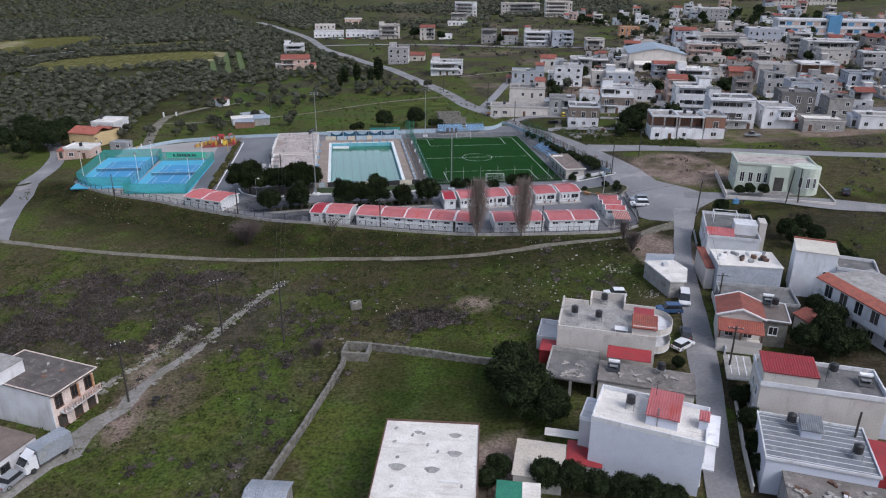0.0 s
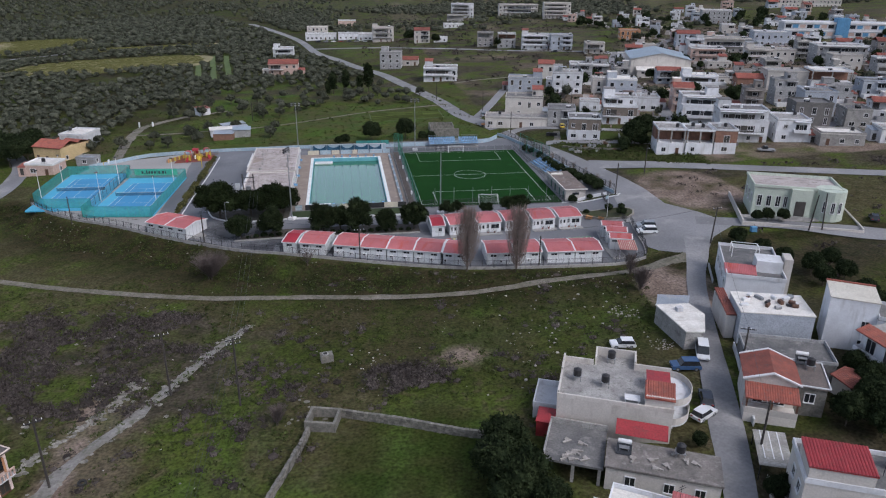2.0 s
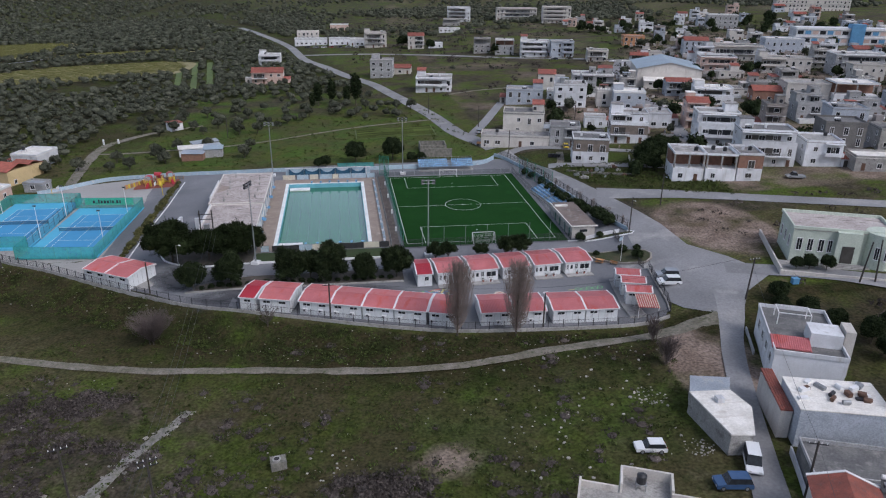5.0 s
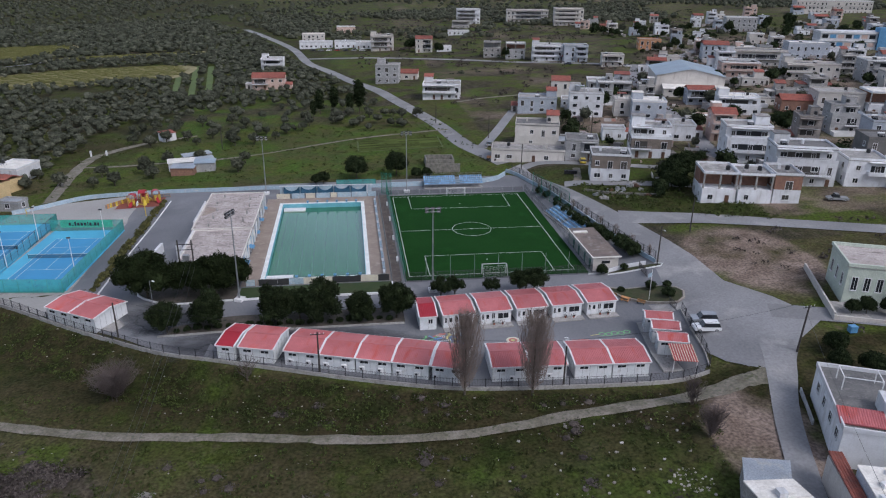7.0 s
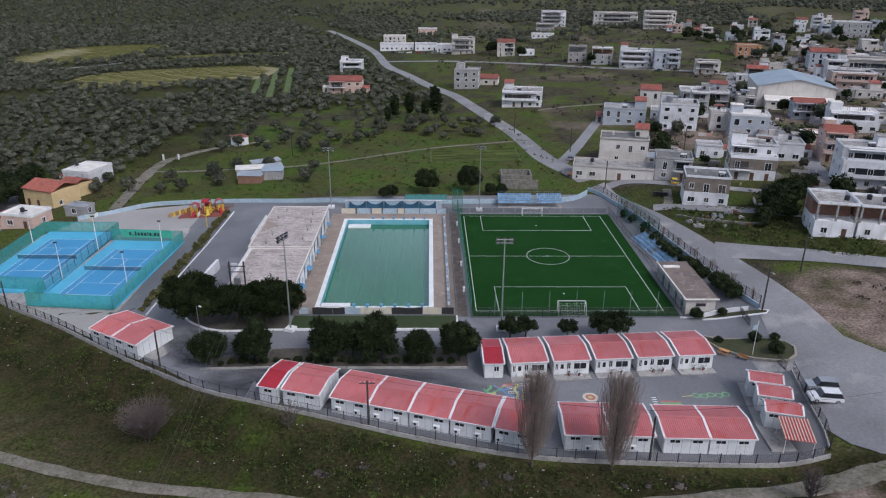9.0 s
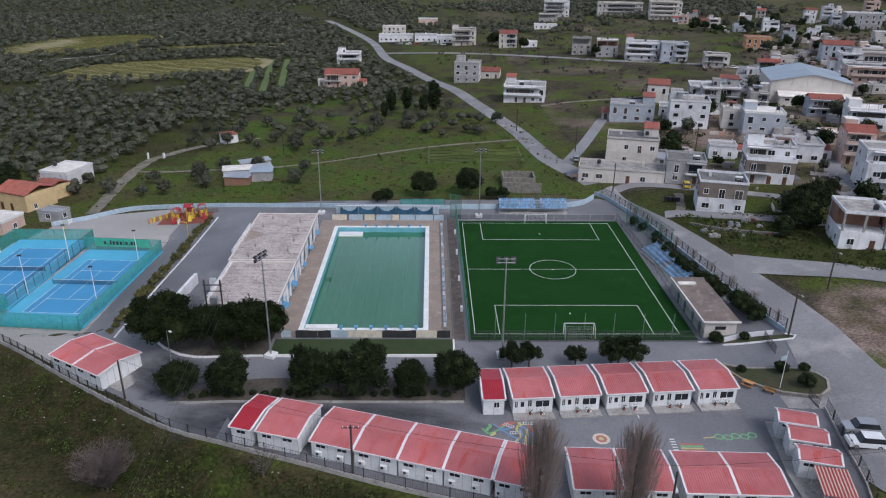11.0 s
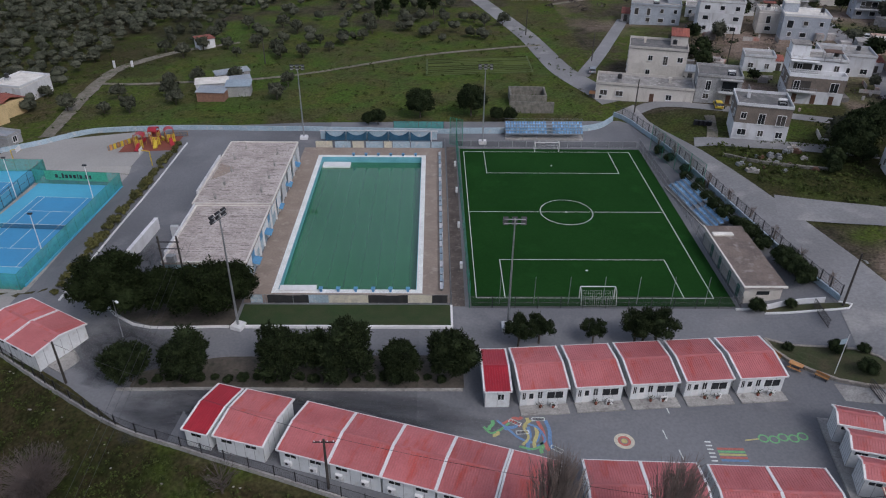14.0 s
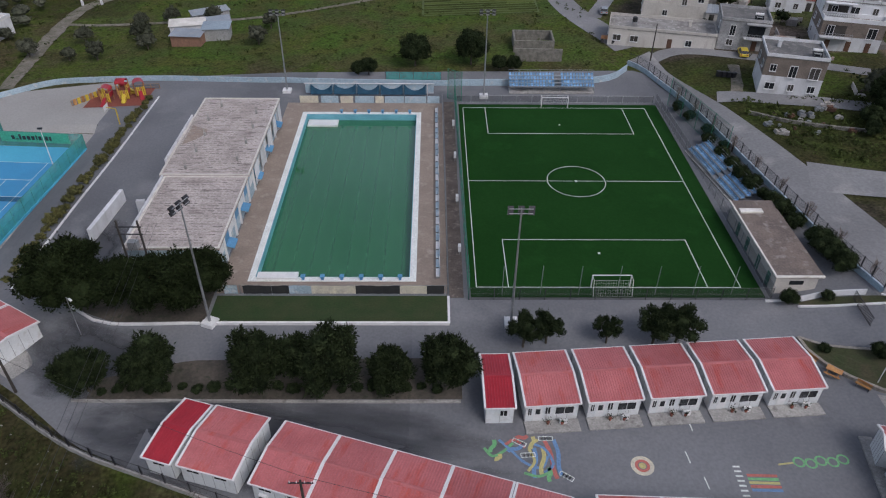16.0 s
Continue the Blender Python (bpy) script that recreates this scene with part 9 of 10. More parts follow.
# house with red gables and a tiled porch
t = root("house", 61.3, 94.3, -25, "house with red gabled roof and tiled porch")
part("wall", Geo().box(-3.2, 3.2, -2.8, 3.6, -1.5, 5.0), CREAM, t)
g = tiled_slab(6.8, 6.6, 0, 0, "x")
rf = Geo()
for sx in (-1, 1):
    rf.poly((0, -3.2, 6.4), (sx * 3.7, -3.2, 5.0), (sx * 3.7, 3.9, 5.0), (0, 3.9, 6.4))
part("roof", rf, TILE, t, "brick red tiled gable roof")
for v0, v1 in ((-3.25, -2.95), (3.6, 3.95)):
    part("verge_trim", Geo().poly((-3.75, v0, 5.06), (0, v0, 6.46), (0, v1, 6.46), (-3.75, v1, 5.06)).poly((0, v0, 6.46), (3.75, v0, 5.06), (3.75, v1, 5.06), (0, v1, 6.46)).poly((-3.75, v0, 4.85), (0, v0, 6.25), (0, v0, 6.46), (-3.75, v0, 5.06)).poly((0, v0, 6.25), (3.75, v0, 4.85), (3.75, v0, 5.06), (0, v0, 6.46)), TRIMWHITE, t)
part("gable_wall", Geo().poly((-3.2, -2.79, 5.0), (3.2, -2.79, 5.0), (0, -2.79, 6.3)).poly((3.2, 3.59, 5.0), (-3.2, 3.59, 5.0), (0, 3.59, 6.3)), CREAM, t)
part("porch_roof", tiled_slab(6.6, 2.6, 0, 0.9, "shed", 0.1, 0.3), TILE, t, "terracotta tiled porch roof", pose(0, -4.2, 3.5))
part("porch_floor", Geo().box(-3.3, 3.3, -5.6, -2.81, -1.5, 1.2), CREAM, t)
part("porch_wall", Geo().box(-3.3, 3.3, -5.6, -5.42, 1.2, 2.1), CREAM, t)
for u in (-3.1, 0, 3.1):
    part("porch_post", Geo().box(u - 0.12, u + 0.12, -5.5, -5.3, 2.1, 3.5), BROWNWOOD, t)
window_at(t, -1.4, -2.8, 2.4, 1.2, 1.9, 0)
window_at(t, 1.4, -2.8, 2.4, 1.2, 1.9, 0)
part("annexe", Geo().box(3.25, 7.0, -2.4, 4.2, -1.5, 4.6), STONE, t, "stone-faced annexe")
part("annexe_roof", Geo().box(3.2, 7.3, -2.7, 4.4, 4.6, 4.85), mat("brown_terrace", (0.16, 0.13, 0.115), (0.12, 0.10, 0.09), 0.5, 5, 0.9), t)
part("annexe_edge", parapet_geo(3.15, 7.35, -2.75, 4.45, 4.85, 0.16, 0.14), TRIMWHITE, t)
window_at(t, 5.0, -2.4, 3.0, 1.2, 1.3, 0)
water_tank(*lift(t, 5.4, 2.2, 4.86), -26, True)
water_tank(*lift(t, 4.6, 4.0, 4.86), -26, False)
yardg = root("walled_yard", 68.6, 101.6, -20, "grey concrete walled back yard", "yard")
part("paving", Geo().box(-6.0, 6.4, -3.0, 3.6, -1.2, 3.0), DARKROOF, yardg)
part("yard_wall", parapet_geo(-6.1, 6.5, -3.1, 3.7, 3.0, 0.5, 0.16), GREY, yardg)

# white house with cluttered roof
t = root("house", 71.1, 108.2, -16, "white house with a cluttered white roof")
part("wall", Geo().box(-5.6, 5.6, 0, 7.6, -1.8, 5.4), BLUEGREY, t)
part("roof", Geo().box(-5.7, 5.7, -0.1, 7.7, 5.4, 5.55), WHITEROOF, t)
part("side_roof", tiled_slab(1.4, 9.4, 0, 0.4, "shed", 0.1, 0.3), TILE, t, "orange tiled lean-to roof", pose(-6.5, 6.6, 4.0))
part("side_wall", Geo().box(-7.2, -5.75, 1.8, 11.4, -1.8, 3.8), CREAM, t)
random.seed(8)
for i in range(18):
    q = lift(t, random.uniform(-4.9, 4.9), random.uniform(1.6, 7.0), 5.55)
    k = random.random()
    gg = Geo().box(-random.uniform(0.3, 0.9), random.uniform(0.3, 0.9), -0.3, 0.3, 0, random.uniform(0.15, 0.7)) if k < 0.6 else Geo().tube((-0.5, 0, 0.35), (0.5, 0, 0.35), 0.28, n=10).box(-0.4, 0.4, -0.2, 0.2, 0, 0.2)
    tagged(part("roof_clutter", gg, random.choice((BROWNWOOD, METALGREY, TRIMWHITE, DARKMETAL, TRIMWHITE)), m=pose(*q, 0, 0, random.uniform(0, 180))), "discarded crates and old furniture on the roof", "clutter", "roof clutter")
t = root("house", 75.2, 121.6, -23, "house with grey terraces, white box and red roofs")
part("wall", Geo().box(-4.9, 4.9, 0, 15.6, -2, 5.0), WHITE, t)
part("roof", Geo().box(-4.8, 4.8, 0.1, 15.5, 5.0, 5.12), DARKROOF, t)
part("parapet", parapet_geo(-5.0, 5.0, -0.1, 15.7, 5.0, 0.7, 0.2), WHITE, t)
part("stair_box", Geo().box(0.3, 4.7, 3.4, 7.2, 5.1, 7.3), WHITE, t)
part("chimney_block", Geo().box(5.02, 6.4, 4.0, 7.4, -2, 7.8), CREAM, t)
part("front_roof", tiled_slab(5.2, 2.6, 0, 0.7, "shed", 0.1, 0.3), REDPANEL, t, "red sheet lean-to roof", pose(-2.4, 2.6, 5.4))
part("pergola", Geo().box(-3.2, 1.6, 9.4, 9.5, 7.2, 7.3).box(-3.2, 1.6, 12.4, 12.5, 7.2, 7.3).box(-3.2, -3.1, 9.4, 12.5, 7.2, 7.3).box(1.5, 1.6, 9.4, 12.5, 7.2, 7.3), TRIMWHITE, t)
for u in (-3.15, 1.55):
    for v in (9.45, 12.45):
        part("pergola_post", Geo().box(u - 0.06, u + 0.06, v - 0.06, v + 0.06, 5.3, 7.2), TRIMWHITE, t)
for v in (2, 5.5, 9, 12.5):
    window_at(t, -4.9, v, 3.4, 1.2, 1.4, -90)
t = root("house", 81.0, 104.6, -30, "tall white cube house with red edged roof")
part("wall", Geo().box(-3.4, 3.4, 0, 6.6, -1.8, 8.6), WHITE, t)
part("roof", Geo().box(-3.5, 3.5, -0.1, 6.7, 8.6, 8.75), mat("cream_roof", (0.58, 0.55, 0.48), (0.50, 0.47, 0.40), 0.4, 5, 0.85), t)
part("roof_edge", Geo().box(-3.55, 3.55, 6.5, 6.75, 8.6, 9.0), TILE, t)
part("wing", Geo().box(3.42, 9.8, -0.6, 5.4, -1.8, 6.2), WHITE, t)
part("wing_roof", Geo().box(3.42, 9.9, -0.7, 5.5, 6.2, 6.35), DARKROOF, t)
part("wing_parapet", parapet_geo(3.44, 9.95, -0.75, 5.55, 6.3, 0.6, 0.16), WHITE, t)
balcony(t, 4.0, -0.6, 3.1, 5.0, 1.5, 0, WHITE)
for u in (2.0, 5.0, 8.0):
    window_at(t, u, -0.6 if u > 3.4 else 0, 4.6, 1.0, 1.5, 0)
    window_at(t, u, -0.6 if u > 3.4 else 0, 1.4, 1.0, 1.3, 0)
# house with terracotta eaves and long balconies
t = root("house", 80.4, 91.6, -84, "house with terracotta eaves and long balconies")
part("wall", Geo().box(-8.5, 8.5, 0, 10, -2, 6.4), WHITE, t)
part("roof", Geo().box(-8.5, 8.5, 1.2, 10, 6.4, 6.7), CONCRETE, t)
part("eaves", tiled_slab(17.4, 2.0, 0, 0.7, "shed", 0.1, 0.3), TILE, t, "terracotta tiled eaves", pose(0, -0.1, 6.2))
part("red_roof", tiled_slab(5.0, 4.0, 0, 0.9, "x", 0.2, 0.3), TILE, t, "orange tiled outhouse roof", pose(-1.6, -6.5, 2.4))
part("outhouse", Geo().box(-4.0, 0.8, -8.4, -4.6, -2, 2.4), CREAM, t)
balcony(t, 0, 0, 3.1, 16.4, 1.6, 0, WHITE)
for i in range(5):
    window_at(t, -6.6 + i * 3.3, 0, 4.3, 1.6, 2.1, 0, None, SHUTTER if i % 2 else GLASSDARK)
    window_at(t, -6.6 + i * 3.3, 0, 1.3, 1.1, 1.2, 0)
# cream house with red sheet roof
t = root("house", 57.8, 68.3, -23, "cream house with a red sheet roofed upper room")
part("wall", Geo().box(-7.4, 7.4, 0, 6.9, -1.8, 6.4), CREAM, t)
part("roof", Geo().box(-7.3, 7.3, 0.1, 6.8, 6.4, 6.55), DARKROOF, t)
part("parapet", parapet_geo(-7.5, 7.5, -0.1, 7.0, 6.4, 0.7, 0.18), WHITE, t)
part("upper_room", Geo().box(-7.3, -0.9, -0.02, 4.4, 6.5, 8.6), CREAM, t)
part("upper_roof", tiled_slab(6.4, 4.4, 0, 0.4, "shed", 0.15, 0.32), SHEETRED, t, "red ribbed sheet roof", pose(-4.1, 2.2, 8.6))
part("side_wing", Geo().box(7.42, 11.0, 1.0, 6.0, -1.8, 4.6), LILAC, t)
part("wing_parapet", parapet_geo(7.44, 11.05, 0.95, 6.05, 4.6, 0.5, 0.15), WHITE, t)
water_tank(*lift(t, 2.0, 4.8, 6.56), -23, True)
water_tank(*lift(t, 5.6, 3.6, 6.56), -23, False)
tagged(part("roof_aerial", Geo().tube((0, 0, 0), (0, 0, 2.6), 0.04, n=5).box(-0.7, 0.7, -0.02, 0.02, 2.2, 2.26), DARKMETAL, m=pose(*lift(t, 0.8, 3.0, 6.6), 0, 0, 40)), "thin television aerial on the roof", "aerial", "aerials")
for v in (1.6, 4.2):
    window_at(t, -7.4, v, 4.6, 1.1, 1.3, -90)
    window_at(t, -7.4, v, 1.4, 1.1, 1.3, -90)
# house with the striped grey roof
t = root("house", 50.6, 57.4, -25, "house with a white-striped grey roof")
part("wall", Geo().box(-5.8, 5.8, 0, 9.0, -1.8, 4.6), LILAC, t)
part("roof", Geo().box(-5.9, 5.9, -0.1, 9.1, 4.6, 4.8), mat("slate_grey_sheet", (0.20, 0.215, 0.235), (0.15, 0.16, 0.175), 0.4, 5, 0.6, stain=(0.26, 0.26, 0.26)), t)
for i in range(9):
    part("roof_stripe", Geo().box(-5.7, 5.7, 0.5 + i * 1.0, 0.57 + i * 1.0, 4.8, 4.84), TRIMWHITE, t)
part("roof_edge", parapet_geo(-6.0, 6.0, -0.2, 9.2, 4.7, 0.35, 0.16), WHITE, t)
part("hatch_roof", tiled_slab(2.4, 2.6, 0, 0.5, "shed", 0.1, 0.22), METALGREY, t, "corrugated grey hatch roof", pose(-0.4, 6.4, 6.0))
part("hatch_wall", Geo().box(-1.5, 0.7, 5.3, 7.5, 4.8, 6.0), LILAC, t)
water_tank(*lift(t, -2.4, 7.2, 4.82), -25, True)
water_tank(*lift(t, 4.0, 3.0, 4.82), -25, True)
part("red_lean_to", Geo().box(6.1, 9.8, 2.0, 9.0, 3.6, 3.75).box(6.2, 9.7, 2.1, 8.9, -1.8, 3.6), SHEETRED, t)
# low neighbour with rubble on its dark roof
t = root("house", 48.6, 47.6, -25, "low house with rubble strewn over its dark roof")
part("wall", Geo().box(-6.2, 6.2, 0, 9.6, -1.8, 3.4), GREY, t)
part("roof", Geo().box(-6.3, 6.3, -0.1, 9.7, 3.4, 3.6), bpy.data.materials["brown_stained_concrete"], t)
random.seed(61)
for i in range(18):
    q = lift(t, random.uniform(-5.6, 5.6), random.uniform(4.5, 9.2), 3.6)
    tagged(part("broken_board", Geo().box(-0.6, 0.6, -0.14, 0.14, 0, 0.14, pose(0, 0, 0.02, 4, 5, 0)).box(-0.25, 0.25, -0.2, 0.2, 0, 0.22, pose(0.2, 0.3, 0, 6, 0, 25)), random.choice((RUBBLE, CONCRETE, BROWNWOOD, TRIMWHITE)), m=pose(*q, 0, 0, random.uniform(0, 180))), "broken board and block lying on the roof", "rubble", "roof rubble")
# yards and low walls on the street's right side
t = root("yard_shelter", 54.7, 81.8, -24, "pale sheet roofed lean-to beside the street", "shelter")
part("roof", Geo().poly((-2.0, -3.6, 2.3), (1.8, -3.6, 2.5), (1.8, 3.6, 2.5), (-2.0, 3.6, 2.3)).poly((-2.0, 3.6, 2.22), (1.8, 3.6, 2.42), (1.8, -3.6, 2.42), (-2.0, -3.6, 2.22)), mat("grey_stained_slab", (0.34, 0.325, 0.29), (0.25, 0.24, 0.22), 0.5, 5, 0.9, stain=(0.42, 0.41, 0.39)), t)
for u in (-1.2, -0.2, 0.8):
    part("roof_batten", Geo().box(u - 0.06, u + 0.06, -2.2, 3.5, 2.36 + 0.05 * u, 2.46 + 0.05 * u), TRIMWHITE, t)
for u, v in ((-1.8, -3.4), (-1.8, 3.4), (1.6, -3.4), (1.6, 3.4)):
    part("post", Geo().box(u - 0.06, u + 0.06, v - 0.06, v + 0.06, -0.5, 2.3), DARKMETAL, t)
low_wall("street_wall", [(44.6, 60), (47.2, 66.5), (49.8, 72.5), (52.6, 79)], 1.0, 0.2, CREAM, "low rendered wall along the narrow street")
low_wall("street_wall", [(56.8, 89.2), (58.6, 94), (60.8, 99.2), (63, 104.5), (64.6, 108.6)], 1.1, 0.2, WHITE, "low rendered wall along the narrow street")
low_wall("street_wall", [(73.0, 131.5), (76.0, 139)], 0.8, 0.2, GREY, "low rendered wall along the narrow street")

# old pinkish house and its neighbour on the field lane
t = root("house", -46.2, 95.0, -28, "old pinkish house with balcony and dark flat roof")
part("wall", Geo().box(-7.6, 5.6, -3.75, 3.75, -1.5, 6.2), mat("faded_pink_render", (0.76, 0.645, 0.585), (0.66, 0.55, 0.49), 0.5, 5, 0.9, stain=(0.48, 0.41, 0.37)), t)
part("roof", Geo().box(-7.9, 6.3, -4.05, 4.05, 6.2, 6.45), mat("dark_stained_slab", (0.125, 0.108, 0.098), (0.075, 0.066, 0.060), 0.5, 5, 0.9, bump=0.3, stain=(0.19, 0.17, 0.155)), t, "dark stained roof slab")
part("roof_lip", parapet_geo(-7.95, 6.35, -4.1, 4.1, 6.42, 0.12, 0.14), bpy.data.materials["faded_pink_render"], t)
part("south_wall", Geo().box(-7.6, 5.62, -3.95, -3.76, -1.5, 6.19), WHITE, t, "blank white end wall")
part("upper_block", Geo().box(-8.4, -2.6, -4.6, -0.4, 6.46, 8.4), WHITE, t)
part("upper_roof", Geo().box(-8.5, -2.5, -4.7, -0.3, 8.4, 8.55), CONCRETE, t)
part("side_wall", Geo().box(-10.6, -7.62, -5.2, 2.0, -1.5, 6.4), WHITE, t)
bal = balcony(t, 5.6, 0.4, 3.1, 6.6, 1.2, 90)
for k in range(14):
    u = -3.2 + 6.4 * k / 13
    part("baluster", Geo().box(u - 0.11, u + 0.11, -1.2, -1.06, 0.0, 0.86), PINK, bal)
part("coping", Geo().box(-3.35, 3.35, -1.26, -1.02, 0.86, 1.0), PINK, bal, "pinkish balcony coping")
for u in (2.2, -0.4):
    part("balcony_post", Geo().box(u - 0.1, u + 0.1, -1.2, -1.0, 1.0, 3.1), ORANGE, bal)
for v in (-2.6, 0.2, 2.6):
    window_at(t, 5.6, v, 4.7, 1.1, 1.7, 90, BROWNWOOD)
    window_at(t, 5.6, v, 1.5, 1.2, 1.9, 90, BROWNWOOD, SHUTTER)
for i, (u, v) in enumerate(((1.2, -0.6), (0.2, 0.4), (2.4, 1.6), (-1.0, 2.2))):
    tagged(part("roof_block", Geo().box(-0.35, 0.35, -0.16, 0.16, 0, 0.2), (BRICK, RUBBLE)[i % 2], m=pose(*lift(t, u, v, 6.46), 0, 0, 35 * i)), "loose block on the dark roof", "block", "roof blocks")
t = root("house", -51.5, 83.5, -27, "low white house with shuttered windows and dark roof")
part("wall", Geo().box(-7.0, 6.6, -5.0, 4.2, -1.5, 3.3), WHITE, t)
part("roof", Geo().box(-7.1, 6.7, -5.1, 4.3, 3.3, 3.5), mat("brown_flat_roof", (0.19, 0.15, 0.125), (0.14, 0.11, 0.095), 0.5, 5, 0.9), t)
for v in (-3.6, -0.8, 2.2):
    window_at(t, 6.6, v, 1.7, 1.2, 1.5, 90, SHUTTER)
house(-93.6, 262, 11, 9, 1, YELLOW, -24, "yellow rendered farmhouse with tiled roof", seed=81, storey=5.0, gable=TILE)
house(-90.2, 270.5, 6, 7, 1, YELLOW, -24, "yellow farmhouse wing with tiled roof", seed=85, storey=4.0, gable=TILE)
house(-92.4, 282, 9, 11, 1, WHITE, -14, "white rendered farm annexe with flat roof", seed=82, storey=4.4, roof=WHITEROOF)
house(-89.4, 243.4, 9, 7, 1, PINK, -12, "low pinkish farm shed with white flat roof", seed=83, storey=3.2, roof=WHITEROOF)
house(-78.2, 250.4, 6, 4, 1, GREY, -14, "low grey metal farm shed", seed=84, storey=2.2, roof=SHEETGREY, tanks=0)

# huts and scrap in the meadow
random.seed(15)
for i, (x, y, w, d, h, rm) in enumerate(((-39, 280, 7, 4, 2.4, SHEETGREY), (-33, 283, 6, 4, 2.8, SHEETBLUE), (-41, 287, 8, 4, 2.5, WHITEROOF), (-34, 289, 5, 4, 2.2, SHEETGREY), (-38, 296, 9, 3, 2.2, SHEETGREY), (-55, 330, 5, 4, 3.0, TILE))):
    t = root("farm_hut", x, y, -5 + 9 * i, "patched tin farm hut with a sheet roof", "hut")
    part("wall", Geo().box(-w / 2, w / 2, -d / 2, d / 2, -0.8, h), (BRICK, GREY, WHITE)[i % 3], t)
    part("roof", Geo().poly((-w / 2 - 0.3, -d / 2 - 0.3, h), (w / 2 + 0.3, -d / 2 - 0.3, h), (w / 2 + 0.3, d / 2 + 0.3, h + 0.4), (-w / 2 - 0.3, d / 2 + 0.3, h + 0.4)), rm, t)
t = root("roofless_ruin", 39.8, 271, -2, "small roofless stone ruin behind the pitch", "ruin")
for a in ((-4.4, 4.4, -3.4, -3.0), (-4.4, 4.4, 3.0, 3.4), (-4.4, -4.0, -3.0, 3.0), (4.0, 4.4, -3.0, 3.0), (-4.4, 5.6, -8, -7.6)):
    part("wall", Geo().box(a[0], a[1], a[2], a[3], -1.0, 2.3), STONE, t)
t = root("gate_posts", -74.0, 311.5, 0, "white rendered gateway posts beside the track", "gate")
for u in (-2.6, 2.6):
    part("post", Geo().box(u - 0.25, u + 0.25, -0.25, 0.25, -0.5, 1.9), WHITE, t)


# ---- stone walls, utility poles, cables ----
def rubble_wall(name, pts, h, label):
    t = thing(name, pose(0, 0, 0), label, "stone wall", kind="structure")
    rng = random.Random(len(pts) * 5)
    line = curve_through(pts, 0.55)
    g = Geo()
    for a, b in zip(line, line[1:]):
        mid = (a + b) / 2
        z = ground_z(mid.x, mid.y)
        ang = math.degrees(math.atan2(b.y - a.y, b.x - a.x))
        for k in range(4):
            hh = h / 4
            g.box(-0.29, 0.29, -0.22, 0.22, 0.01, hh * rng.uniform(0.86, 1.08), pose(mid.x + rng.uniform(-0.05, 0.05), mid.y + rng.uniform(-0.05, 0.05), z - 0.12 + k * hh, rng.uniform(-3, 3), rng.uniform(-4, 4), ang + rng.uniform(-6, 6)))
    tagged(part("stones", g, STONE, t), kind="stuff")
    return t


rubble_wall("garden_wall", [(-15.5, 64), (-12.7, 72), (-8, 84), (-4, 95), (-2.6, 99.7)], 1.5, "rough dry stone wall round the garden")
rubble_wall("garden_wall", [(1.5, 103.2), (10, 99.5), (18, 95.5), (25.5, 92.5)], 1.4, "rough dry stone wall round the garden")
pit = thing("stone_enclosure", pose(-0.6, 101.8, ground_z(-0.6, 102), 0, 0, -14), "small square roofless stone enclosure", "ruin")
for a in ((-2.2, 2.2, -1.9, -1.5), (-2.2, 2.2, 1.5, 1.9), (-2.2, -1.8, -1.5, 1.5), (1.8, 2.2, -1.5, 1.5)):
    part("wall", Geo().box(a[0], a[1], a[2], a[3], -0.5, 1.5), STONE, pit)
part("rubble", Geo().box(-1.0, 0.6, -0.6, 0.0, 0, 0.3, pose(0, 0, 0, 5, 8, 30)).box(0.0, 1.4, -0.2, 0.2, 0.1, 0.3, pose(0, 0, 0, -4, 6, -20)), RUBBLE, pit)
wl2 = thing("stone_well", pose(-0.3, 119.0, ground_z(-0.3, 119), 0, 0, 10), "squat concrete well head with a round opening", "well")
part("body", Geo().box(-1.0, 1.0, -0.8, 0.8, -0.4, 1.25), STONE, wl2)
part("lid", Geo().tube((-0.2, 0, 1.25), (-0.2, 0, 1.4), 0.55, n=14), CONCRETE, wl2)
part("opening", Geo().tube((-0.2, 0, 1.4), (-0.2, 0, 1.41), 0.36, n=14), RUBBER, wl2)


def utility_pole(x, y, h=9.0, arms=1, yaw=0.0, lean=0.0, lamp=False):
    t = thing("utility_pole", pose(x, y, ground_z(x, y), lean, lean * 0.5, yaw), "dark wooden utility pole with cross arm", "utility pole", "utility poles")
    part("pole", Geo().tube((0, 0, -0.8), (0, 0, h), 0.17, 0.12, n=8), POLEWOOD, t)
    for k in range(arms):
        z = h - 0.35 - 0.7 * k
        part("cross_arm", Geo().box(-1.1, 1.1, -0.05, 0.05, z - 0.06, z + 0.06), DARKMETAL, t)
        for u in (-0.95, -0.35, 0.35, 0.95):
            part("insulator", Geo().tube((u, 0, z + 0.06), (u, 0, z + 0.26), 0.06, 0.04, n=6), TRIMWHITE, t)
    if lamp:
        part("lamp_arm", Geo().tube((0, 0, h - 0.8), (0, -1.2, h - 0.4), 0.03, n=5).box(-0.12, 0.12, -1.7, -1.1, h - 0.48, h - 0.36), METALGREY, t)
    return t


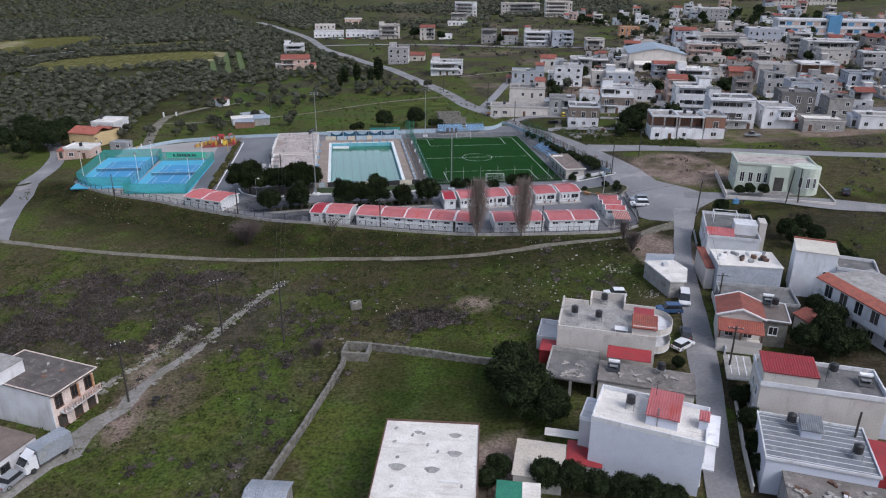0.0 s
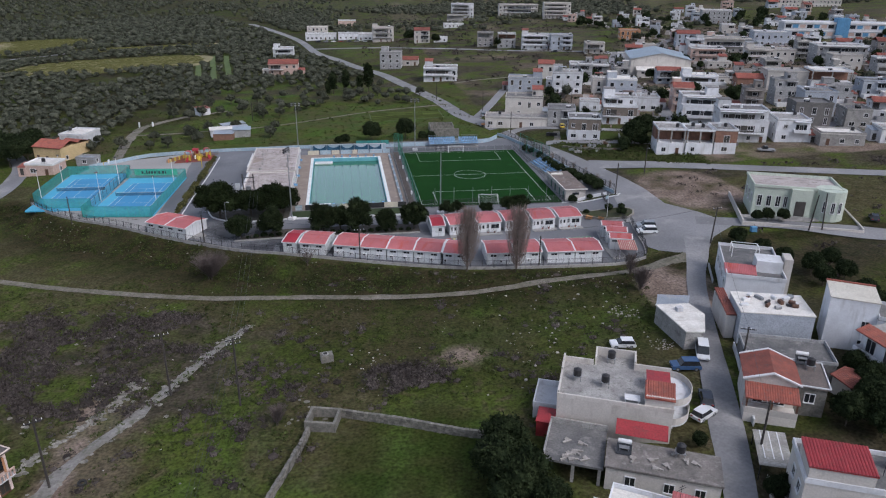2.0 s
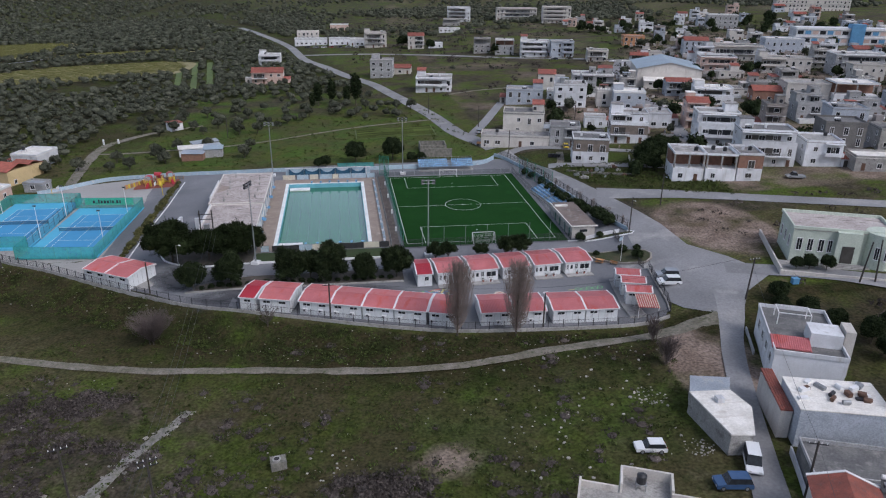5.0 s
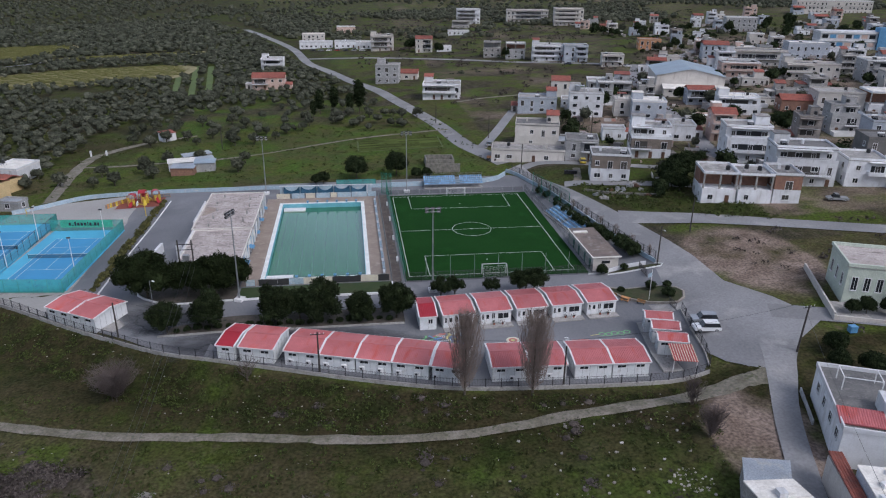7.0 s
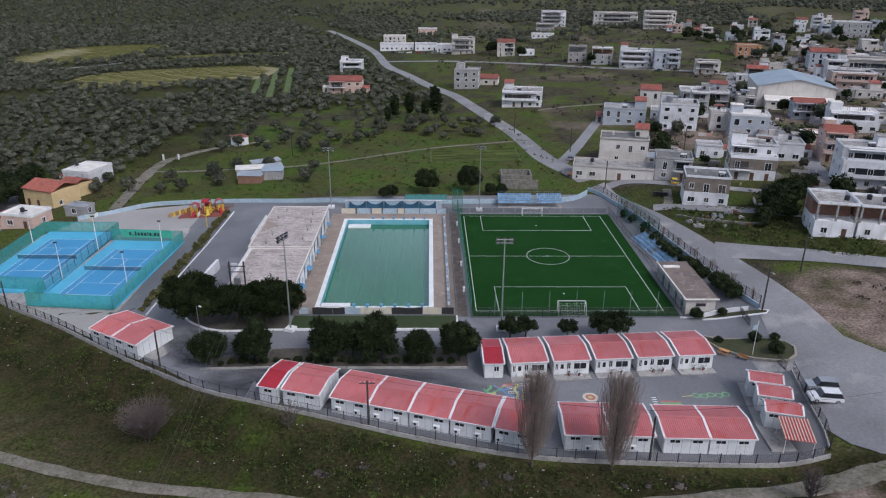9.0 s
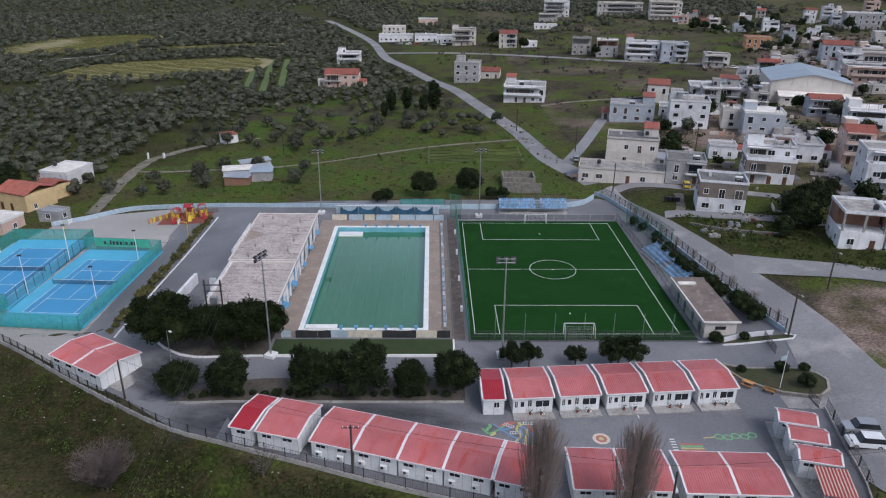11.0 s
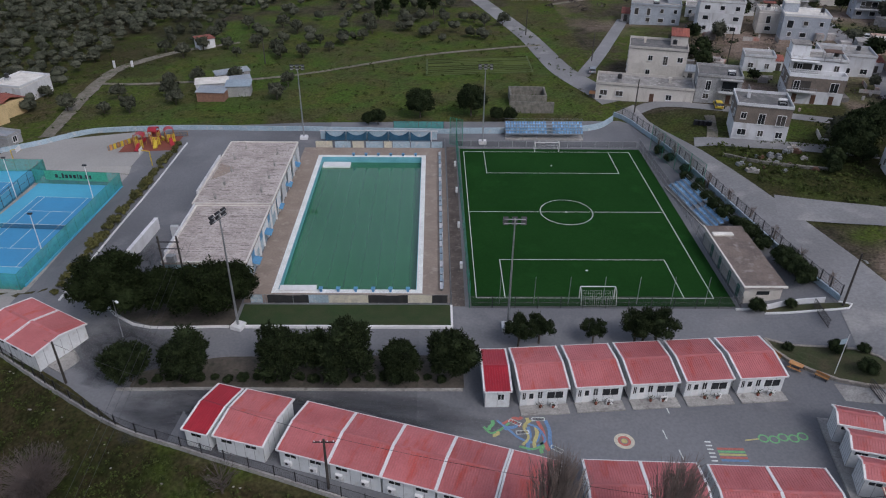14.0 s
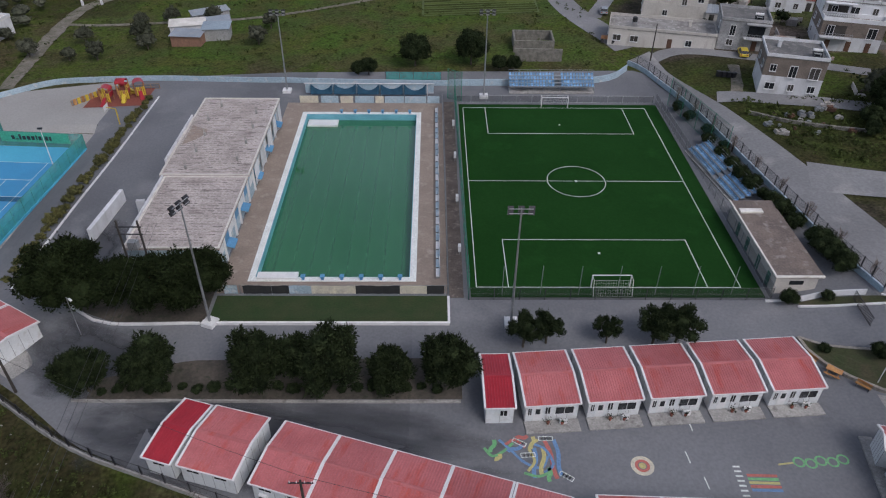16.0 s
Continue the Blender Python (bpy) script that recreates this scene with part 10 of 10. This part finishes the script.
POLES = {}
for key, args in {
    "a": (-12.9, 108.6, 11.5, 2, 20), "b": (-23.9, 113.5, 10.8, 1, 20), "c": (-34.9, 94.8, 10.4, 1, 30), "s1": (61.0, 100.3, 8.6, 1, -20), "s2": (53.7, 82.8, 8.8, 1, -20),
    "j": (80.7, 147.6, 8.4, 1, 10, 2), "f1": (-28.4, 172.6, 6.6, 0), "f2": (6.4, 155.7, 7.2, 1), "f3": (43.2, 147.6, 7.0, 0), "e1": (73.4, 184.0, 8.5, 0, 0, 0, True), "h1": (104.6, 149.6, 8.5, 0, 0, 4), "h2": (107.5, 149.2, 8.5, 0, 0, -3),
    "m1": (-32, 310, 8, 0), "m2": (46, 330, 8, 0), "m3": (61, 300, 8, 0), "r1": (88, 200, 8, 0, 0, 0, True), "r2": (63.8, 262, 8, 0), "g": (-14.6, 62.4, 7, 0), "w1": (-63.5, 192.5, 7, 0), "w2": (58, 62, 8, 0), "v1": (96, 293, 8.5, 0), "v2": (137, 265, 9, 0), "v3": (150, 300, 9, 0)}.items():
    POLES[key] = utility_pole(*args)


def cable(p, q, sag, k):
    g = Geo()
    a, b = Vector(p), Vector(q)
    pts = [a.lerp(b, i / 14) - Vector((0, 0, sag * 4 * (i / 14) * (1 - i / 14))) for i in range(15)]
    g.pipe(pts, 0.022, 3)
    return tagged(part("power_cable", g, DARKMETAL), "thin dark overhead power cable", "cable", "overhead cables")


for k in range(3):
    cable((-12.9 + (k - 1) * 0.8, 108.6, ground_z(-12.9, 108) + 11.3), (-18.4 + (k - 1) * 0.9, 193.4, 7.0), 2.0, k)
    cable((-12.9 + (k - 1) * 0.8, 108.6, ground_z(-12.9, 108) + 11.3), (-14.6 + (k - 1) * 0.3, 62.4, ground_z(-14.6, 62.4) + 6.9), 0.6, k)
cable((-28.4, 171.4, 6.4), (6.4, 155.9, 7.0), 0.8, 0)
cable((6.4, 155.9, 7.0), (43.2, 146.9, 7.8), 0.8, 0)
cable((43.2, 146.9, 7.8), (80.7, 148.6, 11.0), 0.9, 0)
cable((80.7, 148.6, 11.0), (61.0, 100.6, 9.6), 0.8, 0)
cable((61.0, 100.6, 9.6), (53.6, 83.3, 8.9), 0.4, 0)


# ---- vehicles ----
def car(x, y, yaw, paint_mat, label, kind="hatch", z=0.15):
    L, W, H = {"hatch": (4.1, 1.75, 1.48), "suv": (4.5, 1.85, 1.7), "sedan": (4.5, 1.75, 1.43), "van": (4.9, 1.95, 1.95), "pickup": (5.0, 1.85, 1.75)}[kind]
    t = thing("car" if kind != "van" else "van", pose(x, y, ground_z(x, y) + z, 0, 0, yaw), label, "car" if kind != "van" else "van", "parked cars")
    hl, hw = L / 2, W / 2
    bonnet = {"van": 0.72, "suv": 0.95}.get(kind, 0.86)
    side = [(-hl, 0.35), (-hl + 0.1, 0.3), (hl - 0.1, 0.3), (hl, 0.5), (hl - 0.08, bonnet * 0.86), (hl - 0.9, bonnet), (-hl + 0.15, bonnet + 0.02), (-hl, 0.75)]
    g = Geo()
    n = len(side)
    for e, ins in ((-hw, 0), (hw, 0)):
        g.v.extend((u, e, v) for u, v in side)
    g.f.extend((i, (i + 1) % n, n + (i + 1) % n, n + i) for i in range(n))
    g.f.extend((tuple(range(n)), tuple(range(2 * n - 1, n - 1, -1))))
    part("body", g, paint_mat, t)
    r0, r1 = (-hl + 0.12, hl - 1.15)
    if kind == "sedan":
        r0 = -hl + 0.75
    if kind == "pickup":
        r0 = -0.4
    f0, f1 = r0 + 0.35, r1 - 0.6
    b0, b1 = bonnet - 0.01, H
    cab = Geo()
    k = 0
    lo, hi = [(r0, -hw + 0.04), (r1, -hw + 0.04), (r1, hw - 0.04), (r0, hw - 0.04)], [(f0, -hw + 0.2), (f1, -hw + 0.2), (f1, hw - 0.2), (f0, hw - 0.2)]
    cab.v.extend((*p, b0) for p in lo)
    cab.v.extend((*p, b1 - 0.06) for p in hi)
    cab.f.extend((i, (i + 1) % 4, 4 + (i + 1) % 4, 4 + i) for i in range(4))
    part("window_band", cab, GLASSDARK, t, "dark tinted windows")
    part("roof_panel", Geo().box(f0 - 0.03, f1 + 0.05, -hw + 0.18, hw - 0.18, b1 - 0.07, b1), paint_mat, t)
    for u in (-hl + 0.8, hl - 0.85):
        for e in (-1, 1):
            wh = part("wheel", Geo().tube((u, e * (hw - 0.2), 0.32), (u, e * (hw + 0.01), 0.32), 0.32, n=14), RUBBER, t)
            part("rim", Geo().tube((u, e * (hw + 0.01), 0.32), (u, e * (hw + 0.02), 0.32), 0.2, n=10), METALGREY, wh)
    for e in (-0.6, 0.6):
        part("headlight", Geo().box(hl - 0.1, hl - 0.02, e - 0.17, e + 0.17, 0.55, 0.7), LAMPGLASS, t)
        part("tail_light", Geo().box(-hl - 0.005, -hl + 0.06, e - 0.14, e + 0.14, 0.6, 0.8), CARRED, t)
    return t


car(71.6, 160.2, 172, CARSILVER, "silver family car parked by the fence", "suv", 0.25)
car(70.8, 157.6, 172, CARWHITE, "white compact car parked by the fence", "suv", 0.25)
car(47.5, 112.4, 172, CARWHITE, "white hatchback parked on the grass", "hatch", 0.05)
car(58.6, 107.3, 247, CARWHITE, "white delivery van parked on the street", "van", 0.25)
car(54.3, 104.2, 172, CARBLUE, "dark blue estate car parked beside the house", "suv", 0.1)
car(53.2, 95.5, 70, CARDARK, "black car parked under the cream house", "hatch", 0.2)
car(51.2, 92.2, 30, CARWHITE, "white car parked beside the cream house", "hatch", 0.2)
car(-44.9, 79.0, 65, CARSILVER, "white estate car parked on the lane", "sedan", 0.15)
car(59.2, 290, 80, CARSILVER, "silver car parked at the road junction", "hatch")
car(82.6, 261.0, 78, CARYELLOW, "yellow car parked beside the green verge", "hatch")
tc = thing("tractor", pose(*on(56.6, 271.0, 0.2), 0, 0, 160), "rusty orange tractor standing by the junction", "tractor")
part("bonnet", Geo().box(0.1, 1.7, -0.4, 0.4, 0.7, 1.35), ORANGE, tc)
part("cab", Geo().box(-1.1, 0.1, -0.65, 0.65, 1.0, 2.3), GLASSDARK, tc)
part("cab_roof", Geo().box(-1.2, 0.2, -0.75, 0.75, 2.3, 2.42), ORANGE, tc)
for u, r in ((-0.7, 0.7), (1.3, 0.42)):
    for e in (-1, 1):
        part("wheel", Geo().tube((u, e * 0.55, r), (u, e * 0.9, r), r, n=14), RUBBER, tc)
car(132, 212, 165, CARSILVER, "silver pickup parked before the grey house", "pickup")
car(128, 300, 60, CARSILVER, "grey car parked on the village street", "hatch")
car(143, 312, 60, CARWHITE, "white car parked on the village street", "hatch")
car(168, 445, 10, CARWHITE, "white car on the upper road", "hatch")
car(140, 466, 160, CARDARK, "dark car on the upper road", "hatch")
car(122, 152, 60, CARDARK, "dark car parked beside the lane", "hatch")
for i in range(7):
    car(-12 + i * 6, 604 - i * 2.5, 170 + 7 * (i % 3), (CARDARK, CARSILVER, CARWHITE, CARRED)[i % 4], "car parked before the roadside shops", "hatch")

# box lorry on the lane by the pinkish house
lo = thing("box_lorry", pose(-42.2, 82.4, ground_z(-42.2, 82.4) + 0.2, 0, 0, -127), "white lorry with a grey canvas box", "lorry")
part("box", Geo().box(-3.4, 1.4, -1.1, 1.1, 0.75, 3.0), SHEETGREY, lo)
part("cab", Geo().extrude([(1.5, -1.0), (3.2, -1.0), (3.3, -0.6), (3.3, 0.6), (3.2, 1.0), (1.5, 1.0)], 0.4, 1.5).box(1.5, 2.6, -0.95, 0.95, 1.5, 2.3), CARWHITE, lo)
part("wind_deflector", Geo().poly((2.5, -0.9, 2.3), (2.5, 0.9, 2.3), (1.5, 0.9, 2.9), (1.5, -0.9, 2.9)), CARWHITE, lo)
part("windscreen", Geo().poly((2.62, -0.85, 2.25), (3.25, -0.85, 1.52), (3.25, 0.85, 1.52), (2.62, 0.85, 2.25)), GLASSDARK, lo)
part("chassis", Geo().box(-3.3, 3.0, -0.5, 0.5, 0.4, 0.75), DARKMETAL, lo)
for u in (-2.2, 2.3):
    for e in (-1, 1):
        part("wheel", Geo().tube((u, e * 0.75, 0.4), (u, e * 1.05, 0.4), 0.4, n=14), RUBBER, lo)

# ---- village greenery ----
rng = random.Random(9)
for i, (x, y, s) in enumerate(((98, 232, 1.1), (101, 235, 1.2), (104.5, 237.5, 1.1), (96, 229.5, 0.8), (48.2, 66, 0.45), (50.0, 70.5, 0.5), (47.0, 62.5, 0.4), (51.6, 76, 0.45), (53.8, 76.6, 0.4), (47.6, 86.4, 0.32), (73.5, 89, 0.75), (76.2, 92.5, 0.75), (71.5, 84, 0.7), (77.5, 97.5, 0.6), (75, 85, 0.65), (93, 131, 0.65), (90, 136, 0.55), (97, 127, 0.6), (95, 119, 0.6), (92, 126, 0.6), (98, 133, 0.6), (88.5, 141, 0.55), (86, 146.5, 0.55), (84.6, 143, 0.5), (102, 155.6, 0.45), (99, 156.6, 0.45), (96.5, 157, 0.4), (21.6, 80.3, 1.0), (20.8, 85.1, 1.0), (22.6, 89.4, 0.9), (23.8, 83, 0.9), (25.2, 77.6, 0.8), (15.9, 68.3, 0.5), (14.2, 66.6, 0.45), (21.2, 65.6, 0.6), (24, 64.2, 0.6), (26.5, 62.8, 0.55), (29.3, 61.4, 0.6), (32, 60, 0.6), (34, 58.8, 0.55), (64.4, 72.5, 0.5), (68.6, 87, 0.7), (92, 111, 0.8), (-104.5, 259, 1.3), (-111, 265, 1.4), (-116, 275, 1.5), (-104, 278, 1.2), (-106, 268, 1.3), (-101.5, 266, 1.1), (-110, 252, 0.9), (-120, 262, 1.3), (152, 345, 0.8), (180, 370, 1.1), (176, 380, 1.1), (112, 505, 1.0), (75, 550, 1.0), (57, 572, 1.2), (60, 590, 1.0))):
    plant_tree(BROAD[i % 3], x, y, s, 50 * i, "village trees")
BUILT = [(o.location.x, o.location.y + 5) for o in bpy.data.objects if o.name.startswith("house")]
planted_rows("olive_grove", -330, 130, 278, 640, 5.4, "wide grove of grey-green olive trees in rows", 6)
planted_rows("far_olive_grove", -760, 760, 640, 1000, 8.6, "distant slopes of olive trees in rows", 7)
planted_rows("far_olive_grove", -1150, 1150, 1000, 1750, 14.5, "distant slopes of olive trees in rows", 8)
planted = 0
for i in range(900):
    x, y = rng.uniform(84, 400), rng.uniform(215, 640)
    if x < along(EDGE, y) - 4 or built_near(x, y, 7.0) or planted > 230 or x > 130 + 0.66 * y:
        continue
    planted += 1
    plant_tree(FARTREES[(i * 7 + i // 3) % 3], x, y, rng.uniform(0.4, 1.05), 50 * i, "village trees", rng.uniform(0.8, 1.3))


# ---- plots beside the road ----
rubble_wall("plot_wall", [(74.5, 234.5), (80, 230.5), (87, 227.5), (92, 226)], 0.7, "low broken stone wall of an overgrown plot")
random.seed(33)
for i in range(22):
    x, y = random.uniform(76, 91), random.uniform(226, 236)
    s = random.uniform(0.3, 0.9)
    tagged(part("scrap_block", Geo().box(-s, s, -s * 0.6, s * 0.6, 0, s * 0.7, pose(0, 0, 0, 5, 8, 0)).box(-s * 0.4, s * 0.7, -s * 0.8, 0, 0, s, pose(0, 0, 0, -6, 4, 40)), random.choice((RUBBLE, TRIMWHITE, METALGREY, BROWNWOOD, CONCRETE)), m=pose(x, y, ground_z(x, y) - 0.03, 0, 0, random.uniform(0, 180))), "scrap block dumped on an overgrown plot", "scrap", "dumped scrap")
for k in range(4):
    t = thing("rubbish_bin", pose(74.2 + k * 0.9, 250.6 - 0.25 * k, ground_z(75, 250) + 0.12, 0, 0, 12), "dark wheeled rubbish bin on the verge", "bin", "rubbish bins")
    part("body", Geo().extrude([(-0.35, -0.35), (0.35, -0.35), (0.35, 0.35), (-0.35, 0.35)], 0.1, 1.05), DARKMETAL, t)
    part("lid", Geo().box(-0.4, 0.4, -0.42, 0.4, 1.05, 1.15), DARKMETAL, t)
for x, y in ((92.5, 151.2),):
    t = thing("rubbish_bin", pose(x, y, ground_z(x, y) + 0.2), "blue wheeled rubbish bin beside the lane", "bin", "rubbish bins")
    part("body", Geo().box(-0.6, 0.6, -0.45, 0.45, 0.1, 1.1), BLUEPAINT, t)
    part("lid", Geo().box(-0.65, 0.65, -0.5, 0.5, 1.1, 1.22), BLUEPAINT, t)
scatter_stuff("plot_scrub", 420, (72, 112, 203, 240), tuft(0.7), LEAF_GRASS, "rank weeds on the roadside plots", "weeds", 41, lambda x, y, r: x > along([(203, 96), (212, 84), (222, 77), (236, 74), (241, 74)], y) and abs(y - along([(73.5, 244.5), (82, 238), (92, 234.5), (104, 229)], x)) > 2.5 and y > along([(78, 220), (88, 213), (100, 207), (129, 195)], x))
scatter_stuff("verge_scrub", 900, (76, 260, 120, 470), tuft(0.9), LEAF_SHRUB, "dry weeds between the village plots", "weeds", 42, lambda x, y, r: (y < 200 and x > 92 and abs(y - along([(84, 163), (98, 154.5), (112, 148.5), (140, 138), (180, 125)], x)) > 5 and abs(y - along([(100, 203.5), (129, 191), (165, 177), (220, 160)], x)) > 4.5 and not (95 < x < 122 and 148 < y < 172)) or (y > 240 and x > along(EDGE, y) and not built_near(x, y + 4, 9)))
scatter_stuff("village_shrubs", 1500, (80, 400, 215, 640), thorn(1.5), LEAF_DARK, "dark garden shrubs between the houses", "shrubs", 43, lambda x, y, r: x > along(EDGE, y) - 6 and not built_near(x, y, 6.5))
scatter_stuff("bank_weeds", 1500, (-95, 66, 140, 215), tuft(0.36), LEAF_GRASS, "rank winter weeds on the bank", "weeds", 44, lambda x, y, r: -12 < y - along(SOUTH, x) < -1.0 and clear_of_paths(x, y))
scatter_stuff("bank_stones", 170, (-80, 62, 132, 205), pebble, RUBBLE, "pale stones and litter on the bank", "stones", 45, lambda x, y, r: -12 < y - along(SOUTH, x) < -1.5 and clear_of_paths(x, y))


def yard_bit(g, x, y, z, rng):
    """Low yard walls, sheds, stacks and bins."""
    w, d, h = rng.choice(((2.2, 1.6, 1.9), (0.5, 0.5, 0.8), (4.5, 0.16, 1.2), (0.16, 4.5, 1.2), (1.2, 0.8, 0.6), (2.8, 2.2, 2.2), (1.7, 3.9, 1.3)))
    g.box(-w / 2, w / 2, -d / 2, d / 2, -0.5, h * rng.uniform(0.7, 1.2), pose(x, y, z, 0, 0, -17 + rng.gauss(0, 8)))


YARDBITS = mat("mixed_yard_things", (0.48, 0.45, 0.42), (0.16, 0.15, 0.15), 0.09, 3, 0.8, island=0.6, stain=(0.30, 0.12, 0.08))
scatter_stuff("yard_clutter", 900, (84, 400, 222, 640), yard_bit, YARDBITS, "low yard walls, sheds and stacked things between houses", "yard clutter", 48, lambda x, y, r: x > along(EDGE, y) and built_near(x, y, 13) and not built_near(x, y, 6.2) and x < 130 + 0.68 * y)


def rubble_pile(x, y, n, spread, seed, label):
    rng = random.Random(seed)
    g = Geo()
    for _ in range(n):
        s = rng.uniform(0.05, 0.2)
        a, r = rng.uniform(0, 6.3), spread * math.sqrt(rng.random())
        px, py = x + r * math.cos(a), y + r * math.sin(a)
        lump(g, (px, py, ground_z(px, py) + s * 0.3), (s * 1.2, s, s * 0.7), rng, 5, 3)
    return tagged(part("rubble_pile", g, RUBBLE), label, "rubble", kind="stuff")


rubble_pile(52.5, 124, 60, 2.4, 1, "pile of pale rubble beside the garage")
rubble_pile(54.0, 112, 50, 2.0, 2, "scattered pale rubble on the grass")
rubble_pile(34.5, 120, 26, 5.5, 3, "thin spread of stones in the grass")
rubble_pile(6.5, 118, 20, 3.5, 4, "thin spread of stones in the grass")
scatter_stuff("slope_scrub", 1500, (20, 330, 350, 900), tuft(1.3), LEAF_SHRUB, "dull scrub on the slopes above the village", "scrub", 46, lambda x, y, r: x > along([(350, 56), (415, 46), (462, 34), (520, 12), (570, 0), (900, -90)], y) and noise.noise((x * 0.02, y * 0.02, 15)) > -0.15)
scatter_stuff("slope_bushes", 500, (20, 380, 350, 1000), tuft(1.9), LEAF_OLIVE, "grey-green bushes on the slopes above the village", "bushes", 47, lambda x, y, r: x > along([(350, 58), (415, 48), (462, 36), (520, 14), (570, 2), (1000, -110)], y) and noise.noise((x * 0.015, y * 0.015, 19)) > 0.0)


def slab_rock(g, x, y, z, rng):
    s = rng.uniform(0.14, 0.5)
    lump(g, (x, y, z + s * 0.04), (s * rng.uniform(0.8, 1.5), s, s * 0.28), rng, 6, 3)


# bare rock showing beside the track
scatter_stuff("rock_outcrop", 190, (-42, -28, 98, 119), slab_rock, ROCK, "pale bare rock showing through the grass", "rocks", 51, lambda x, y, r: abs(x - along([(99, -40.2), (101.8, -38.9), (105.9, -36.1), (111.2, -32.3), (117.5, -30.2)], y)) < 0.5 + 1.1 * r.random() ** 2)
scatter_stuff("track_stones", 150, (-40, -12, 86, 134), slab_rock, ROCK, "pale stones along the worn track", "rocks", 52, lambda x, y, r: abs(x - along([(84.5, -41), (90.5, -37.2), (96.6, -34.7), (103.1, -31.6), (109.2, -27.8), (116.2, -24.2), (124.6, -20.2), (134.1, -14.5)], y)) < 0.6 + 1.6 * r.random())
scatter_stuff("field_rocks", 60, (-70, 0, 100, 136), slab_rock, ROCK, "pale flat stones in the rough grass", "rocks", 53, lambda x, y, r: noise.noise((x * 0.1, y * 0.1, 33)) > 0.22 and clear_of_paths(x, y))
tyre = Geo()
for i in range(16):
    a0, a1 = 2 * math.pi * i / 16, 2 * math.pi * (i + 1) / 16
    for (r0, z0), (r1, z1) in (((0.3, 0.05), (0.55, 0.0)), ((0.55, 0.0), (0.6, 0.17)), ((0.6, 0.17), (0.55, 0.34)), ((0.55, 0.34), (0.3, 0.3)), ((0.3, 0.3), (0.3, 0.05))):
        tyre.poly((r0 * math.cos(a0), r0 * math.sin(a0), z0), (r1 * math.cos(a0), r1 * math.sin(a0), z1), (r1 * math.cos(a1), r1 * math.sin(a1), z1), (r0 * math.cos(a1), r0 * math.sin(a1), z0))
tagged(part("old_tyre", tyre, RUBBER, m=pose(*on(-30.9, 94.7, 0.12), 6, 4, 0)), "old black tractor tyre lying in the field", "tyre")
